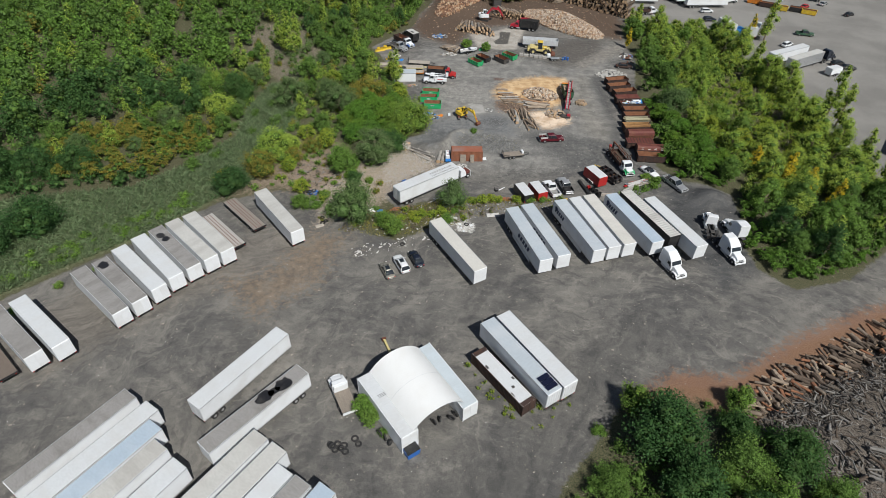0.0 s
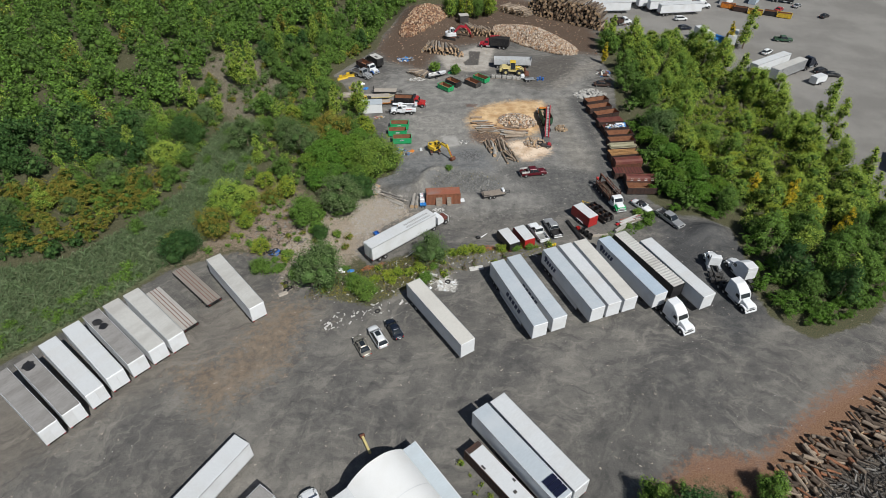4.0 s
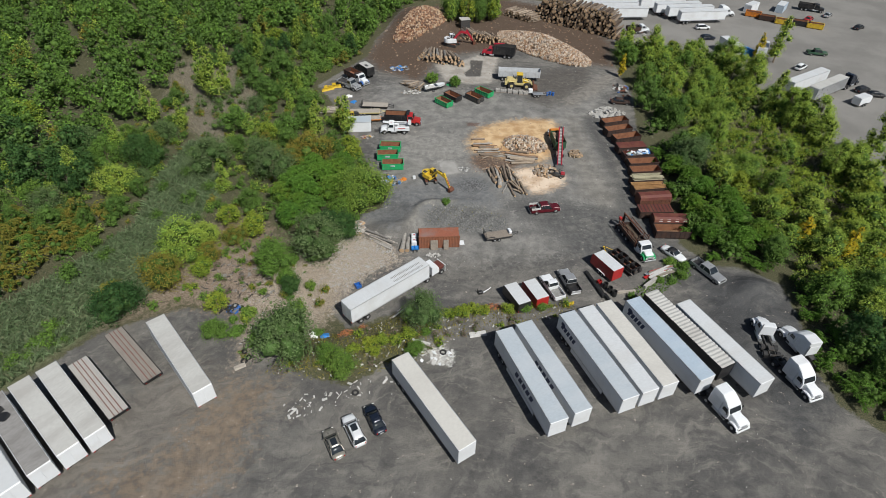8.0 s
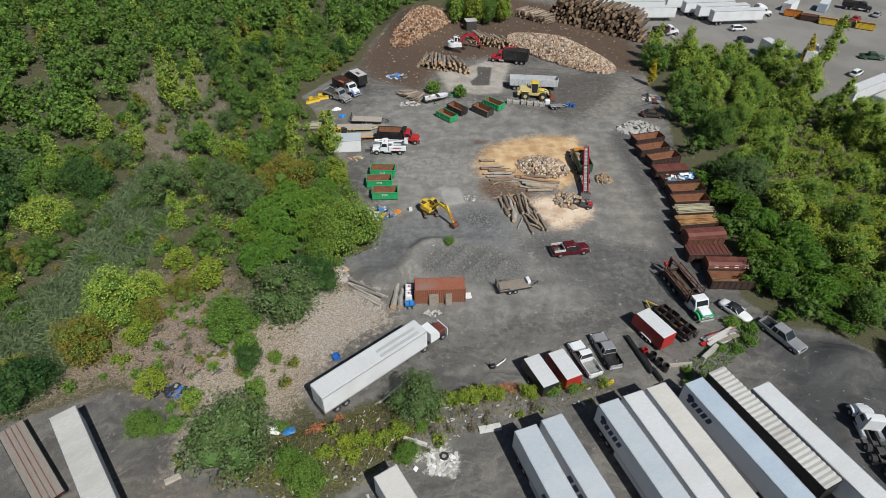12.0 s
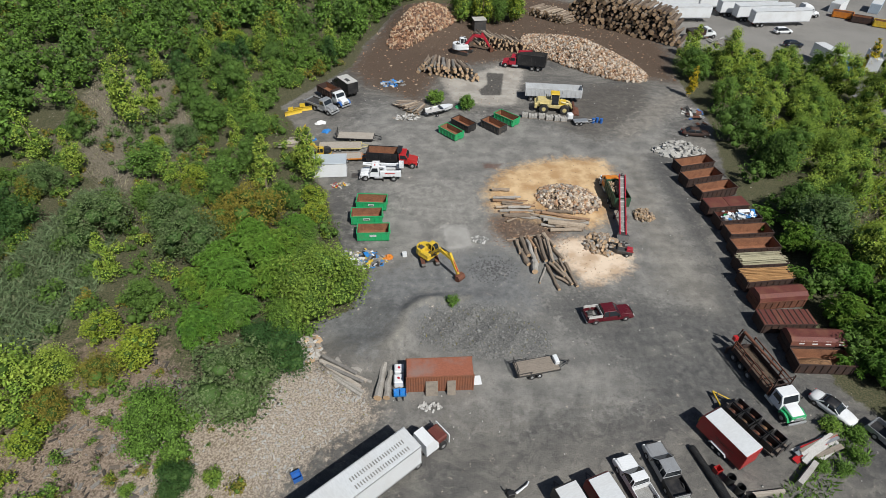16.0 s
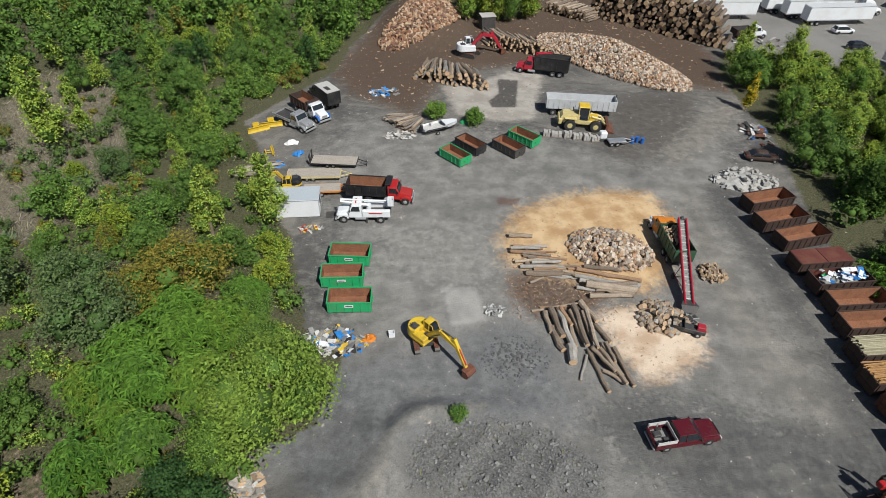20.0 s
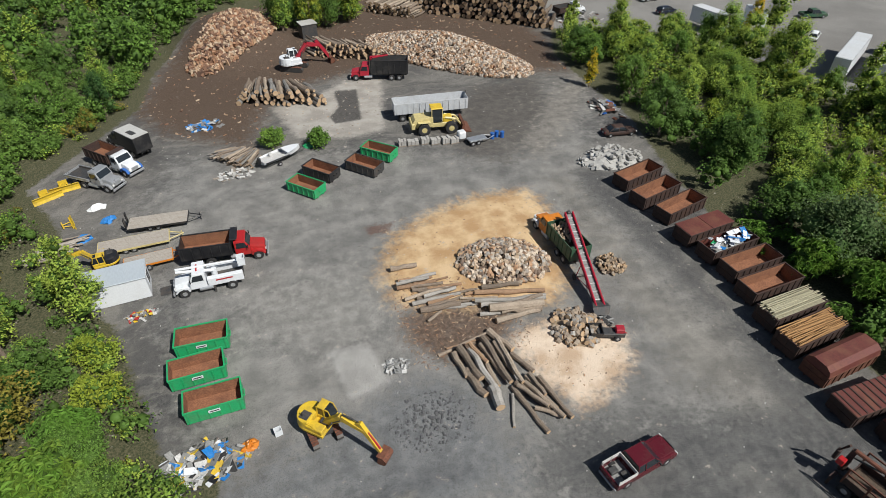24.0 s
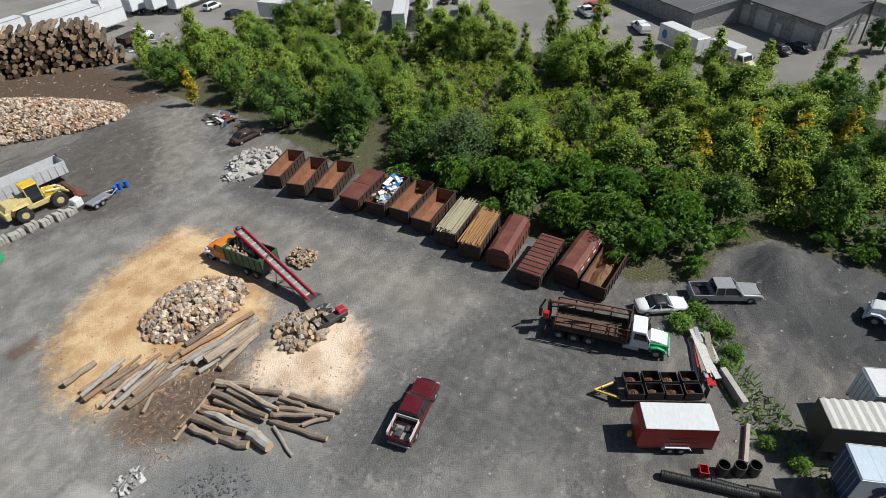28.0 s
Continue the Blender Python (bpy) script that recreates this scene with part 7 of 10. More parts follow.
def utility_trailer(label, deck, L=6.0, W=2.2, frame_mat=STEEL, ramp=False, z=0.75):
    t = thing("utility_trailer", label, "trailer")
    d = part("deck", G().box(0, 0, z, L, W, 0.06), deck, t)
    k = int(W / 0.22)
    for i in range(k):
        part("deck_plank", G().box(0, -W / 2 + (i + 0.5) * W / k, z + 0.045, L - 0.06, W / k - 0.025, 0.04), deck, d)
    part("frame", G().box(0, W / 2, z - 0.05, L, 0.08, 0.2).box(0, -W / 2, z - 0.05, L, 0.08, 0.2).box(L / 2, 0, z - 0.05, 0.08, W, 0.2).box(-L / 2, 0, z - 0.05, 0.08, W, 0.2), frame_mat, t)
    part("tongue", G().cyl((L / 2, 0.7, z - 0.1), (L / 2 + 1.5, 0, z - 0.15), 0.06, None, 6).cyl((L / 2, -0.7, z - 0.1), (L / 2 + 1.5, 0, z - 0.15), 0.06, None, 6).cyl((L / 2 + 1.3, 0, 0.02), (L / 2 + 1.3, 0, z + 0.2), 0.05, None, 6), frame_mat, t)
    for s in (-1, 1):
        for xx in (-0.9, -0.05):
            wheel(t, xx, s * (W / 2 + 0.02 if W < 2.1 else 0.85), 0.36, 0.22)
        if ramp:
            part("loading_ramp", G().box(-L / 2 - 0.15, s * 0.6, z + 0.55, 0.08, 0.5, 1.2), frame_mat, t)
    return t


ut = put(utility_trailer("tandem trailer with weathered planks, black gate and white box", PLANK, 4.9, 2.0), 15.5, 105.5, 12)
part("tool_box", G().box(2.3, 0.2, 1.05, 0.5, 1.1, 0.5, 0.04), WHITE, ut, "white tool box")
part("ramp_gate", G().box(-2.5, 0.95, 1.3, 0.06, 0.06, 1.1).box(-2.5, -0.95, 1.3, 0.06, 0.06, 1.1).box(-2.5, 0, 1.8, 0.06, 1.9, 0.06).box(-2.5, 0.45, 1.3, 0.05, 0.05, 1.1).box(-2.5, -0.45, 1.3, 0.05, 0.05, 1.1).box(-2.5, 0, 1.3, 0.05, 1.9, 0.05), BLACK, ut, "black steel ramp gate")
for s_ in (-1, 1):
    part("side_rail", G().box(-1.7, s_ * 0.98, 1.12, 1.6, 0.06, 0.06).box(-2.4, s_ * 0.98, 0.95, 0.06, 0.06, 0.36).box(-1.0, s_ * 0.98, 0.95, 0.06, 0.06, 0.36), BLACK, ut)
put(utility_trailer("black equipment trailer with a pale plank deck and ramps", PLANK_PALE, 6.4, 2.3, BLACK, True), -9.2, 157.3, -4)
put(utility_trailer("long yellow-framed trailer with pale worn planks", PLANK_PALE, 7.2, 2.2, PALE_YELLOW), -11.6, 153.9, 2)
put(utility_trailer("orange-framed low trailer beside a mini excavator", PLANK_PALE, 4.8, 1.9, ORANGE), -10.0, 150.3, 4)


def rolloff(label, outside, inside, L=6.4, W=2.4, H=1.75, lid="", load=None, group="rusty roll-off containers", dark_rim=None):
    """An open roll-off container; its door end points to -x."""
    t = thing("rolloff_container", label, "dumpster", group)
    z0 = 0.22
    part("shell", G().tub(-L / 2, L / 2, -W / 2, W / 2, z0, H, 0.06), outside, t)
    part("floor_lining", G().box(0, 0, z0 + 0.075, L - 0.14, W - 0.14, 0.03), inside, t)
    for s in (-1, 1):
        part("inner_side", G().box(0, s * (W / 2 - 0.072), (z0 + H) / 2 + 0.03, L - 0.14, 0.016, H - z0 - 0.1), inside, t)
        part("inner_end", G().box(s * (L / 2 - 0.072), 0, (z0 + H) / 2 + 0.03, 0.016, W - 0.17, H - z0 - 0.1), inside, t)
        part("top_rim", G().box(0, s * W / 2, H + 0.02, L + 0.1, 0.12, 0.12), dark_rim or outside, t)
        part("end_rim", G().box(s * L / 2, 0, H + 0.02, 0.12, W - 0.12, 0.12), dark_rim or outside, t)
        part("skid", G().box(0, s * 0.55, 0.12, L, 0.12, 0.2), outside, t)
    ribs(t, "side_rib", -L / 2 + 0.25, L / 2 - 0.25, 0.85, W / 2, z0 + 0.05, H - 0.05, outside)
    part("door_frame", G().box(-L / 2 - 0.03, 0, (z0 + H) / 2, 0.05, 0.12, H - z0 - 0.1).box(-L / 2 - 0.03, 0, z0 + 0.7, 0.05, W - 0.2, 0.1).box(-L / 2 - 0.03, 0.9, (z0 + H) / 2, 0.06, 0.1, H - z0), outside, t)
    part("hook_bar", G().cyl((L / 2 + 0.15, -0.3, 0.9), (L / 2 + 0.15, 0.3, 0.9), 0.04, None, 6).box(L / 2 + 0.08, 0.3, 0.9, 0.15, 0.08, 0.15).box(L / 2 + 0.08, -0.3, 0.9, 0.15, 0.08, 0.15), outside, t)
    if lid == "flat":
        for s in (-1, 1):
            part("lid", G().box(s * L / 4, 0, H + 0.11, L / 2 - 0.05, W + 0.04, 0.05, 0.02), inside, t)
    elif lid == "ribbed":
        ld = part("lid", G().box(0, 0, H + 0.11, L, W + 0.04, 0.05, 0.02), inside, t)
        for k in range(9):
            part("lid_rib", G().box(-L / 2 + 0.35 + k * (L - 0.7) / 8, 0, H + 0.16, 0.12, W, 0.07), outside, ld)
    elif lid == "dome":
        ld = part("domed_lid", G().prism([(-W / 2 - 0.02, H + 0.08), (-W / 2 + 0.12, H + 0.6), (-W / 4, H + 0.92), (W / 4, H + 0.92), (W / 2 - 0.12, H + 0.6), (W / 2 + 0.02, H + 0.08)], -L / 2, L / 2), inside, t)
        ld.matrix_basis = pose(0, 0, 0, 0, 0, 90)
    if load:
        load(t, L, W, H)
    return t


def chips_load(t, L, W, H):
    heap(t, "rusty_scrap_load", LOAD_DIRT, 0, 0, L / 2 - 0.3, W / 2 - 0.15, 0.35, 0.8, 9)


def junk_load(t, L, W, H):
    r = random.Random(12)
    for k in range(34):
        m = Euler((r.uniform(-0.5, 0.5), r.uniform(-0.5, 0.5), r.uniform(0, 3))).to_matrix()
        part("scrap_sheet" if k % 3 else "scrap_board", G().box(r.uniform(-L / 2 + 0.7, L / 2 - 0.7), r.uniform(-0.75, 0.75), H - 0.1 + r.uniform(-0.1, 0.45), r.uniform(0.4, 1.6), r.uniform(0.1, 0.6), 0.05, 0, m), GREEN if k == 4 else (WHITE if k % 4 else TARP_BLUE), t)
    heap(t, "rubbish", GREY_JUNK, 0, 0, L / 2 - 0.2, W / 2 - 0.12, 0.4, H - 0.4, 3)


def poles_load(mat, seed, thin):
    def fill(t, L, W, H):
        r = random.Random(seed)
        k = 30 if thin else 17
        for i in range(k):
            y = -W / 2 + 0.15 + (W - 0.3) * i / (k - 1)
            z, q = H + 0.08 + r.uniform(-0.12, 0.22), (0.045 if thin else 0.07) * r.uniform(0.8, 1.3)
            a = r.uniform(-0.22, 0.22) if thin else r.uniform(-0.05, 0.05)
            part("pole", G().cyl((-L / 2 + r.uniform(-0.2, 0.4), y - a, z), (L / 2 + r.uniform(-0.5, 0.3), y + a, z + r.uniform(-0.1, 0.1)), q, q * 0.7, 7), mat, t)
        part("load_core", G().box(0, 0, H / 2 + 0.45, L - 0.2, W - 0.2, H - 0.95), mat, t)
    return fill


POLE_GREY = surface("grey_green_poles", (0.40, 0.37, 0.25), 0.85, 0, 0.3, (0.25, 0.22, 0.15), 0.4, 1.0, rand=0.4)
POLE_ORANGE = surface("orange_brown_poles", (0.45, 0.25, 0.10), 0.85, 0, 0.3, (0.25, 0.13, 0.06), 0.4, 1.0, rand=0.5)
for x, y, a, out, ins, lid, load, H, lab in (
        (45.2, 146.7, 14, RUST_DARK, RUST_IN, "", None, 1.7, "open dark roll-off container with a rusty inside"), (44.9, 142.6, 14, RUST_DARK, RUST_IN, "", None, 1.8, "open dark roll-off container with a rusty inside"),
        (45.9, 139.1, 14, RUST_DARK, RUST_IN, "", None, 1.7, "open dark roll-off container with a rusty inside"), (45.5, 135.0, 6, RUST_DARK, RUST_RED, "flat", None, 1.8, "roll-off container closed by flat rust-red lids"),
        (46.0, 131.7, 6, RUST_DARK, RUST_RED, "", junk_load, 1.8, "roll-off container heaped with white scrap"), (46.2, 128.6, 4, RUST_DARK, RUST_IN, "", None, 1.8, "open rusty roll-off container, empty"),
        (45.7, 125.4, 4, RUST_DARK, RUST_IN, "", None, 1.8, "open rusty roll-off container, empty"), (44.9, 121.9, 4, RUST_DARK, RUST_IN, "", poles_load(POLE_GREY, 3, False), 1.9, "roll-off container filled with grey wooden poles"),
        (44.2, 118.7, 6, RUST_DARK, RUST_IN, "", poles_load(POLE_ORANGE, 4, True), 1.9, "roll-off container filled with thin orange-brown poles"), (44.3, 115.5, 5, RUST, RUST_RED, "dome", None, 1.5, "rusty container with a rounded dark red lid"),
        (43.3, 111.8, 0, RUST_DARK, RUST_RED, "ribbed", None, 1.6, "container with a ribbed maroon lid"), (44.9, 108.6, -3, RUST_DARK, RUST_RED, "dome", None, 1.6, "container with a rounded maroon lid and pale hatches"),
        (44.5, 105.8, -3, RUST_DARK, RUST_IN, "", chips_load, 1.7, "open container with rusty scrap inside")):
    c, s = math.cos(radians(a)), math.sin(radians(a))
    rc = put(rolloff(lab, out, ins, 6.4, 2.4, H, lid, load), x + 3.2 * c, y + 3.2 * s, a)
    if "pale hatches" in lab:
        for k in range(4):
            part("pale_hatch", G().add([(-2.3 + k * 1.5, -1.19, H + 0.28), (-1.7 + k * 1.5, -1.19, H + 0.28), (-1.7 + k * 1.5, -1.02, H + 0.66), (-2.3 + k * 1.5, -1.02, H + 0.66)], [(0, 1, 2, 3)]), PALE_JUNK, rc)
GREEN_BIN = "green roll-off container with a rusty inside and white label"
for x, y, a in ((-4.2, 129.4, 1), (-5.4, 133.2, 2), (-4.9, 136.7, -3)):
    gb = put(rolloff(GREEN_BIN, GREEN, RUST_IN, 4.5, 2.3, 1.55, group="green roll-off containers"), x, y, a)
    part("label_plate", G().box(0, -1.23, 1.15, 0.9, 0.02, 0.32), WHITE, gb, "white label plate")
    part("label_bar", G().box(0, -1.245, 1.15, 0.7, 0.012, 0.10), BLACK, gb)
put(rolloff("small green roll-off container with a rusty inside", GREEN, RUST_IN, 4.4, 2.2, 1.35, group="small bins"), 7.9, 158.8, -48)
put(rolloff("small black roll-off container with a rusty inside", BLACK, RUST_IN, 4.4, 2.2, 1.4, group="small bins"), 10.3, 161.8, -48)
put(rolloff("small grey-black roll-off container with a rusty inside", STEEL, RUST_IN, 4.6, 2.3, 1.4, group="small bins"), 15.9, 161.3, -48)
put(rolloff("green roll-off container beside the loader", GREEN, RUST_IN, 4.6, 2.2, 1.4, group="small bins"), 18.6, 164.2, -45)


# ---- machines ----
def bar(g, p0, p1, w, h0, h1):
    """A box-section arm in the x-z plane, tapering from h0 to h1."""
    a, b = Vector(p0), Vector(p1)
    d = (b - a).normalized()
    up = Vector((-d.z, 0, d.x))
    vs = [a + up * h0 / 2 + Vector((0, s * w / 2, 0)) for s in (-1, 1)] + [a - up * h0 / 2 + Vector((0, s * w / 2, 0)) for s in (1, -1)]
    vs += [b + up * h1 / 2 + Vector((0, s * w / 2, 0)) for s in (-1, 1)] + [b - up * h1 / 2 + Vector((0, s * w / 2, 0)) for s in (1, -1)]
    return g.add(vs, [(3, 2, 1, 0), (4, 5, 6, 7)] + [(i, (i + 1) % 4, 4 + (i + 1) % 4, 4 + i) for i in range(4)])


def excavator(label, paint, reach, house_turn=0.0, scale=1.0, arm=None, cab_side=1, counter=None):
    """A tracked excavator: tracks along x, house turned by house_turn, boom along the house's +x to a bucket at reach."""
    t = thing("excavator", label, "excavator")
    for s in (-1, 1):
        tr = part("track", G().prism([(-1.75, 0.25), (-1.55, 0.02), (1.55, 0.02), (1.75, 0.25), (1.75, 0.5), (1.5, 0.72), (-1.5, 0.72), (-1.75, 0.5)], *sorted((s * 0.75, s * 1.28))), STEEL, t, "steel crawler track")
        for k in range(12):
            part("track_pad", G().box(-1.5 + k * 0.27, s * 1.015, 0.745, 0.2, 0.55, 0.05), RUST, tr)
    part("undercarriage", G().box(0, 0, 0.55, 1.8, 1.6, 0.4).cyl((0, 0, 0.7), (0, 0, 1.0), 0.65, None, 16), STEEL, t)
    h = new("house")
    h.parent = t
    h.matrix_basis = pose(0, 0, 0, 0, 0, house_turn)
    tail = [(1.0, -1.2), (1.0, 1.2), (-0.9, 1.2)] + [(-0.9 - 1.15 * math.sin(math.pi * i / 8), 1.2 * math.cos(math.pi * i / 8)) for i in range(1, 8)] + [(-0.9, -1.2)]
    k = len(tail)
    soften(part("deck", G().add([(x, y, 1.0) for x, y in tail] + [(x, y, 1.3) for x, y in tail], [tuple(range(k)), tuple(range(k, 2 * k))[::-1]] + [(i, k + i, k + (i + 1) % k, (i + 1) % k) for i in range(k)]), paint, h), 0.03, 1)
    rear = [(-0.45, 1.12)] + [q for q in tail if q[0] <= -0.9] + [(-0.45, -1.12)]
    k = len(rear)
    soften(part("engine_cover", G().add([(x, y, 1.3) for x, y in rear] + [(x * 0.97, y * 0.95, 2.02) for x, y in rear], [tuple(range(k)), tuple(range(k, 2 * k))[::-1]] + [(i, k + i, k + (i + 1) % k, (i + 1) % k) for i in range(k)]), counter or paint, h), 0.09, 2)
    part("hood_panel", G().box(-1.05, -cab_side * 0.45, 2.05, 0.8, 0.8, 0.05, 0.02), STEEL, h)
    part("cabin", G().prism([(-0.4, 1.3), (-0.4, 2.68), (0.72, 2.68), (1.0, 1.95), (1.0, 1.3)], *sorted((cab_side * 0.27, cab_side * 1.13)), 0.03, 2.4), GLASS, h)
    part("cabin_roof", G().box(0.0, cab_side * 0.7, 2.72, 0.75, 0.92, 0.08, 0.03).box(0.18, cab_side * 0.27, 2.7, 1.2, 0.07, 0.09).box(0.18, cab_side * 1.13, 2.7, 1.2, 0.07, 0.09), paint, h)
    for x, y in ((-0.4, 0.26), (-0.4, 1.14), (0.3, 0.26), (0.3, 1.14)):
        part("cabin_post", G().box(x, cab_side * y, 2.0, 0.09, 0.06, 1.4), paint, h)
    part("front_post", G().cyl((1.0, cab_side * 0.27, 1.9), (0.72, cab_side * 0.3, 2.68), 0.04, None, 6).cyl((1.0, cab_side * 1.13, 1.9), (0.72, cab_side * 1.1, 2.68), 0.04, None, 6), paint, h)
    part("cabin_base", G().box(0.32, cab_side * 0.7, 1.5, 1.46, 0.94, 0.42, 0.03), paint, h)
    part("side_box", G().box(0.15, -cab_side * 0.78, 1.55, 1.6, 0.76, 0.55, 0.06), paint, h)
    part("boom_foot", G().box(0.55, 0, 1.4, 0.9, 0.5, 0.5, 0.05), STEEL, h)
    part("exhaust", G().cyl((-1.2, -cab_side * 0.6, 2.05), (-1.2, -cab_side * 0.6, 2.5), 0.06, None, 8), STEEL, h)
    part("hand_rail", G().cyl((0.2, -cab_side * 1.12, 1.8), (0.2, -cab_side * 1.12, 2.3), 0.02, None, 5).cyl((0.2, -cab_side * 1.12, 2.3), (-0.6, -cab_side * 1.12, 2.3), 0.02, None, 5), paint, h)
    bm = arm or paint
    b0, b1, b2, b3 = (0.55, 0, 1.55), (reach * 0.40, 0, 3.35), (reach * 0.74, 0, 2.9), (reach * 0.98, 0, 0.75)
    part("boom", bar(bar(G(), b0, b1, 0.42, 0.42, 0.62), b1, b2, 0.42, 0.62, 0.36), bm, h)
    part("stick", bar(G(), (b2[0] - 0.42, 0, b2[2] + 0.75), b3, 0.34, 0.5, 0.26), bm, h)
    for s in (-1, 1):
        part("boom_cylinder", G().cyl((0.95, s * 0.3, 1.35), (reach * 0.25, s * 0.29, 2.35), 0.09, None, 8).cyl((reach * 0.25, s * 0.29, 2.35), (reach * 0.40, s * 0.27, 3.2), 0.05, None, 6), STEEL, h)
    part("stick_cylinder", G().cyl((reach * 0.42, 0, 3.72), (reach * 0.58, 0, 3.72), 0.09, None, 8).cyl((reach * 0.58, 0, 3.72), (b2[0] - 0.4, 0, b2[2] + 0.8), 0.05, None, 6), STEEL, h)
    part("bucket_link", G().cyl((b2[0] + 0.35, 0, b2[2] - 0.1), (reach * 0.97, 0, 1.25), 0.08, None, 8), CRIMSON, h, "red hydraulic cylinder")
    part("bucket", G().prism([(reach - 0.25, 0.95), (reach + 0.35, 0.95), (reach + 0.62, 0.6), (reach + 0.55, 0.2), (reach + 0.2, 0.02), (reach - 0.2, 0.02), (reach - 0.2, 0.08), (reach + 0.15, 0.1), (reach + 0.46, 0.26), (reach + 0.52, 0.55), (reach + 0.3, 0.86), (reach - 0.25, 0.86)], -0.62, 0.62), RUST, h)
    for s in (-1, 1):
        part("bucket_side", G().prism([(reach - 0.2, 0.03), (reach + 0.2, 0.03), (reach + 0.54, 0.22), (reach + 0.6, 0.6), (reach + 0.34, 0.93), (reach - 0.1, 0.93)], s * 0.6 - 0.02, s * 0.6 + 0.02), RUST, h)
    t.scale = (scale,) * 3
    return t


put(excavator("yellow tracked excavator with its bucket on the ground", YELLOW, 5.9, -145, 0.95), 3.6, 124.4, 100)
put(excavator("white tracked excavator with a red boom by log stacks", WHITE, 5.6, 40, 1.2, CRIMSON), 12.0, 198.3, -30)
put(excavator("yellow mini excavator with a black cab on a trailer", YELLOW, 4.6, 180, 0.8, None, 1, BLACK), -14.4, 151.2, 6)


def wheel_loader(label):
    t = thing("wheel_loader", label, "loader")
    part("engine_hood", G().prism([(-3.2, 1.1), (-3.3, 1.7), (-3.0, 2.1), (-0.7, 2.2), (-0.7, 1.0)], -0.95, 0.95, 0.1, 1.8), PALE_YELLOW, t)
    part("counterweight", G().box(-3.3, 0, 1.2, 0.5, 2.3, 0.8, 0.08), PALE_YELLOW, t)
    part("cabin", G().prism([(-0.9, 1.5), (-0.85, 3.2), (0.45, 3.2), (0.6, 1.5)], -0.75, 0.75, 0.08, 2.6), GLASS, t)
    part("cabin_roof", G().box(-0.2, 0, 3.25, 1.5, 1.6, 0.14, 0.05), YELLOW, t)
    for s in (-1, 1):
        part("cabin_post", G().box(-0.85, s * 0.7, 2.4, 0.1, 0.1, 1.7).box(0.5, s * 0.7, 2.4, 0.1, 0.1, 1.7), PALE_YELLOW, t)
        part("rear_fender", G().box(-1.9, s * 1.1, 1.75, 1.6, 0.6, 0.08, 0.03), PALE_YELLOW, t)
        part("lift_arm", G().cyl((0.9, s * 0.5, 1.9), (2.3, s * 0.5, 1.6), 0.15, None, 6).cyl((2.3, s * 0.5, 1.6), (3.1, s * 0.5, 0.7), 0.14, None, 6), PALE_YELLOW, t)
        for xx in (-1.9, 1.6):
            wheel(t, xx, s * 1.12, 0.78, 0.58, PALE_YELLOW)
    part("frame", G().box(-0.3, 0, 1.0, 5.0, 1.3, 0.6, 0.05), PALE_YELLOW, t)
    part("front_frame", G().box(1.2, 0, 1.5, 1.2, 1.1, 0.9, 0.08), YELLOW, t)
    part("bucket", G().prism([(3.0, 1.2), (3.3, 1.3), (3.2, 0.5), (4.2, 0.12), (4.2, 0.05), (3.1, 0.05), (2.9, 0.5)], -1.45, 1.45), RUST, t)
    part("exhaust", G().cyl((-1.6, 0.3, 2.1), (-1.6, 0.3, 2.8), 0.07, None, 8), STEEL, t)
    return t


wl = put(wheel_loader("pale yellow wheel loader parked beside a grey dump trailer"), 28.6, 168.9, -8)
wl.scale = (1.14, 1.14, 1.14)


def dump_trailer(label):
    t = thing("dump_trailer", label, "trailer")
    L = 11.2
    b = part("dump_body", G().tub(-L / 2, L / 2, -1.22, 1.22, 1.2, 2.9, 0.07, 0.05), ALU_PALE, t)
    ribs(b, "side_rib", -L / 2 + 0.3, L / 2 - 0.3, 0.85, 1.24, 1.3, 2.8, ALU_PALE)
    part("floor_lining", G().box(0, 0, 1.3, L - 0.3, 2.2, 0.03), GREY_JUNK, b)
    part("front_ladder", G().box(L / 2 + 0.1, 0.7, 2.3, 0.08, 0.4, 2.0), STEEL, b)
    for s in (-1, 1):
        part("frame_beam", G().box(0, s * 0.45, 1.0, L, 0.14, 0.34), STEEL, t)
        part("landing_leg", G().cyl((L / 2 - 2.2, s * 0.7, 0.02), (L / 2 - 2.2, s * 0.7, 1.1), 0.07), STEEL, t)
        for xx in (-L / 2 + 1.2, -L / 2 + 2.5):
            wheel(t, xx, s * 0.95, 0.5, 0.5)
    part("axles", G().cyl((-L / 2 + 1.2, -0.9, 0.5), (-L / 2 + 1.2, 0.9, 0.5), 0.08).cyl((-L / 2 + 2.5, -0.9, 0.5), (-L / 2 + 2.5, 0.9, 0.5), 0.08), STEEL, t)
    return t


put(dump_trailer("long grey aluminium dump trailer"), 29.0, 173.6, -6)


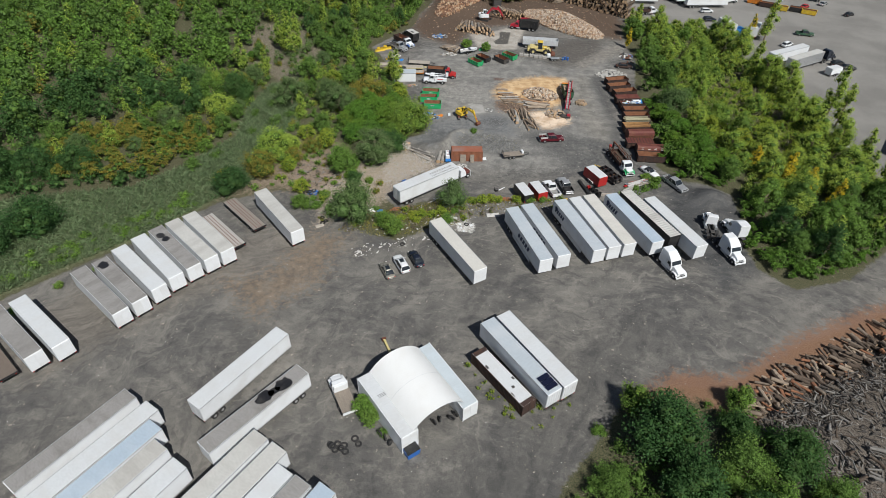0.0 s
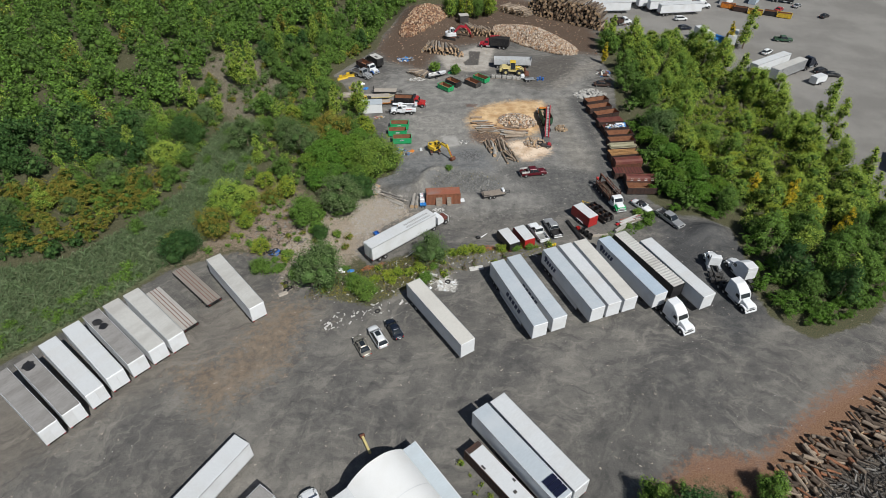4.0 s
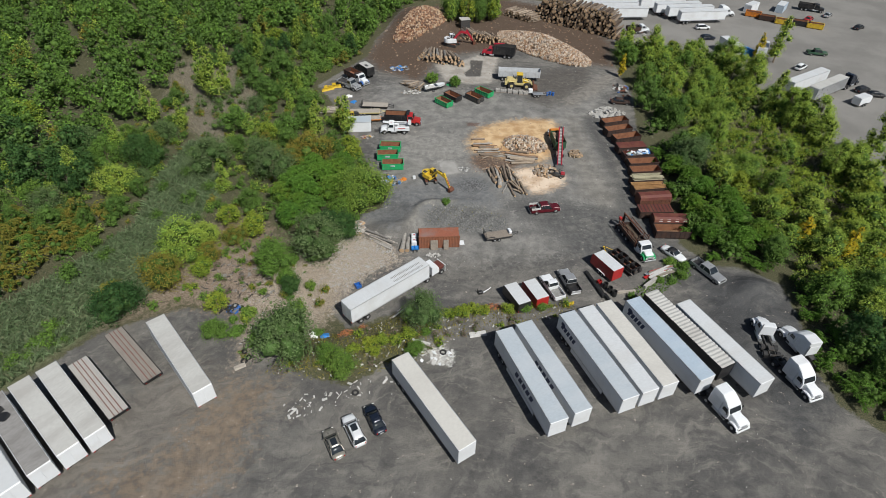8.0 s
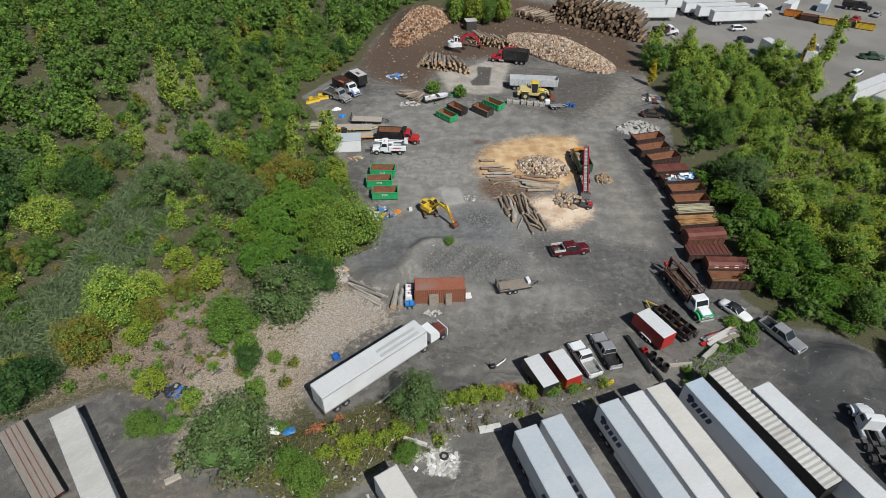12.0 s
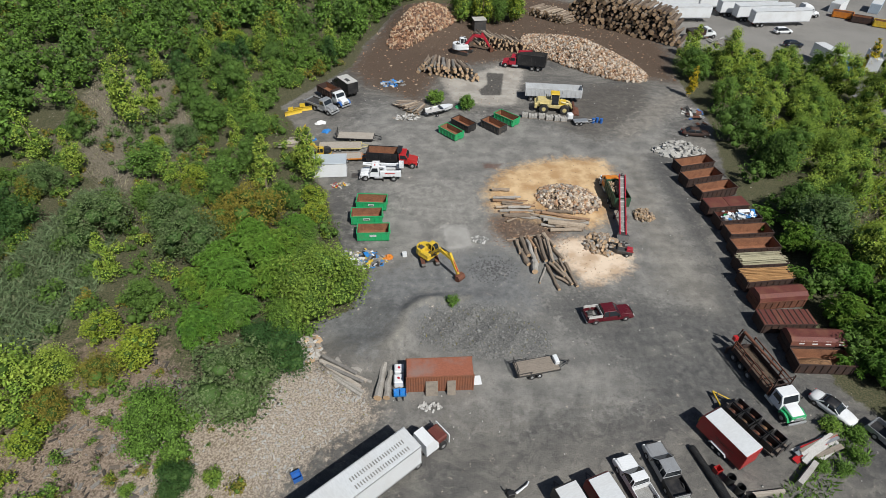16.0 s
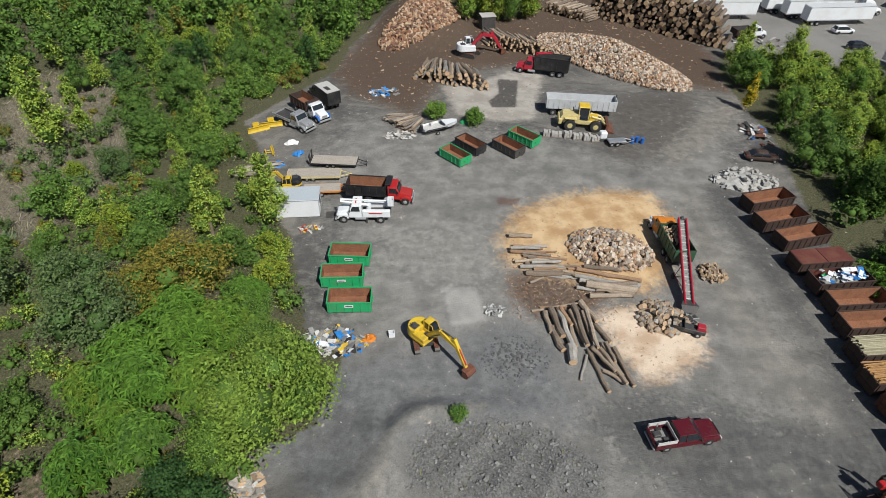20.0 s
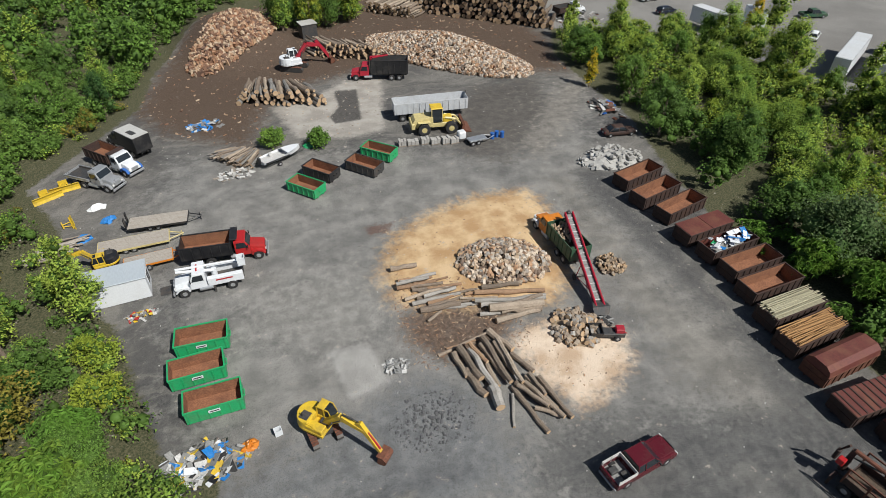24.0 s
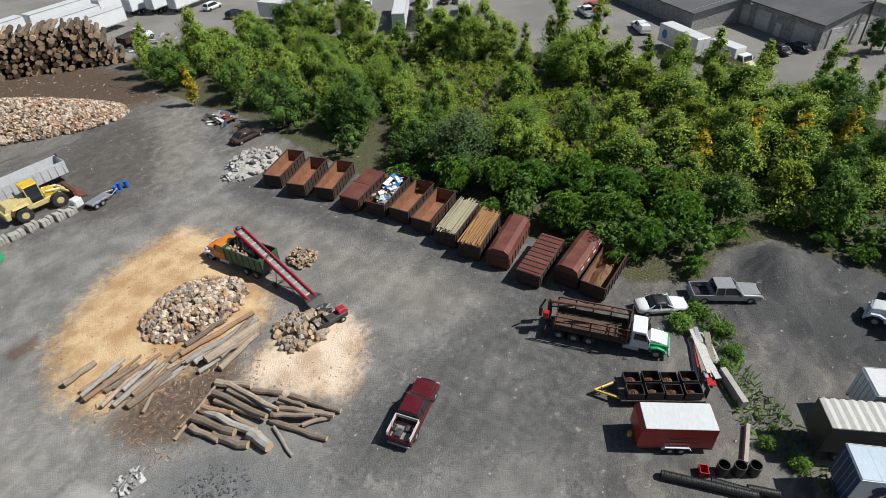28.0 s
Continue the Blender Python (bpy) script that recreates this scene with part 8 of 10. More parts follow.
def container(label, side, roof, L=6.1, W=2.44, H=2.6):
    t = thing("shipping_container", label, "container")
    b = part("body", G().box(0, 0, H / 2, L, W, H, 0.03), side, t)
    k = int(L / 0.28)
    for s in (-1, 1):
        g, n = G(), k * 4
        for i in range(n + 1):
            x, q = -L / 2 + 0.1 + (L - 0.2) * i / n, s * (W / 2 + (0.045 if i % 4 in (1, 2) else 0.008))
            g.v += [(x, q, 0.16), (x, q, H - 0.14)]
        g.f = [(2 * i, 2 * i + 2, 2 * i + 3, 2 * i + 1) for i in range(n)]
        part("corrugated_side", g, side, b)
        part("top_rail", G().box(0, s * (W / 2 + 0.02), H - 0.06, L, 0.08, 0.14), side, t)
        for xx in (-L / 2, L / 2):
            part("corner_post", G().box(xx, s * (W / 2), H / 2, 0.14, 0.14, H + 0.02), side, t)
    part("roof", G().box(0, 0, H + 0.01, L - 0.1, W - 0.1, 0.04), roof, t)
    part("door", G().box(-L / 2 - 0.02, 0.6, H / 2, 0.05, W / 2 - 0.1, H - 0.3), side, t)
    part("door", G().box(-L / 2 - 0.02, -0.6, H / 2, 0.05, W / 2 - 0.1, H - 0.3), side, t)
    return t


rc = put(container("orange-rust container with two boards leaning on it", RUST_SIDE, RUST_ROOF, 7.1), 4.65, 104.05, 2)
for x, w in ((-0.9, 1.3), (1.2, 0.9)):
    part("leaning_board", G().box(x, -1.55, 0.95, w, 0.06, 1.9, 0, Euler((-0.28, 0, 0)).to_matrix()), PLANK, rc)
co = put(container("long rusty container with white patched roof and weeds", RUST_DARK, ROOF_WHITE, 11.6, 2.44, 2.2), 9.3, 40.7, 127)
for k, (x, y, w, d) in enumerate(((-5.4, 0, 0.7, 2.3), (5.35, 0.0, 0.8, 2.3), (2.5, 0.95, 0.7, 0.3), (-1.2, -0.9, 0.5, 0.3), (-3.4, 1.0, 0.8, 0.2), (-2.4, 0.1, 0.45, 0.45))):
    part("rust_patch", G().box(x, y, 2.237, w, d, 0.015), RUST_DARK if d > 1 else STEEL, co)
for x, y, a, rf in ((11.7, 43.3, 124.5, ROOF_STEEL), (14.2, 44.8, 124, ROOF_WHITE)):
    tr = put(box_trailer("white storage trailer with " + ("solar panels on its roof" if rf == ROOF_STEEL else "a pale roof among weeds"), rf, length=15.9), x, y, a)
    if rf == ROOF_STEEL:
        for i in range(3):
            part("solar_panel", G().box(-7.0 + i * 0.85, -0.1, 4.3, 0.78, 1.9, 0.05), SOLAR, tr, "dark solar panel")
        part("panel_rack", G().box(-6.2, -0.9, 4.2, 2.6, 0.05, 0.12).box(-6.2, 0.8, 4.2, 2.6, 0.05, 0.12), ALU, tr)


def hoop_tent(x, y, ang):
    """A fabric hoop shelter spanning two storage boxes."""
    t = thing("hoop_shelter", "white fabric hoop shelter spanning two storage boxes", "shelter")
    L, half, z0, rise = 11.6, 4.2, 3.55, 2.15
    n = 18
    prof = [(half * math.cos(math.pi * i / n), z0 + rise * (1 - abs(math.cos(math.pi * i / n)) ** 2.3)) for i in range(n + 1)]
    g = G()
    m = 14
    for k in range(m + 1):
        xx = -L / 2 + L * k / m
        sag = 0.02 if k % 2 else 0.0
        for py, pz in prof:
            g.v.append((xx, py * (1 - sag * 0.3), pz - sag))
    for k in range(m):
        for i in range(n):
            a = k * (n + 1) + i
            g.f.append((a, a + n + 1, a + n + 2, a + 1))
    part("fabric_cover", g, TARP_WHITE, t, smooth=True)
    for xx in (-L / 2 + 0.03, -L / 4, 0, L / 4, L / 2 - 0.03):
        gg = G()
        for (y0, q0), (y1, q1) in zip(prof, prof[1:]):
            gg.cyl((xx, y0 * 0.99, q0 - 0.05), (xx, y1 * 0.99, q1 - 0.05), 0.04, None, 6, False)
        part("hoop", gg, ALU, t)
    gg = G()
    gg.add([(L / 2 - 0.1, py * 0.98, pz - 0.04) for py, pz in prof], [tuple(range(n + 1))])
    part("end_wall", gg, TARP_WHITE, t)
    put(t, x, y, ang)
    return t


ROOF_ICE = surface("ice_white_roof", (0.50, 0.56, 0.60), 0.5, 0, 0.07, (0.40, 0.42, 0.43), 0.4, 0.3, streak=4)
hoop_tent(-3.3, 37.2, 126)
lt = put(container("tall white storage box beside the fabric shelter", WHITE, ROOF_WHITE, 11.6, 2.5, 3.7), -7.1, 34.4, 127)
for k in range(3):
    part("roof_stain", G().box(1.2 + k * 0.22, -0.3, 3.735, 0.06, 1.5, 0.012), STEEL, lt)
put(container("bluish white storage box along the fabric shelter", WHITE, ROOF_ICE, 12.4, 2.4, 3.0), 0.9, 40.0, 125)


def flat_truck(label):
    t = thing("flat_truck", label, "truck")
    f = truck_base(t, WHITE, 6.6, rear_axles=1)
    b = part("flat_body", G().box(-1.6, 0, 1.25, 4.4, 2.3, 0.2, 0.03), STEEL, t)
    for k in range(9):
        part("bed_plank", G().box(-1.6, -1.0 + k * 0.25, 1.37, 4.3, 0.23, 0.04), PLANK, b)
    part("tailgate", G().box(-3.85, 0, 1.55, 0.08, 2.3, 0.5), WHITE, t)
    part("bulkhead", G().box(0.62, 0, 2.0, 0.08, 2.3, 1.4), WHITE, t)
    return t


put(flat_truck("old white flatbed truck with a brown plank bed"), -13.9, 37.6, 118)


def lift_truck_stub():
    t = thing("boom_arm", "rusty yellow boom arm lying beside the shelter", "boom")
    part("arm", G().box(0, 0, 0.35, 3.0, 0.35, 0.4, 0.05), PALE_YELLOW, t)
    part("end_plate", G().box(1.4, 0, 0.4, 0.3, 0.7, 0.7, 0.05), RUST, t)
    return put(t, -8.4, 47.2, 115)


lift_truck_stub()


def tyre(x, y, z=0.0, r=0.5, flat=True, ang=0.0):
    t = tagged(new("loose_tyre"), "worn black truck tyre lying on the ground", "tyre", "loose tyres")
    n, q, vs, fs = 16, 8, [], []
    for i in range(n):
        a = 2 * math.pi * i / n
        for j in range(q):
            b = 2 * math.pi * j / q
            rr = r * 0.74 + 0.26 * r * math.cos(b)
            vs.append((rr * math.cos(a), rr * math.sin(a), 0.13 + 0.13 * math.sin(b)))
    for i in range(n):
        for j in range(q):
            fs.append((i * q + j, ((i + 1) % n) * q + j, ((i + 1) % n) * q + (j + 1) % q, i * q + (j + 1) % q))
    part("tyre", G().add(vs, fs), RUBBER, t)
    t.matrix_basis = pose(x, y, hz(x, y) + z, 0, 0, ang) if flat else pose(x, y, hz(x, y) + z + r, 90, 0, ang)
    return t


rr = random.Random(21)
for x, y, z, fl in ((-14.4, 30.0, 0, True), (-13.4, 30.1, 0, True), (-13.6, 29.2, 0, True), (-12.5, 29.9, 0, True), (-12.2, 29.0, 0, True), (-12.7, 29.3, 0.26, True), (-14.0, 29.6, 0.26, True), (-11.2, 31.0, 0, True), (-10.6, 30.2, 0, True),
                    (-7.9, 31.5, 0, False), (-7.2, 31.0, 0, False), (-6.4, 30.4, 0, False), (-7.9, 72.3, 0.02, True), (-24.2, 78.2, 0, True), (-23.7, 78.8, 0, True), (-24.6, 79.9, 0, True), (57.2, 157.4, 0.05, True),
                    (-28.5, 88.0, 0, True), (-29.3, 88.8, 0, True), (-28.0, 89.2, 0, True), (-28.8, 88.4, 0.26, True), (1.9, 34.3, 0, False), (2.4, 35.0, 0, False), (-0.6, 33.6, 0, False), (0.2, 34.2, 0, False), (4.4, 79.0, 0.02, True)):
    tyre(x, y, z, rr.uniform(0.46, 0.56), fl, rr.uniform(0, 180))
bt = thing("blue_bin", "blue skip with a black lid beside the shelter", "bin")
part("tub", G().tub(-0.9, 0.9, -0.7, 0.7, 0.05, 1.2, 0.05, 0.08), BLUE, bt)
part("lid", G().box(0, 0, 1.26, 1.9, 1.6, 0.06, 0.02), PLASTIC_BLACK, bt)
put(bt, -3.4, 29.2, 35)


# the big white trailer beside the berm, with its truck
bt = put(box_trailer("white box trailer with rows of dark slots on its roof", ROOF_WHITE, length=15.4), -4.0, 90.0, 39.5)
for k in range(22):
    for q in (-0.7, 0.15):
        part("roof_slot", G().box(6.6 - k * 0.27, q, 4.142, 0.12, 0.42, 0.014), GREY_JUNK, bt)
ct = thing("old_cab_truck", "white truck cab with a dark hood before the trailer", "truck")
part("cab", G().prism([(-0.8, 0.8), (-0.8, 2.5), (0.3, 2.5), (0.7, 1.7), (0.75, 0.8)], -1.05, 1.05, 0.08, 2.1), WHITE, ct)
part("windshield", G().add([(0.73, -0.9, 1.75), (0.73, 0.9, 1.75), (0.35, 0.86, 2.42), (0.35, -0.86, 2.42)], [(0, 1, 2, 3)]), GLASS, ct)
part("hood", G().box(1.35, 0, 1.25, 1.3, 1.7, 0.75, 0.12), RUST_RED, ct)
part("guard_frame", G().cyl((2.1, -1.0, 0.3), (2.1, -1.0, 1.6), 0.06).cyl((2.1, 1.0, 0.3), (2.1, 1.0, 1.6), 0.06).cyl((2.1, -1.0, 1.6), (2.1, 1.0, 1.6), 0.06), WHITE, ct)
part("chassis", G().box(-0.6, 0, 0.75, 4.4, 0.9, 0.3), STEEL, ct)
for s in (-1, 1):
    wheel(ct, 1.3, s * 0.95, 0.48, 0.28)
    wheel(ct, -1.9, s * 0.9, 0.48, 0.5)
put(ct, 3.2, 96.0, 39.5)
for k in range(7):
    b = tagged(new("timber_plank", mesh_of("timber_plank", G().box(0, 0, 0.06, 5.2 - k * 0.4, 0.2, 0.1, 0.01), (PLANK, PALE_JUNK, PLANK_DARK)[k % 3])), "long weathered plank lying under the trailer", "plank", "planks under the trailer")
    put(b, -1.6 + 0.12 * k, 87.6 + 0.24 * k, 39 + (k * 7) % 9, 0.02 + 0.02 * (k % 2))


# ---- logs and firewood ----
def log_parts(parent, x, y, z, ang, L, r, pitch=0.0, mat=BARK, ends=True, taper=0.8):
    """One log with pale sawn ends, as a part of its pile."""
    d = Vector((math.cos(ang) * math.cos(pitch), math.sin(ang) * math.cos(pitch), math.sin(pitch)))
    a, b = Vector((x, y, z)) - d * L / 2, Vector((x, y, z)) + d * L / 2
    o = d.orthogonal().normalized()
    q = random.Random(int(x * 977 + y * 331 + z * 101))
    g = G()
    n, rings = 8, 5
    for k in range(rings):
        u = k / (rings - 1)
        off = Matrix.Rotation(q.uniform(0, 6.28), 3, d) @ o * r * (q.uniform(0.0, 0.45) if 0 < k < rings - 1 else 0)
        c, rr = a.lerp(b, u) + off, r * (1 + (taper - 1) * u) * q.uniform(0.9, 1.12)
        g.cyl(c, c + d * 0.001, rr, None, n, False)
        del g.v[-n:]
        del g.f[-n:]
    g.f = [(k * n + i, k * n + (i + 1) % n, k * n + n + (i + 1) % n, k * n + n + i) for k in range(rings - 1) for i in range(n)] + [tuple(range(n))[::-1], tuple(range((rings - 1) * n, rings * n))]
    ob = part("log", g, mat, parent)
    if ends:
        ob.data.materials.append(ENDGRAIN)
        ob.data.polygons[(rings - 1) * n].material_index = ob.data.polygons[(rings - 1) * n + 1].material_index = 1
    return ob


def log_row(label, spots, mats, seed, category="log pile"):
    t = thing("log_pile", label, category)
    r = random.Random(seed)
    for x, y, z, a, L, q in spots:
        log_parts(t, x, y, hz(x, y) + z, a, L, q, r.uniform(-0.015, 0.015), r.choice(mats))
    return t


r = random.Random(5)
# trunks dropped in a loose fan on the open ground: place, lift, bearing, length, radius
fan = [(16.2, 126.7, 0.3, -86, 2.8, 0.3), (17.0, 126.4, 0.65, -81, 3.9, 0.36), (16.8, 124.5, 0.3, -77, 3.1, 0.42), (17.8, 125.4, 0.65, -84, 4.8, 0.33),
    (18.4, 125.3, 0.3, -88, 3.6, 0.26), (19.3, 126.0, 0.7, -86, 5.5, 0.3), (20.2, 126.2, 0.35, -85, 3.8, 0.3), (20.4, 125.5, 0.7, -89, 5.2, 0.26),
    (17.8, 122.4, 0.45, -95, 2.1, 0.5), (19.1, 126.2, 0.3, -82, 4.3, 0.3), (20.7, 128.2, 0.3, -68, 3.1, 0.33), (18.0, 127.0, 0.95, -74, 2.6, 0.24)]
fan_thin = [(20.0, 120.6, 0.25, -80, 5.0, 0.25), (20.8, 121.7, 0.3, -66, 3.7, 0.28), (21.4, 120.9, 0.6, -70, 4.5, 0.22), (22.5, 121.0, 0.3, -80, 4.6, 0.24),
    (21.6, 121.8, 0.35, -76, 4.0, 0.22), (18.7, 121.0, 0.16, -112, 3.2, 0.15), (21.5, 125.2, 0.25, -68, 2.7, 0.24), (20.6, 121.4, 0.8, -61, 3.1, 0.2),
    (21.3, 119.8, 0.3, -40, 2.3, 0.2), (17.4, 129.0, 0.14, 12, 5.4, 0.14), (17.3, 129.0, 0.14, 2, 3.2, 0.12), (21.5, 122.4, 0.7, -83, 2.5, 0.2)]
fan = [(x, y, z, radians(a), L, q) for x, y, z, a, L, q in fan + fan_thin]
log_row("loose jumbled pile of orange-brown and grey tree trunks on gravel", fan, [BARK_TAN, BARK_SILVER, BARK_PALE, BARK, BARK_TAN, BARK_RUSSET], 1)
# logs laid side by side across the sawdust
across = [(15.1, 140.6, 0.28, -6, 2.8, 0.29), (15.0, 138.6, 0.2, -11, 2.1, 0.18), (15.6, 137.6, 0.25, -4, 4.1, 0.22), (16.5, 136.2, 0.2, 5, 5.3, 0.2),
    (16.9, 135.2, 0.28, -1, 5.0, 0.22), (16.9, 134.0, 0.32, -6, 4.0, 0.34), (18.9, 133.7, 0.22, -11, 3.3, 0.2), (15.3, 138.0, 0.5, -2, 3.4, 0.2),
    (17.4, 135.6, 0.55, 2, 3.4, 0.2), (16.0, 133.1, 0.2, 28, 1.9, 0.16), (18.2, 136.5, 0.2, -7, 3.5, 0.17)]
across_stout = [(24.1, 133.6, 0.3, -16, 7.1, 0.26), (23.5, 134.7, 0.25, -12, 3.8, 0.26), (23.6, 132.4, 0.7, -16, 7.0, 0.26), (23.8, 131.4, 0.75, -10, 5.4, 0.46),
    (24.2, 131.1, 0.4, -13, 4.0, 0.42), (23.6, 130.5, 0.3, 0, 4.6, 0.28), (21.2, 131.6, 0.25, -14, 2.1, 0.22), (24.0, 132.5, 0.3, -7, 6.7, 0.28),
    (24.2, 134.9, 0.25, 5, 2.5, 0.2), (24.6, 131.6, 0.95, 4, 4.1, 0.24)]
across = [(x, y, z, radians(a), L, q) for x, y, z, a, L, q in across + across_stout]
for i in range(12):
    u = i / 11
    across.append((15.9 + 2.6 * u + r.uniform(-0.6, 0.6), 138.6 - 4.9 * u, 0.18, radians(-3 + r.uniform(-9, 9)), r.uniform(2.0, 4.4), r.uniform(0.12, 0.22)))
for i in range(4):
    across.append((20.6 + r.uniform(-0.8, 0.8), 135.2 - 0.6 * i, 0.16, radians(-9 + r.uniform(-9, 9)), r.uniform(2.2, 3.8), r.uniform(0.12, 0.2)))
log_row("logs laid side by side across the sawdust", across, [BARK_TAN, BARK_PALE, BARK_RUSSET, BARK, BARK_SILVER], 2)

g = G()
for i in range(520):
    x, y = r.uniform(12.5, 24), r.uniform(127, 138)
    a, L, q = r.uniform(0, 3.14), r.uniform(0.1, 0.42), r.uniform(0.015, 0.04)
    g.box(x, y, hz(x, y) + 0.03, L, q * 2, q, 0, Euler((0, r.uniform(-0.15, 0.15), a)).to_matrix())
tagged(new("bark_scraps", mesh_of("bark_scraps", g, WOOD_RED)), "strips of bark and splinters between the logs", "bark scraps", kind="stuff")

CHUNKS = []
for k in range(8):
    g = G()
    q = random.Random(k + 40)
    rad, ln = q.uniform(0.16, 0.27), q.uniform(0.36, 0.5)
    g.cyl((-ln / 2, 0, 0), (ln / 2, 0, 0), rad, rad * 0.95, 8, False)
    me = mesh_of("firewood_round", g, (BARK, BARK_PALE, BARK_GREY)[k % 3])
    me.materials.append(ENDGRAIN)
    bm = bmesh.new()
    bm.from_mesh(me)
    for e in [f for f in [bmesh.ops.holes_fill(bm, edges=[e for e in bm.edges if e.is_boundary])] for f in f["faces"]]:
        e.material_index = 1
    bm.to_mesh(me)
    bm.free()
    CHUNKS.append(me)
ROUNDS = []
for k, me in enumerate(CHUNKS):
    me = me.copy()
    me.transform(Matrix.Diagonal((0.95, 1.3, 1.3, 1)))
    me.materials[0] = (BARK_TAN, BARK_SILVER, BARK_PALE)[k % 3]
    ROUNDS.append(me)
SPLITS = []
for k in range(8):
    q = random.Random(k + 70)
    ln, w = q.uniform(0.38, 0.5), q.uniform(0.13, 0.22)
    me = mesh_of("split_log", G().prism([(-w, -w * 0.5), (w, -w * 0.5), (w * 0.3, w * 0.75), (-w * 0.4, w * 0.8)], -ln / 2, ln / 2), (SPLIT, ENDGRAIN, BARK_PALE, SPLIT)[k % 4])
    SPLITS.append(me)


def wood_heap(label, cx, cy, ax, ay, h, meshes, seed, ang=0.0, count=300, rest=0, flat=1.6, core=SPLIT, name="firewood_heap", lift=0.10, bits=None):
    """A heap of pieces: the first ones are parts, the rest one joined part."""
    r = random.Random(seed)
    t = thing(name, label, "wood heap")
    c, s = math.cos(radians(ang)), math.sin(radians(ang))
    base = hz(cx, cy)
    put(t, cx, cy, ang, base)

    def lay(x, y):
        return hz(cx + c * x - s * y, cy + s * x + c * y) - base

    # a core darker than its pieces puts the gaps' shade into colour
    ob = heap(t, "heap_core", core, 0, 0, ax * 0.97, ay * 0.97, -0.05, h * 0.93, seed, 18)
    for v in ob.data.vertices:
        v.co.z += lay(v.co.x, v.co.y)

    def spot():
        a, q = r.uniform(0, 6.283), math.sqrt(r.random())
        x, y = ax * q * math.cos(a), ay * q * math.sin(a)
        z = h * (1 - q ** 1.4) * r.uniform(0.92, 1.08) + lift + r.uniform(-0.05, 0.12) + lay(x, y)
        return pose(x, y, z, r.uniform(0, 360), r.uniform(-35, 35), r.uniform(0, 360))

    for i in range(count):
        me = r.choice(meshes)
        o = new(me.name.split(".")[0], me)
        o.parent = t
        o.matrix_basis = spot()
    if rest:
        V, F, k = [], [], 0
        for i in range(rest):
            me, m = r.choice(meshes), spot()
            V += [tuple(m @ v.co) for v in me.vertices]
            F += [tuple(j + k for j in p.vertices) for p in me.polygons]
            k = len(V)
        tagged(part("loose_wood", G().add(V, F), bits or core, t), kind="stuff")
    return t


wood_heap("heap of sawn log rounds and split firewood", 25.4, 138.2, 5.0, 3.7, 1.6, CHUNKS + ROUNDS + SPLITS, 3, -20, 230, 560, core=WOOD_SHADE_MULCH, bits=WOOD_MIX)
wood_heap("heap of fresh pale log rounds beside the wood processor", 28.2, 127.4, 2.6, 2.5, 0.9, ROUNDS, 4, 0, 115, 0, core=SPLIT)
wood_heap("small heap of split kindling", 36.2, 134.3, 1.8, 1.5, 0.7, SPLITS, 6, 30, 75, 0, core=WOOD_SHADE_MULCH)
BIG = surface("split_wood_far", (0.54, 0.43, 0.32), 0.85, 0, 0.4, (0.30, 0.22, 0.15), 0.6, 0.6, 0.05)
BIGSPLITS = []
for me in SPLITS:
    me = me.copy()
    me.transform(Matrix.Scale(1.3, 4))
    me.materials.clear()
    me.materials.append((BIG, SPLIT, BARK_PALE, RUST_IN)[len(BIGSPLITS) % 4])
    BIGSPLITS.append(me)
wood_heap("long bank of pale split firewood", 39.5, 196.0, 17.5, 6.8, 3.6, BIGSPLITS, 44, -49, 90, 4900, core=WOOD_SHADE_MULCH, name="firewood_bank", lift=0.15, bits=WOOD_MIX)
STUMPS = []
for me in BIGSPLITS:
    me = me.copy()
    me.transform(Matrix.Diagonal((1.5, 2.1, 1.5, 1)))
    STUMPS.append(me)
wood_heap("heap of reddish stump wood and split logs on the slope", 3.0, 211.5, 13.5, 5.0, 1.3, STUMPS, 8, 56, 60, 1180, core=WOOD_SHADE_MULCH, name="stump_heap", lift=0.2, bits=WOOD_RED)


def log_stack(label, x0, y0, x1, y1, ang, L, h, rad, seed, rows, mats, name="log_stack", fan=0.0):
    """Logs stacked between two ground points, lying along ang, in tiers."""
    t = thing(name, label, "log stack")
    r = random.Random(seed)
    run = math.hypot(x1 - x0, y1 - y0)
    for tier in range(rows):
        k = max(2, int((run - tier * rad * 2.2) / (rad * 1.95)))
        for i in range(k):
            u = (tier * rad * 1.1 + (i + 0.5) * (run - tier * rad * 2.2) / k) / run
            x, y = x0 + (x1 - x0) * u + r.uniform(-0.4, 0.4), y0 + (y1 - y0) * u + r.uniform(-0.4, 0.4)
            log_parts(t, x, y, hz(x, y) * 0.5 + rad + tier * rad * 1.7, radians(ang + fan * (u - 0.5) + r.uniform(-7, 7)), L * r.uniform(0.75, 1.12), rad * r.uniform(0.55, 1.15), r.uniform(-0.03, 0.03), r.choice(mats))
    return t


log_stack("stack of reddish logs with pale sawn ends", 2.0, 189.5, 13.8, 184.4, 92, 5.4, 1.5, 0.36, 2, 4, [BARK, BARK_PALE, BARK_GREY, BARK], fan=48)
log_stack("stack of pale logs behind the grapple truck", 15.5, 205.5, 27.0, 199.5, 112, 5.5, 1.5, 0.30, 3, 5, [BARK_PALE, BARK, BARK_DARK])
log_stack("long high stack of dark logs at the back of the yard", 42.0, 226.0, 67.0, 204.5, 52, 6.5, 5.0, 0.50, 4, 9, [BARK_DARK, BARK, BARK_DARK, BARK, BARK_PALE])
log_stack("stack of logs on the far bank", 33.0, 228.0, 42.0, 219.5, 40, 5.5, 2.0, 0.32, 5, 4, [BARK_PALE, BARK])
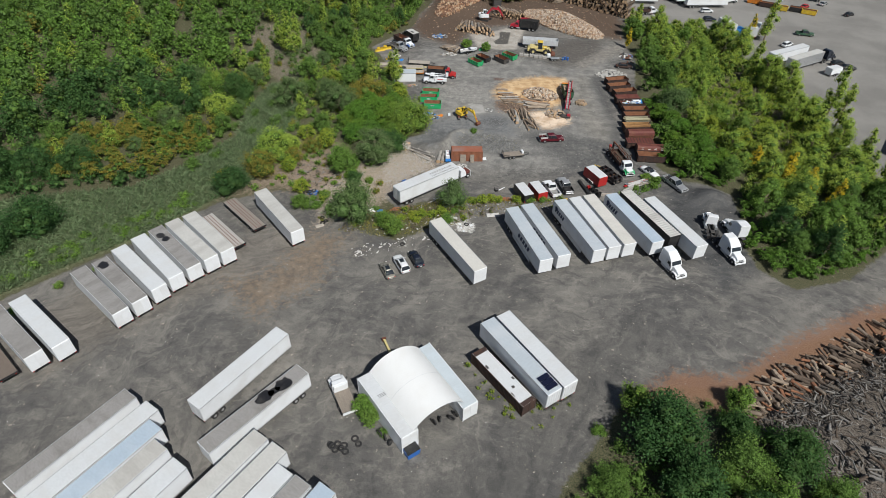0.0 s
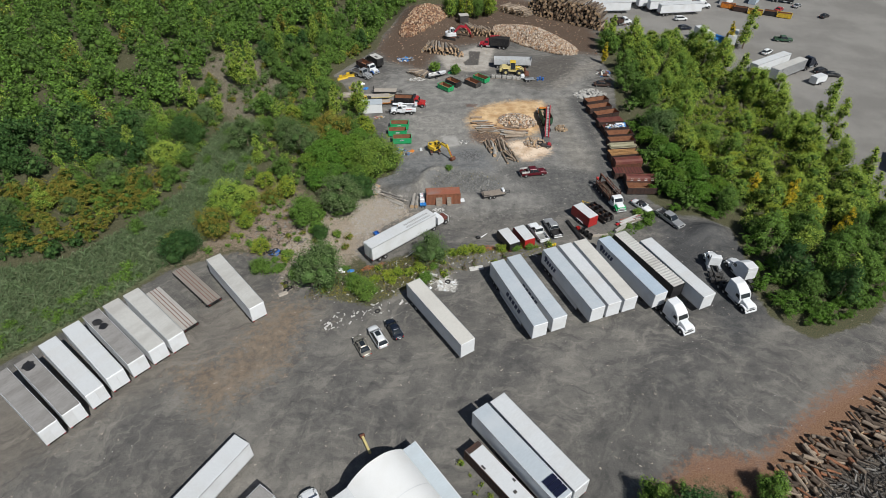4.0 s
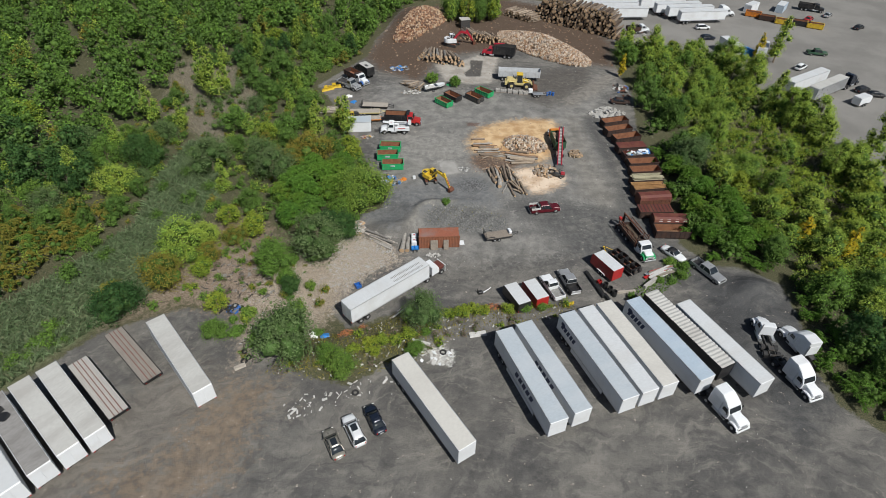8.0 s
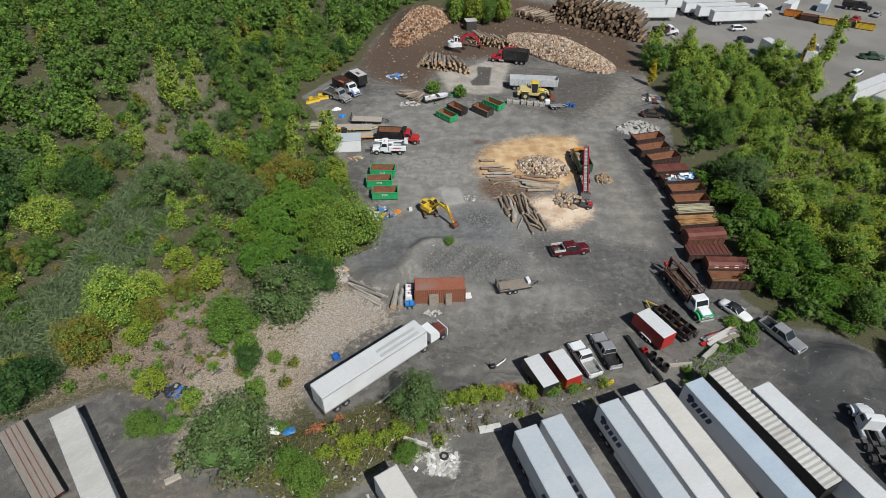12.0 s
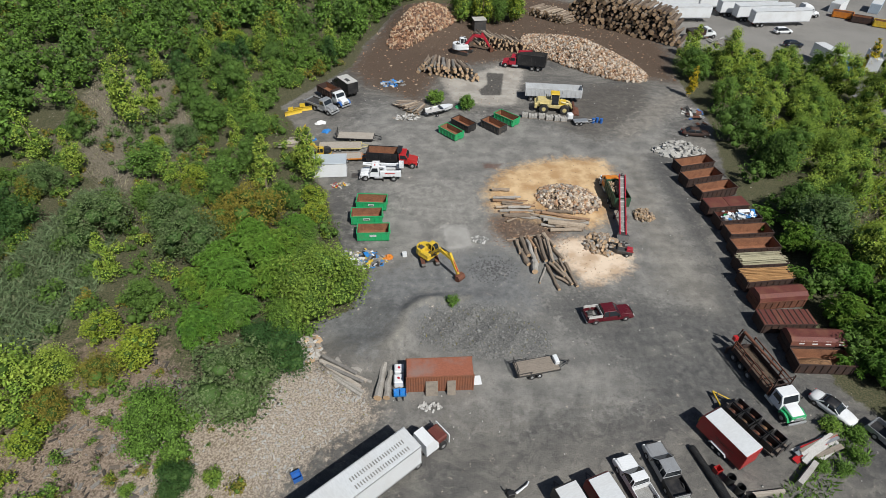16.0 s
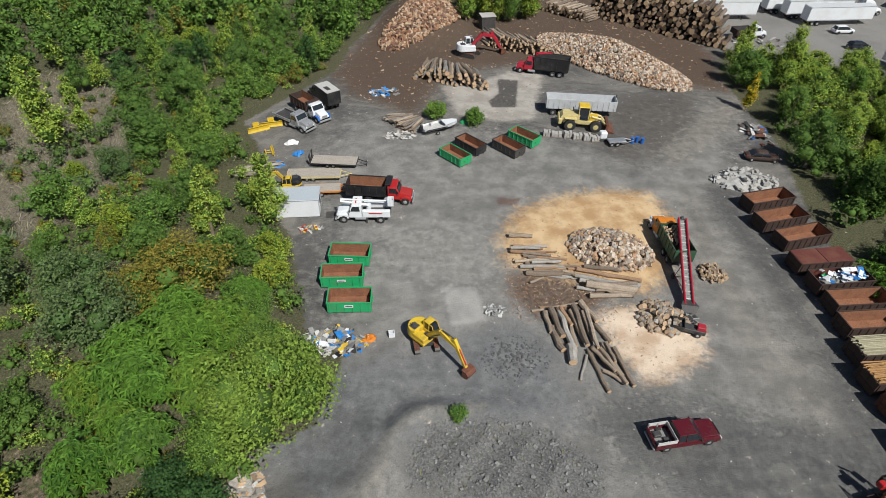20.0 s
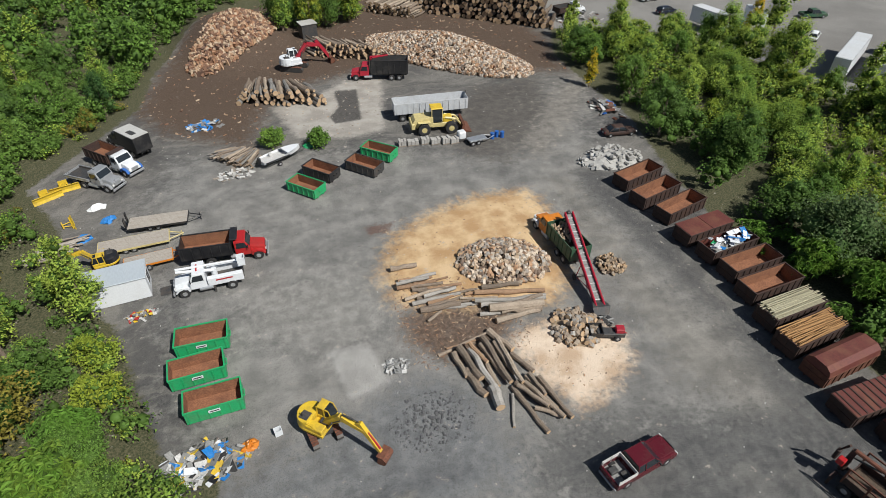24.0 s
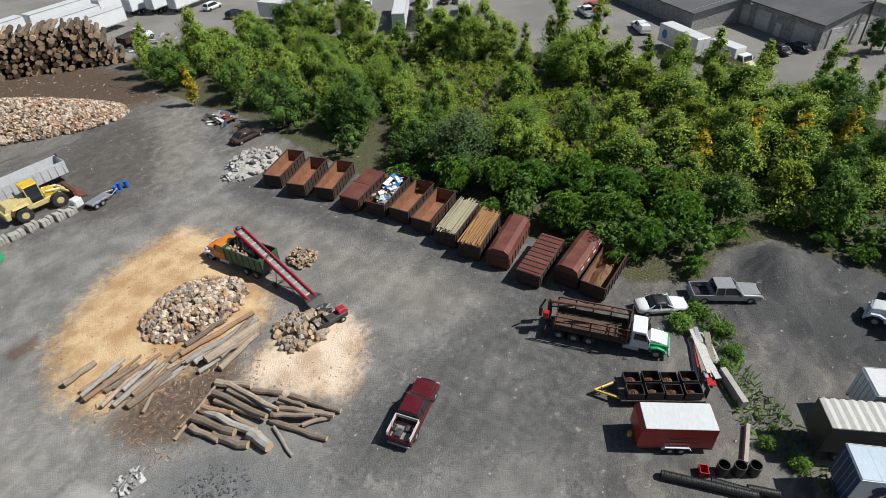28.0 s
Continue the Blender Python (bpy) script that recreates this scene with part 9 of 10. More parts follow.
bp = thing("beam_pile", "bleached grey timber beams fanned out on the gravel", "timber pile")
r = random.Random(61)
for x0, y0, x1, y1, z, w in ((-8.7, 106.9, -3.3, 103.9, 0.22, 0.40), (-8.2, 106.3, -3.8, 103.3, 0.22, 0.42), (-7.4, 105.3, -3.5, 102.6, 0.2, 0.36), (-6.9, 104.6, -3.7, 102.2, 0.2, 0.34), (-6.9, 106.9, -3.9, 105.1, 0.26, 0.50),
                             (-8.4, 107.3, -4.4, 104.6, 0.58, 0.36), (-7.8, 106.0, -3.6, 103.5, 0.60, 0.34), (-6.4, 107.3, -4.0, 105.8, 0.28, 0.42), (-4.6, 104.6, -2.7, 103.9, 0.2, 0.34), (-8.0, 105.9, -5.2, 104.0, 0.52, 0.28)):
    dx, dy = x1 - x0, y1 - y0
    m = Euler((r.uniform(-0.15, 0.15), r.uniform(-0.03, 0.03), math.atan2(dy, dx) + r.uniform(-0.04, 0.04))).to_matrix()
    part("beam", G().box((x0 + x1) / 2, (y0 + y1) / 2, hz((x0 + x1) / 2, (y0 + y1) / 2) * 0.35 + z, math.hypot(dx, dy), w, w * 0.8, 0.05, m), (BARK_SILVER, PLANK_PALE, BARK_GREY)[r.randrange(3)], bp)
sl = thing("stout_logs", "two stout pale logs lying beside the container", "logs")
for x, y, a, L, q in ((-1.65, 104.0, 83, 4.6, 0.44), (-0.85, 103.5, 85, 3.5, 0.40)):
    log_parts(sl, x, y, q, radians(a), L, q, 0, BARK_SILVER)
for y, lab in ((105.1, "white plastic tote with a red cap beside the container"), (103.7, "white plastic tote beside the container")):
    tote = thing("plastic_tote", lab, "tank", "totes by the container")
    part("tank", G().box(0, 0, 0.72, 1.0, 1.15, 1.0, 0.1), WHITE, tote)
    part("cage", G().box(0, 0, 0.1, 1.06, 1.2, 0.2, 0.03), STEEL, tote)
    part("cap", G().cyl((0, 0, 1.22), (0, 0, 1.28), 0.14, None, 12), CRIMSON, tote)
    for s_ in (-1, 1):
        part("cage_bar", G().box(s_ * 0.52, 0, 0.7, 0.03, 1.16, 0.03).box(s_ * 0.52, 0, 1.1, 0.03, 1.16, 0.03), ALU, tote)
    put(tote, 0.25, y, 2)
log_stack("heap of thin branches and offcuts", -1.6, 171.5, 2.6, 167.5, 35, 3.6, 0.6, 0.13, 8, 5, [BARK_PALE, BARK, BARK_GREY], fan=70)

log_stack("stack of long thin boards at the scrub edge", -20.2, 154.2, -18.6, 157.4, 8, 4.2, 0.5, 0.12, 9, 3, [PLANK_PALE, PLANK])

# the wide heaps at the yard's near corner
t = thing("big_log_pile", "long brown logs dumped along the red dirt edge", "log pile")
r = random.Random(31)
for i in range(210):
    u = r.random()
    x, y = 44.5 + 31 * u + r.uniform(-1.5, 1.5), 38.7 + 15.5 * u + r.uniform(-3.6, 1.6)
    log_parts(t, x, y, hz(x, y) + 0.3 + r.uniform(0, 0.8), radians(-45 + r.uniform(-50, 40)), r.uniform(0.9, 3.4), r.uniform(0.13, 0.36), r.uniform(-0.12, 0.12), r.choice([BARK_DARK, BARK, BARK_DARK, RUST_IN, BARK_TAN, BARK_DARK]))
t = thing("dead_wood_heap", "wide heap of bleached grey stumps and broken branches", "wood heap")
for i in range(130):
    x, y = r.uniform(48, 80), r.uniform(16, 52)
    if y > 30 + 0.5 * (x - 43) or y < 33 - 1.1 * (x - 45):
        continue
    log_parts(t, x, y, hz(x, y) + 0.25 + r.uniform(0, 0.9), r.uniform(0, 3.14), r.uniform(0.8, 2.6), r.uniform(0.10, 0.30), r.uniform(-0.25, 0.25), (BARK_GREY, BARK_DARK)[i % 2], False, 0.6)
g = G()
for i in range(8200):
    x, y = r.uniform(45, 86), r.uniform(12, 54)
    if y > 34 + 0.52 * (x - 43) or y < 33 - 1.1 * (x - 45):
        continue
    a, p, L, q = r.uniform(0, 3.14), r.uniform(-0.4, 0.4), r.uniform(0.4, 1.7), r.uniform(0.05, 0.17)
    d = Vector((math.cos(a) * math.cos(p), math.sin(a) * math.cos(p), math.sin(p))) * L / 2
    c = Vector((x, y, 0.9 + r.uniform(-0.4, 0.9)))
    g.cyl(c - d, c + d, q, q * 0.5, 4, True)
o = part("branch_litter", g, WOOD_DEAD, t)
tagged(o, kind="stuff")


# ---- rubble and scrap ----
def scrap(label, cx, cy, ax, ay, h, n, mats, seed, big=0.9, name="scrap_heap", category="scrap heap", thin=True):
    t = thing(name, label, category)
    r = random.Random(seed)
    put(t, cx, cy, 0, hz(cx, cy))
    for i in range(n):
        a, q = r.uniform(0, 6.283), math.sqrt(r.random())
        l, w, d = r.uniform(0.25, big), r.uniform(0.12, big * 0.6), (r.uniform(0.03, 0.10) if thin else r.uniform(0.12, big * 0.45))
        m = Euler((r.uniform(-0.5, 0.5), r.uniform(-0.5, 0.5), r.uniform(0, 3.14))).to_matrix()
        part("fragment", G().box(ax * q * math.cos(a), ay * q * math.sin(a), d / 2 + h * (1 - q * q) * r.uniform(0.3, 1.0), l, w, d, 0.02 if not thin else 0, m), r.choice(mats), t)
    return t


rub = scrap("pile of pale broken concrete rubble", 48.2, 153.4, 4.6, 3.0, 1.3, 105, [STONE, STONE, CONCRETE], 3, 1.0, "rubble_pile", "rubble", False)
heap(rub, "rubble_core", STONE, 0, 0, 4.3, 2.8, 0, 1.1, 4)
scrap("heap of mixed household rubbish and scrap", -5.3, 124.4, 3.3, 1.9, 0.6, 130, [PALE_JUNK, GREY_JUNK, WHITE, STEEL, PALE_JUNK, GREY_JUNK, PLANK, BLACK, GREY_JUNK, TARP_BLUE, YELLOW], 5, 1.3)
scrap("tangle of blue sheeting and scrap on the mulch", -3.6, 180.8, 2.6, 1.5, 0.4, 60, [TARP_BLUE, GREY_JUNK, PALE_JUNK], 6, 1.2)
scrap("scatter of white broken foam and boards", 3.2, 78.4, 3.2, 1.6, 0.12, 55, [WHITE, PALE_JUNK, CONCRETE], 7, 0.9, "foam_scatter", "rubbish")
scrap("small heap of grey slats and branches", 10.9, 128.6, 1.2, 0.8, 0.25, 40, [PALE_JUNK, GREY_JUNK], 8, 0.9)
scrap("scrap and car parts under the trees", 55.8, 166.8, 2.0, 4.2, 0.9, 60, [GREY_JUNK, STEEL, BLUE, PALE_JUNK, RUST], 9, 1.4)
scrap("rubbish bags and yellow crates by the white shed", -10.5, 142.4, 1.6, 0.7, 0.4, 40, [YELLOW, RED, PALE_JUNK, GREY_JUNK], 10, 0.6)
scrap("broken pallets and wood offcuts beside the boat", -0.4, 165.6, 2.4, 1.6, 0.3, 60, [PALE_JUNK, PLANK, STONE], 11, 0.9)
scrap("pale gravel and rubble by the container", 3.6, 100.8, 1.2, 0.6, 0.2, 40, [STONE, PALE_JUNK], 12, 0.4, "rubble_pile", "rubble", False)
scrap("heap of bleached bark and wood slabs on the sand", -10.4, 108.8, 1.5, 2.4, 0.5, 110, [BARK_SILVER, PLANK_PALE, PALE_JUNK, ENDGRAIN], 13, 1.2, "bark_heap", "wood heap")
scrap("scrap and tarpaulins thrown in the scrub", -28.6, 88.6, 1.8, 1.2, 0.3, 30, [BLUE, BLACK, GREY_JUNK], 14, 1.0)
scrap("litter of pale debris along the berm", -8.5, 77.0, 4.5, 2.2, 0.1, 45, [PALE_JUNK, CONCRETE, PLANK], 15, 0.5, "litter", "rubbish")
scrap("metal scrap beside the wood processor", 31.0, 127.2, 0.9, 1.3, 0.3, 26, [STEEL, GREY_JUNK, RUST], 16, 0.8)
scrap("scattered junk with engine parts on the lot", 74.0, 207.0, 5.5, 4.0, 0.8, 36, [GREY_JUNK, RUST, STEEL, PALE_JUNK], 17, 1.4)
g = G()
r = random.Random(77)
for i in range(1500):
    x, y = r.uniform(0, 18.5), r.uniform(106, 117)
    if inside(PALEG, x, y):
        q = r.uniform(0.05, 0.15) if i % 9 else r.uniform(0.15, 0.28)
        g.box(x, y, hz(x, y) + q * 0.2, q * 1.3, q, q * 0.8, 0, Euler((r.random(), r.random(), r.random() * 6)).to_matrix())
tagged(new("gravel_stones", mesh_of("gravel_stones", g, STONE_DARK)), "loose pale stones on a gravel mound", "stones", kind="stuff")
g = G()
for i in range(700):
    x, y = r.uniform(-60, 58), r.uniform(20, 190)
    if inside(YARD, x, y):
        q = r.uniform(0.04, 0.12)
        g.box(x, y, q * 0.3, q * 1.4, q, q * 0.7, 0, Euler((r.random(), r.random(), r.random() * 6)).to_matrix())

def litter(name, label, poly, n, mat, seed, big, flat=0.35):
    """Loose chips and splinters strewn over a patch of ground."""
    q, g = random.Random(seed), G()
    xs, ys = [c[0] for c in poly], [c[1] for c in poly]
    while n:
        x, y = q.uniform(min(xs), max(xs)), q.uniform(min(ys), max(ys))
        if inside(poly, x, y):
            d = big * q.uniform(0.3, 1.0) ** 2
            g.box(x, y, hz(x, y) + d * 0.1, d, d * q.uniform(0.15, 0.5), d * flat, 0, Euler((q.uniform(-0.3, 0.3), q.uniform(-0.3, 0.3), q.uniform(0, 3.1))).to_matrix())
            n -= 1
    tagged(new(name, mesh_of(name, g, mat)), label, "litter", kind="stuff")


litter("mulch_litter", "bark chips and broken wood strewn over the mulch", MULCH, 1700, WOOD_RED, 81, 0.6, 0.2)
litter("slab_litter", "wood scraps on the old concrete slab", SLAB, 200, WOOD_MIX, 82, 0.3, 0.2)
litter("chip_litter", "pale splinters on the wood chips", CHIPS, 200, WOOD_MIX, 83, 0.24, 0.2)
litter("sand_litter", "pale stones and debris on the sandy slope", SAND2, 500, STONE, 84, 0.45)
litter("slope_litter", "pale stones and broken debris on the rough slope", SANDY, 700, STONE, 86, 0.4)
litter("scrub_litter", "grey and brown debris on the litter ground", MOTTLE, 420, WOOD_DEAD, 85, 0.9, 0.15)
litter("berm_litter", "pale debris along the berm", BERM, 320, PALE_JUNK, 86, 0.55, 0.15)
litter("edge_litter", "white scraps beside the parked cars", [(-16, 68), (-6, 72), (0, 76), (-10, 74), (-18, 72)], 70, PALE_JUNK, 87, 0.8, 0.12)
litter("crusher_litter", "splinters around the firewood heap", SAWDUST, 300, WOOD_MIX, 88, 0.24, 0.2)
tagged(new("yard_stones", mesh_of("yard_stones", g, STONE)), "loose stones and litter on the yard", "stones", kind="stuff")
for x, y, w, d, a, m, lab in ((0.3, 125.2, 0.6, 0.5, 10, WHITE, "white and blue carton on the ground"), (-9.0, 93.2, 0.9, 0.9, 30, BLUE, "blue plastic drum on the ground"), (31.2, 93.2, 0.7, 0.6, 20, RED, "red plastic crate beside pipes")):
    b = thing("crate", lab, "crate")
    part("tub", G().tub(-w / 2, w / 2, -d / 2, d / 2, 0, 0.6, 0.05), m, b)
    put(b, x, y, a)
for k, (x, y, a, w, m) in enumerate(((-1.9, 124.8, 8, 1.4, ORANGE), (-13.2, 82.4, 30, 1.6, TARP_BLUE), (-14.8, 82.8, -50, 1.6, TARP_WHITE), (-17.3, 157.3, 12, 2.2, TARP_BLUE), (-14.9, 160.2, 60, 1.8, TARP_BLUE), (-16.4, 163.4, 20, 2.0, TARP_WHITE), (9.8, 170.2, 30, 1.6, GREEN))):
    b = thing("tarpaulin", ("orange", "blue", "white", "blue", "blue", "white", "green")[k] + " crumpled tarpaulin lying on the ground", "tarpaulin")
    heap(b, "sheet", m, 0, 0, w * 0.62, w * 0.5, 0.0, 0.55, k + 3, 13, 0.5)
    put(b, x, y, a, hz(x, y))
for k, (x, y, ax, ay) in enumerate(((12.9, 87.6, 1.8, 0.9), (-10.2, 82.3, 1.2, 0.8), (-7.6, 84.2, 0.6, 0.6))):
    b = thing("dry_brush", "patch of dry orange-brown brush", "brush")
    vv, ff = leaf_cloud(np.random.default_rng(k), [(0, 0, 0.05)], [1.0], 260, 0.13)
    o = new("twigs", np_mesh("twigs", vv * np.array([ax, ay, 0.3]), ff, [DRYLEAF]))
    o.parent = b
    put(b, x, y, k * 40, hz(x, y) + 0.05)

# pipes, beams and blocks behind the trailers
for x, y, a, L, rad in ((30.3, 92.7, 104, 6.2, 0.32), (30.9, 91.4, 100, 2.4, 0.3), (31.6, 89.4, 106, 2.0, 0.3)):
    p_ = thing("drain_pipe", "black corrugated plastic drain pipe on the ground", "pipe", "black pipes")
    part("wall", G().cyl((-L / 2, 0, rad), (L / 2, 0, rad), rad * 0.9, None, 16, False), PLASTIC_BLACK, p_)
    gc = G()
    for k in range(int(L / 0.16)):
        gc.cyl((-L / 2 + k * 0.16, 0, rad), (-L / 2 + k * 0.16 + 0.09, 0, rad), rad, None, 14, True)
    part("corrugation", gc, PLASTIC_BLACK, p_)
    put(p_, x, y, a)
for x, y in ((31.9, 92.1), (32.4, 91.1), (32.9, 90.2)):
    p_ = thing("standing_pipe", "short black pipe section standing upright", "pipe", "black pipes")
    n = 18
    g = G()
    for q, z in ((0.42, 0), (0.42, 1.05), (0.37, 1.05), (0.37, 0.05)):
        g.v += [(q * math.cos(2 * math.pi * i / n), q * math.sin(2 * math.pi * i / n), z) for i in range(n)]
    g.f += [(k * n + i, k * n + (i + 1) % n, k * n + n + (i + 1) % n, k * n + n + i) for k in range(3) for i in range(n)]
    part("wall", g, PLASTIC_BLACK, p_)
    put(p_, x, y)
for x, y, a, L, w, h, m, lab in ((39.6, 92.6, 38, 3.4, 0.6, 0.8, CONCRETE, "pale concrete barrier block"), (35.0, 90.9, 5, 3.4, 0.35, 0.4, PLANK_PALE, "long squared timber beam"), (25.0, 88.1, 25, 1.8, 0.25, 0.5, YELLOW, "yellow steel plow blade edge"),
                                 (9.8, 82.4, 10, 2.6, 0.9, 0.35, PALE_JUNK, "pale broken slab on the berm"), (1.2, 80.6, -20, 2.8, 0.5, 0.25, PALE_JUNK, "pale broken slab on the berm"), (-24.6, 77.2, 30, 1.6, 0.7, 0.3, PLANK_PALE, "pale wooden board on the ground")):
    b = thing("block", lab, "block")
    part("body", G().prism([(-L / 2, 0), (-L / 2, h), (L / 2, h), (L / 2, 0)], -w / 2, w / 2, w * 0.12, h * 0.5), m, b)
    put(b, x, y, a, hz(x, y))
r = random.Random(9)
for k in range(16):
    b = tagged(new("metal_sheet", mesh_of("metal_sheet", G().box(0, 0, 0.02, r.uniform(3.2, 5.8), r.uniform(0.3, 0.7), 0.03), (PALE_JUNK, ALU, RED, PALE_JUNK, PLANK)[k % 5])), "long scrap metal siding sheet on a stack", "metal sheet", "siding sheets")
    put(b, 42.4 + r.uniform(-0.9, 0.9), 95.4 + r.uniform(-0.7, 0.7), 27 + r.uniform(-9, 9), 0.02 + k * 0.035)


def scrap_trailer():
    t = utility_trailer("black trailer carrying open steel bins, yellow tongue", PLANK_DARK, 6.4, 2.3, STEEL, True)
    part("yellow_tongue", G().cyl((3.2, 0.8, 0.62), (5.0, 0, 0.6), 0.1, None, 6).cyl((3.2, -0.8, 0.62), (5.0, 0, 0.6), 0.1, None, 6), YELLOW, t, "yellow tongue frame")
    for i in range(4):
        for s in (-1, 1):
            b = part("steel_bin", G().tub(-2.9 + i * 1.45, -1.6 + i * 1.45, *sorted((s * 0.08, s * 1.1)), 0.8, 1.5 + 0.15 * ((i + s) % 2), 0.06), BLACK, t)
            heap(b, "bin_scrap", RUST if (i + s) % 3 else LOAD_DIRT, -2.25 + i * 1.45, s * 0.59, 0.55, 0.42, 0.9, 0.35, i)
    return t


put(scrap_trailer(), 36.4, 97.6, 118)


def plow_thing(label, x, y, a, s=1.0):
    t = thing("snow_plow", label, "plow")
    part("blade", G().prism([(0, 0.02), (-0.12, 0.3), (-0.1, 0.7), (0.1, 0.95), (0.16, 0.92), (-0.02, 0.66), (-0.04, 0.32), (0.08, 0.02)], -1.7, 1.7), YELLOW, t)
    for q in (-1.3, -0.45, 0.45, 1.3):
        part("blade_rib", G().box(-0.22, q, 0.45, 0.22, 0.06, 0.7), YELLOW, t)
    part("push_frame", G().cyl((-0.2, 0.7, 0.3), (-1.5, 0.3, 0.4), 0.07).cyl((-0.2, -0.7, 0.3), (-1.5, -0.3, 0.4), 0.07).box(-1.5, 0, 0.5, 0.2, 1.0, 0.7), YELLOW, t)
    t.scale = (s, s, s)
    put(t, x, y, a)


plow_thing("yellow snow plow blades among weeds", -22.0, 166.8, -60)
plow_thing("yellow snow plow on the grass edge", -20.4, 168.3, -75)
plow_thing("yellow plow frame with black fittings", -18.6, 160.6, 20, 0.7)


def boat(x, y, a):
    t = thing("motor_boat", "white motor boat with a black stripe on its trailer", "boat")
    secs = [(-2.9, 0.95, 0.5), (-1.0, 1.05, 0.42), (1.2, 0.95, 0.45), (2.4, 0.55, 0.6), (3.0, 0.06, 0.85)]
    g = G()
    for xx, w, k in secs:
        g.v += [(xx, -w, 1.25 + 0.05 * xx), (xx, -w * 0.85, 0.8), (xx, 0, k), (xx, w * 0.85, 0.8), (xx, w, 1.25 + 0.05 * xx)]
    for i in range(4):
        g.f += [(i * 5 + j, i * 5 + j + 1, i * 5 + 6 + j, i * 5 + 5 + j) for j in range(4)]
    g.f.append((0, 1, 2, 3, 4))
    part("hull", g, WHITE, t)
    part("foredeck", G().add([(0.6, -0.96, 1.29), (2.4, -0.55, 1.38), (3.0, 0, 1.41), (2.4, 0.55, 1.38), (0.6, 0.96, 1.29)], [(0, 1, 2, 3, 4)]), WHITE, t)
    part("cockpit_floor", G().box(-1.2, 0, 0.95, 3.4, 1.6, 0.05), PALE_JUNK, t)
    part("windscreen", G().add([(0.7, -0.8, 1.3), (0.7, 0.8, 1.3), (0.3, 0.7, 1.7), (0.3, -0.7, 1.7)], [(0, 1, 2, 3)]), GLASS, t)
    part("seat", G().box(-1.2, 0.4, 1.2, 0.5, 0.5, 0.5, 0.05), PALE_JUNK, t)
    part("outboard_motor", G().box(-3.1, 0, 1.2, 0.4, 0.4, 0.9, 0.08), BLACK, t)
    for s in (-1, 1):
        part("side_stripe", G().box(-0.9, s * 1.03, 1.02, 3.6, 0.03, 0.14), BLACK, t)
        wheel(t, -0.8, s * 1.1, 0.3, 0.18)
    part("boat_trailer", G().cyl((-2.6, 0.7, 0.35), (2.6, 0.2, 0.4), 0.05).cyl((-2.6, -0.7, 0.35), (2.6, -0.2, 0.4), 0.05).cyl((2.4, 0, 0.4), (3.9, 0, 0.4), 0.05).cyl((-0.8, -1.0, 0.3), (-0.8, 1.0, 0.3), 0.04), STEEL, t)
    put(t, x, y, a)


boat(5.8, 167.4, 25)


def shed(x, y, a):
    t = thing("white_shed", "white box shed with a paned window in its end", "shed")
    part("body", G().box(0, 0, 1.3, 6.2, 2.9, 2.5, 0.04), WHITE, t)
    part("roof", G().box(0, 0, 2.6, 6.4, 3.1, 0.12, 0.03), ROOF_STEEL, t)
    w = part("window", G().box(3.11, 0.1, 1.5, 0.05, 1.3, 1.4), WHITE, t)
    for j in (-0.2, 0.42):
        for k in (1.15, 1.8):
            part("pane", G().box(3.14, j, k, 0.02, 0.5, 0.55), GLASS, w)
    part("skid", G().box(0, 0.9, 0.04, 6.0, 0.2, 0.12).box(0, -0.9, 0.04, 6.0, 0.2, 0.12), PLANK_DARK, t)
    put(t, x, y, a)


shed(-12.8, 146.2, 4)
mp_ = tagged(new("door_mat", mesh_of("door_mat", G().box(0, 0, 0.02, 1.0, 1.3, 0.03), STEEL)), "dark rubber mat on the gravel", "mat")
put(mp_, -8.4, 145.4, 4)
for k, (x, y, w, h) in enumerate(((22.4, 166.1, 1.1, 0.8), (23.9, 165.9, 1.6, 0.6), (25.6, 165.7, 1.2, 0.8), (27.0, 165.2, 1.4, 0.7), (28.4, 164.8, 1.2, 0.9), (29.6, 164.6, 1.3, 0.7))):
    b = thing("stone_pallet", "pallet of grey stone blocks", "pallet", "stone pallets")
    part("pallet", G().box(0, 0, 0.07, w, 1.0, 0.12), PLANK, b)
    for i in range(3):
        part("stone_block", G().box(-w / 3 + i * w / 3, 0, 0.13 + h / 2 * (1 - 0.15 * (i % 2)), w / 3 - 0.04, 0.9, h * (1 - 0.15 * (i % 2)), 0.03), CONCRETE, b)
    put(b, x, y, -8 + k * 3)
wt = thing("water_tote", "white plastic tote with a caged base", "tank")
part("tank", G().box(0, 0, 0.95, 1.1, 1.0, 1.1, 0.12), WHITE, wt)
part("cage", G().box(0, 0, 0.2, 1.2, 1.1, 0.36), STEEL, wt)
put(wt, 30.8, 164.8, 5)
lt = utility_trailer("light skeletal trailer with blue drums", ALU, 2.6, 1.2, ALU)
put(lt, 32.6, 163.4, 6)
for x, y in ((35.2, 163.9), (36.0, 164.2), (36.7, 163.8)):
    b = thing("blue_drum", "blue plastic drum on the yard", "drum", "blue drums")
    part("drum_body", G().cyl((0, 0, 0), (0, 0, 0.88), 0.29, None, 14), BLUE, b)
    part("drum_rim", G().cyl((0, 0, 0.8), (0, 0, 0.9), 0.305, None, 14), BLUE, b)
    put(b, x, y)
pr = thing("wood_processor", "black and red wood processor on the chips", "machine")
part("frame", G().box(0, 0, 0.55, 2.6, 0.9, 0.5, 0.05), STEEL, pr)
part("hopper", G().tub(-1.9, -0.9, -0.6, 0.6, 0.4, 1.1, 0.05, 0.1), BLACK, pr)
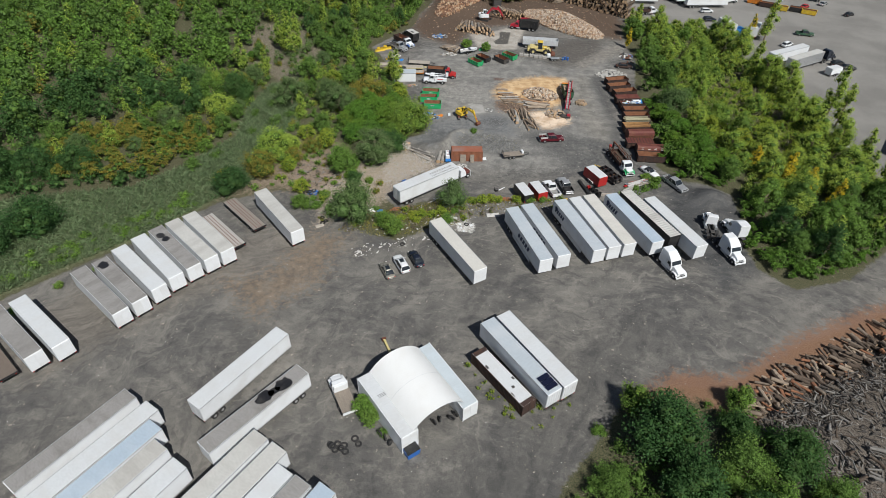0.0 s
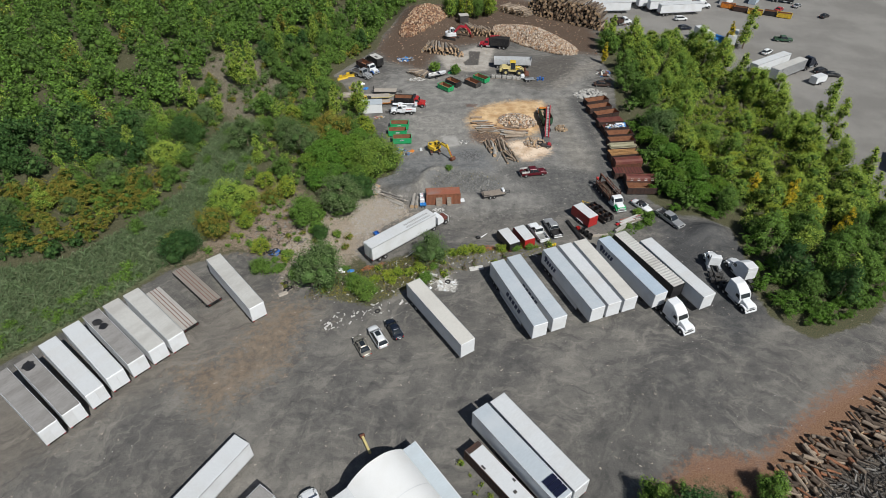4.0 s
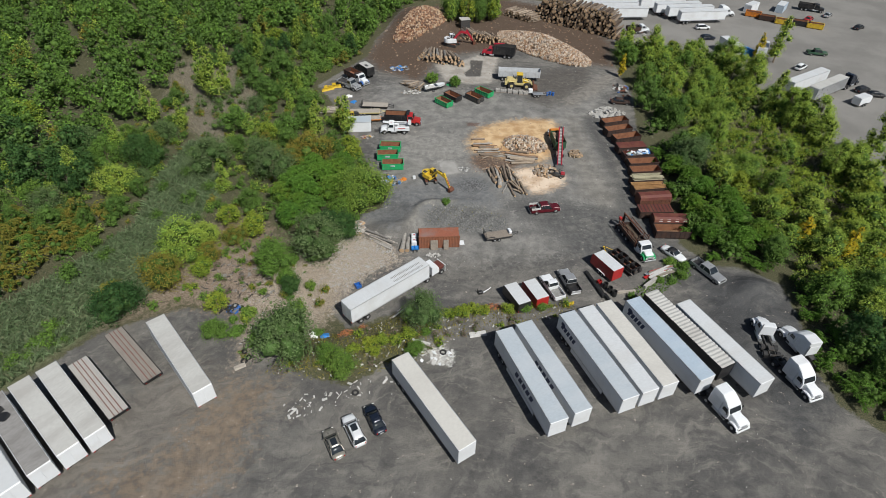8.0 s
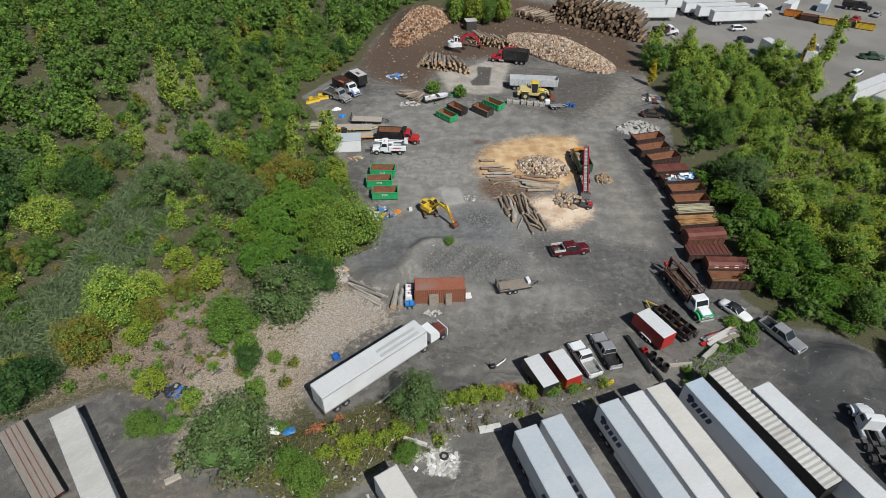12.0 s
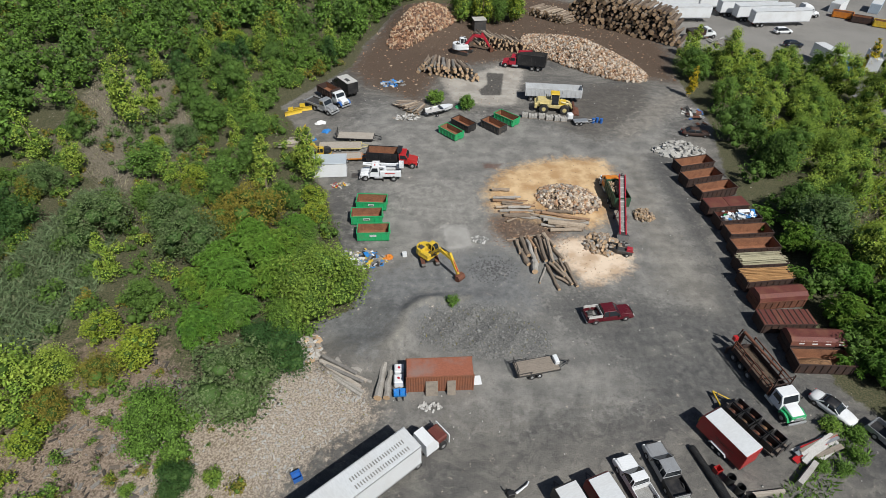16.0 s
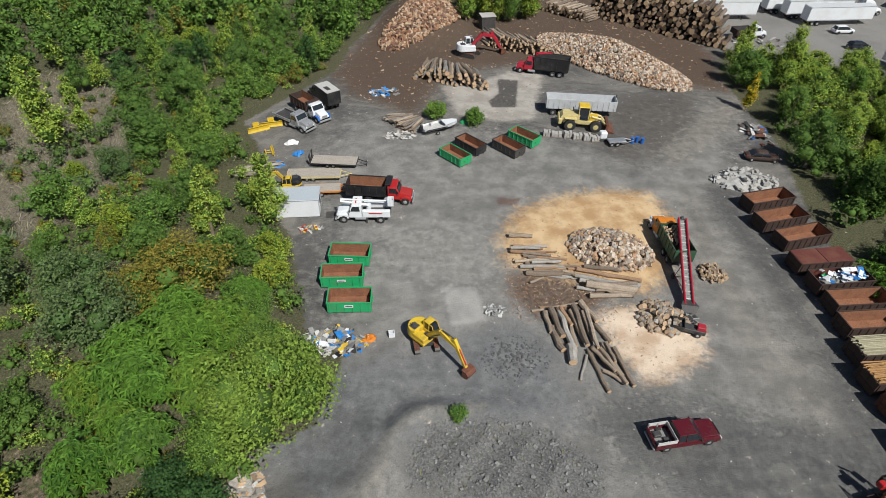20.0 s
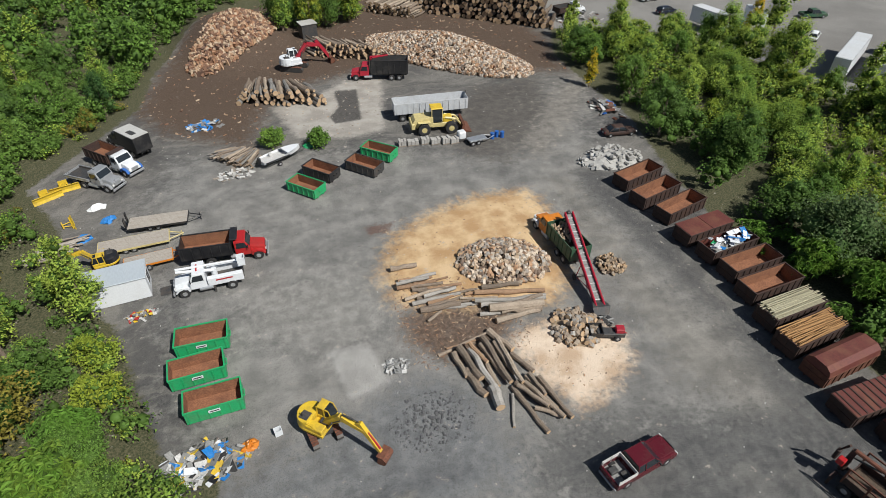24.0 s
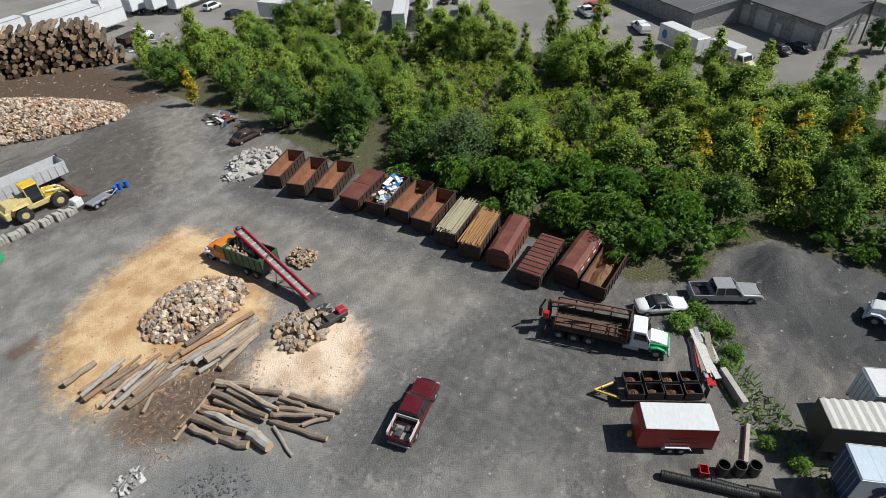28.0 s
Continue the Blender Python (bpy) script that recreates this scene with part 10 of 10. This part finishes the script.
part("engine", G().box(0.8, 0, 1.0, 0.8, 0.7, 0.5, 0.05), CRIMSON, pr)
part("hose", G().cyl((0.2, 0.3, 0.9), (1.4, -0.4, 0.9), 0.05), RED, pr)
for s in (-1, 1):
    wheel(pr, 0.6, s * 0.55, 0.3, 0.18)
put(pr, 30.6, 125.5, -20)
mb = thing("old_machine_part", "white and black engine part on the gravel", "machine part")
part("white_frame", G().cyl((0.2, 0, 0.2), (1.4, 0.5, 0.4), 0.12, 0.07, 6).cyl((1.4, 0.5, 0.4), (1.7, 0.9, 0.2), 0.08, None, 6), WHITE, mb)
part("engine_block", G().box(-0.3, 0, 0.3, 0.7, 0.5, 0.6, 0.06).cyl((-0.7, 0.3, 0.0), (-0.7, 0.3, 0.9), 0.06), BLACK, mb)
put(mb, 11.3, 91.2, 10)
bs = thing("wheelbarrows", "pair of blue wheelbarrows leaning by the container", "wheelbarrow")
for q in (-0.32, 0.34):
    tb = part("tray", G().tub(q - 0.28, q + 0.28, -0.5, 0.35, 0.35, 0.62, 0.03, 0.06), TARP_BLUE, bs)
    part("tray_handle", G().cyl((q - 0.25, 0.3, 0.4), (q - 0.3, 1.0, 0.6), 0.025, None, 5).cyl((q + 0.25, 0.3, 0.4), (q + 0.3, 1.0, 0.6), 0.025, None, 5), PLANK_PALE, tb)
    part("wheel", G().cyl((q - 0.05, -0.65, 0.2), (q + 0.05, -0.65, 0.2), 0.2, None, 12), RUBBER, bs)
    part("stand", G().box(q, 0.15, 0.18, 0.4, 0.05, 0.36), STEEL, bs)
put(bs, 0.4, 102.4, 4)
wp = tagged(new("plastic_sheet", mesh_of("plastic_sheet", G().box(0, 0, 0.04, 0.9, 1.2, 0.06, 0.015), WHITE)), "white plastic sheet lying beside the container", "sheet")
put(wp, 8.8, 104.2, 6)
ws = thing("tin_shed", "small grey shed at the mound's top", "shed")
part("body", G().box(0, 0, 1.4, 3.0, 2.6, 2.8), STEEL, ws)
part("roof", G().box(0, 0, 2.85, 3.3, 2.9, 0.1), ROOF_GREY, ws)
put(ws, 17.0, 214.0, 10, hz(17, 214) - 0.1)

# ---- bushes along the berm and edges ----
sr = np.random.default_rng(17)
spread(P_BUSHY, [(3.5, 85.2), (5.5, 85.6), (7.4, 86.0), (9.4, 86.4), (11.0, 86.5), (-6.6, 80.2), (-4.6, 80.6), (-2.6, 80.4), (-5.5, 78.9), (-8.6, 79.0), (-0.8, 81.6), (14.8, 86.6)], 0.8, 1.15, rng)
spread(P_BUSH, [(-10.4, 76.0), (-9.4, 77.6), (-12.6, 77.0), (17.5, 86.6), (20.2, 86.9), (2.0, 82.3), (-26.6, 83.4), (-27.4, 86.0), (-30.4, 90.0), (35.4, 89.6), (34.9, 87.6), (41.6, 93.4), (43.6, 93.0), (45.6, 94.4), (46.8, 96.6), (44.6, 97.8),
                (6.5, 115.4), (22.4, 33.2), (-66, 58), (-70, 52), (-62, 63), (-14.2, 83.0), (-17.4, 86.0), (-19.6, 90.5), (-21.5, 94.0), (-24.3, 92.0), (-16.6, 93.0)], 0.5, 0.95, rng)
P_KNOLL = [tree("round_bush", "round dense green bush on open ground", 2.9, 3.4, "round", LEAF, 1700, 0.15, 88 + i, "bush") for i in range(2)]
spread(P_KNOLL, [(5.0, 171.4), (11.4, 169.9), (-10.2, 35.3), (-9.4, 34.0)], 0.95, 1.12, rng)
spread(P_BUSH, [(-7.4, 31.9)], 0.6, 0.7, rng)
CURTILAGE = [(3.2, 43.4), (4.8, 45), (8.2, 40), (12, 35.6), (15, 37.2), (18.2, 39.4), (19.6, 37.6), (14, 32.8), (8.5, 36)]
woods("container_weeds", "tufts of weeds along the rusty container", scatter(CURTILAGE, 0.95, sr, 0.42), 0.75, 1.3, LEAF_YELLOW, 90, 0.085, sr, 0.3, 1.1)
spread(P_GOLD, [(57.6, 175.0), (69.3, 102.1), (75.0, 97.4), (80.4, 87.5), (77.5, 92.0), (102.0, 187.0)], 0.9, 1.25, rng)
spread(P_BUSH, off(scatter(SANDY, 5.5, sr, 0.6), SAND2), 0.5, 1.3, sr)
spread(P_BUSHY, off(scatter(SANDY, 8.0, sr, 0.5), SAND2), 0.5, 1.1, sr)


# ---- the paved lot and its vehicles ----
for x, y, a, lab in ((70.0, 228.0, 2, WB), (71.5, 222.0, 2, WB), (88.0, 232.0, 4, WB), (92.0, 227.5, 6, WB), (95.0, 223.8, 6, WB), (97.5, 219.3, 6, WB), (75, 236, 2, WB), (58.0, 236.0, 4, WB)):
    put(box_trailer("white box semi-trailer on the paved lot", ROOF_WHITE), x, y, a)
put(tractor("white semi tractor on the paved lot"), 108.5, 226.0, 8)
put(tractor("red semi tractor between white trailers", RED), 82.0, 233.0, 185)
put(box_trailer("white semi-trailer parked on the paved lot", ROOF_WHITE, far=True), 106.0, 167.6, 30)
put(box_trailer("grey tipper semi-trailer behind a dark tractor", ROOF_GREY, SILVER, 14.6, far=True), 109.4, 163.4, 31)
put(tractor("dark purple semi tractor on the paved lot", DARKBLUE, 1.8), 119.6, 169.6, 31)
put(dump_truck("white service truck beside scrap", WHITE, RUST_DARK, STEEL, 7.4, 2.2, guard=False), 73.0, 209.5, 10)
put(box_trailer("white storage trailer half hidden by trees", ROOF_WHITE, length=8.0, far=True), 95.5, 192.0, 100)
put(box_trailer("white storage trailer half hidden by trees", ROOF_WHITE, length=7.0, far=True), 104.0, 189.0, 60)
tb = thing("blue_tarped_stack", "stack under a blue tarpaulin on the lot", "stack")
part("cover", G().prism([(-2, 0), (-2, 1.8), (0, 2.4), (2, 1.8), (2, 0)], -1.5, 1.5, 0.1, 1.5), TARP_BLUE, tb)
put(tb, 100.5, 191.0, 20)
for x, y, a, m, lab, k in ((96.0, 213.2, 5, WHITE, "white suv on the paved lot", "suv"), (94.0, 203.8, 5, DARKBLUE, "dark pickup-like suv on the paved lot", "suv"), (112.4, 181.0, 35, WHITE, "white suv on the paved lot", "suv"), (121.6, 166.0, 20, BLACK, "black suv on the paved lot", "suv"),
                           (123.4, 163.0, -10, BLACK, "black sedan on the paved lot", "sedan"), (97.5, 118.5, 80, BLACK, "black sedan beside the trees", "sedan"), (97.0, 113.0, 80, SILVER, "silver sedan beside the trees", "sedan"), (97.2, 106.3, 120, WHITE, "white car beside the trees", "sedan"), (96.6, 103.2, 120, BLACK, "black car beside the trees", "sedan"),
                           (137, 222, 40, RED, "red car on the paved lot", "sedan"), (150, 214, 30, BLACK, "black car on the paved lot", "sedan"), (146, 226, 40, SILVER, "silver car on the paved lot", "sedan"), (118.5, 97.5, 50, BLACK, "black car beside the building", "sedan"), (121, 94.8, 60, DARKBLUE, "dark car beside the building", "sedan")):
    put(car(lab, m, 4.8, 1.85, k, far=True), x, y, a)
put(pickup("dark green pickup on the paved lot", GREEN_DK, 5.8), 123.0, 191.5, -12)
put(pickup("white pickup with a bed cap by the building", WHITE, 5.8, True, BLACK, None, True), 120.2, 121.8, 35)
put(pickup("white pickup on the paved lot", WHITE, 5.8), 125.5, 134.5, 40)
put(pickup("red pickup carrying equipment by the building", RED, 5.8), 128.5, 134.0, 45)
put(cargo_trailer("white enclosed cargo trailer on the paved lot", WHITE, ROOF_WHITE, 4.6), 116.3, 158.4, 25)
for x, y, a, o, lab in ((126.0, 218.5, -30, YELLOW, "yellow open bin on the paved lot"), (131.5, 217.0, -30, BLACK, "black open bin on the paved lot"), (135.0, 214.5, -30, YELLOW, "yellow open bin on the paved lot"), (122.0, 222.0, -30, RUST_DARK, "dark open bin on the paved lot"), (119.0, 226.0, -30, ORANGE, "orange open bin on the paved lot")):
    put(rolloff(lab, o, RUST_IN, 5.0, 2.3, 1.6, group="bins on the lot"), x, y, a)
put(container("white container on the paved lot", WHITE, ROOF_WHITE), 121.0, 232.0, 40)
put(container("white and blue container on the paved lot", ROOF_BLUE, ROOF_WHITE), 132.0, 232.0, 50)
put(dump_truck("dark dump truck on the paved lot", BLACK, BLACK, STEEL), 143.0, 232.0, -30)


def tank_trailer(label):
    """A white tank on a semi-trailer frame."""
    t = thing("tank_trailer", label, "trailer", "white tank trailers")
    secs = []
    for x, q in ((-5.6, 0.3), (-5.3, 0.85), (-4.9, 1.12), (4.9, 1.12), (5.3, 0.85), (5.6, 0.3)):
        secs.append([(x, q * math.cos(2 * math.pi * i / 16), 2.35 + q * math.sin(2 * math.pi * i / 16)) for i in range(16)])
    part("tank", loft(secs), WHITE, t, smooth=True)
    part("walkway", G().box(0, 0, 3.5, 7.0, 0.5, 0.06), ALU, t)
    for x in (-2.6, 0, 2.6):
        part("hatch", G().cyl((x, 0, 3.45), (x, 0, 3.68), 0.3, None, 12), ALU, t)
        part("band", G().cyl((x + 1.2, 0, 2.35), (x + 1.28, 0, 2.35), 1.14, None, 20), ALU, t)
    part("frame", G().box(0, 0.45, 1.05, 10.4, 0.14, 0.3).box(0, -0.45, 1.05, 10.4, 0.14, 0.3), STEEL, t)
    for s in (-1, 1):
        part("landing_leg", G().cyl((2.8, s * 0.6, 0.02), (2.8, s * 0.6, 1.0), 0.07), STEEL, t)
        for xx in (-4.2, -2.9):
            wheel(t, xx, s * 0.95, 0.5, 0.5, far=True)
    return t


put(tank_trailer("white tank trailer on the lot behind the log stacks"), 33.5, 252.0, 62)
put(tank_trailer("white tank trailer on the lot behind the log stacks"), 12.6, 253.5, 70)
put(tank_trailer("white tank trailer on the lot behind the log stacks"), 16.6, 254.5, 66)
put(container("white container behind the trees on the lot", WHITE, ROOF_WHITE), 26.0, 253.5, 58)


def step_van(label):
    t = thing("box_truck", label, "truck", "box trucks by the building")
    f = truck_base(t, CREAM, 9.0, roof=WHITE, rear_axles=1)
    part("cargo_box", G().box(-1.7, 0, 2.55, 5.6, 2.4, 1.5, 0.05), WHITE, t)
    part("cream_lower_side", G().box(-1.7, 0, 1.35, 5.6, 2.42, 0.95, 0.04), CREAM, t)
    part("box_roof", G().box(-1.7, 0, 3.32, 5.6, 2.42, 0.06, 0.02), ROOF_WHITE, t)
    for s in (-1, 1):
        part("red_emblem", G().add([(-3.2 + 0.5 * math.cos(q * 0.628), s * 1.215, 2.7 + 0.42 * math.sin(q * 0.628)) for q in range(10)], [tuple(range(10))]), RED, t)
        part("side_door", G().box(-0.6, s * 1.22, 1.9, 0.7, 0.02, 1.6), BLACK, t)
        part("red_stripe", G().box(-1.7, s * 1.222, 1.82, 5.6, 0.014, 0.08), RED, t)
    return t


put(step_van("cream and white box truck with red emblem"), 109.0, 103.6, -124)
bb = put(box_trailer("white box trailer with a faded emblem by the building", ROOF_WHITE, ALU, 9.6, far=True), 111.2, 112.4, 52)
part("red_emblem", G().add([(-0.4 + 0.6 * math.cos(q * 0.628), 1.318, 2.9 + 0.45 * math.sin(q * 0.628)) for q in range(10)], [tuple(range(10))]), RED, bb)
part("blue_emblem", G().add([(3.2 + 0.7 * math.cos(q * 0.628), 1.318, 2.7 + 0.8 * math.sin(q * 0.628)) for q in range(10)], [tuple(range(10))]), TARP_BLUE, bb)


def workshop():
    """A low grey block building with two pitched roofs and garage doors."""
    t = thing("workshop_building", "low grey block workshop with dark pitched roofs", "building")
    # main hall: long side faces the lot
    part("hall_wall", G().prism([(-9, 0), (-9, 4.6), (0, 7.0), (9, 4.6), (9, 0)], -13, 13), BLOCKWALL, t)
    for s in (-1, 1):
        part("roof_slope", G().add([(0, -13.5, 7.15), (0, 13.5, 7.15), (s * 9.6, 13.5, 4.55), (s * 9.6, -13.5, 4.55), (0, -13.5, 6.95), (0, 13.5, 6.95), (s * 9.6, 13.5, 4.35), (s * 9.6, -13.5, 4.35)],
                                    [(0, 1, 2, 3), (4, 7, 6, 5), (0, 3, 7, 4), (1, 5, 6, 2), (2, 6, 7, 3)]), ROOFING, t)
    for k, (y, w) in enumerate(((-9.6, 4.2), (-4.2, 1.2), (-0.4, 3.4), (4.6, 3.4), (9.6, 3.6))):
        d = part("garage_door" if w > 2 else "door", G().box(-9.06, y, 1.75 if w > 2 else 1.1, 0.08, w, 3.5 if w > 2 else 2.2), PALE_JUNK, t)
        for q in range(4 if w > 2 else 0):
            part("door_panel", G().box(-9.12, y, 0.45 + q * 0.85, 0.04, w - 0.2, 0.76), PALE_JUNK, d)
    for k, y in enumerate((-2.2, 2.2)):
        d = part("gable_door", G().box(-5.2 + k * 5.0, -13.06, 1.75, 3.8, 0.08, 3.5), PALE_JUNK, t)
        for q in range(4):
            part("door_panel", G().box(-5.2 + k * 5.0, -13.12, 0.45 + q * 0.85, 3.6, 0.04, 0.76), PALE_JUNK, d)
    part("lamp_bracket", G().cyl((-9.1, 2.2, 4.0), (-9.9, 2.2, 4.2), 0.05).box(-10.0, 2.2, 4.2, 0.5, 0.3, 0.15), ALU, t)
    put(t, 137.0, 96.5, -38)
    a = thing("workshop_annex", "low annex with a black flat-pitched roof", "building")
    part("annex_wall", G().prism([(-7, 0), (-7, 3.4), (7, 5.0), (7, 0)], -16, 16), BLOCKWALL, a)
    part("annex_roof", G().add([(-7.5, -16.5, 3.45), (7.5, -16.5, 5.15), (7.5, 16.5, 5.15), (-7.5, 16.5, 3.45), (-7.5, -16.5, 3.25), (7.5, -16.5, 4.95), (7.5, 16.5, 4.95), (-7.5, 16.5, 3.25)],
                               [(0, 1, 2, 3), (4, 7, 6, 5), (0, 4, 5, 1), (3, 2, 6, 7), (0, 3, 7, 4)]), ROOFING, a)
    for y in (-15.0, -5.0, 5.0, 15.0):
        part("roof_seam", G().add([(-7.5, y, 3.48), (7.5, y, 5.18), (7.5, y + 0.15, 5.18), (-7.5, y + 0.15, 3.48)], [(0, 1, 2, 3)]), ALU, a)
    put(a, 139.0, 121.5, -38)


workshop()


def utility_pole(x, y):
    t = thing("utility_pole", "leaning dark wooden utility pole with crossarm", "pole")
    part("post", G().cyl((0, 0, -0.5), (0.6, 0.2, 9.0), 0.17, 0.12, 8), PLANK_DARK, t)
    part("brace", G().cyl((2.4, 0.5, -0.3), (0.5, 0.2, 7.5), 0.13, 0.1, 8), PLANK_DARK, t)
    part("crossarm", G().box(0.55, 0.18, 8.3, 0.12, 2.2, 0.14), PLANK_DARK, t)
    part("lamp", G().cyl((0.6, 0.2, 7.9), (-0.7, 0.0, 8.2), 0.04).box(-0.8, 0, 8.2, 0.5, 0.22, 0.12), ALU, t)
    put(t, x, y)


utility_pole(128.5, 85.5)
spread(P_DARK, [(124.0, 84.0), (126.5, 82.0)], 0.55, 0.7, rng)
spread(P_TALL, [(97.0, 91.0), (98.0, 98.5), (96.0, 104.5), (93.5, 99.0), (95.0, 84.5), (99.0, 88.0), (96.5, 115.0), (66.0, 196.5), (62.0, 192.0)], 0.95, 1.2, rng)
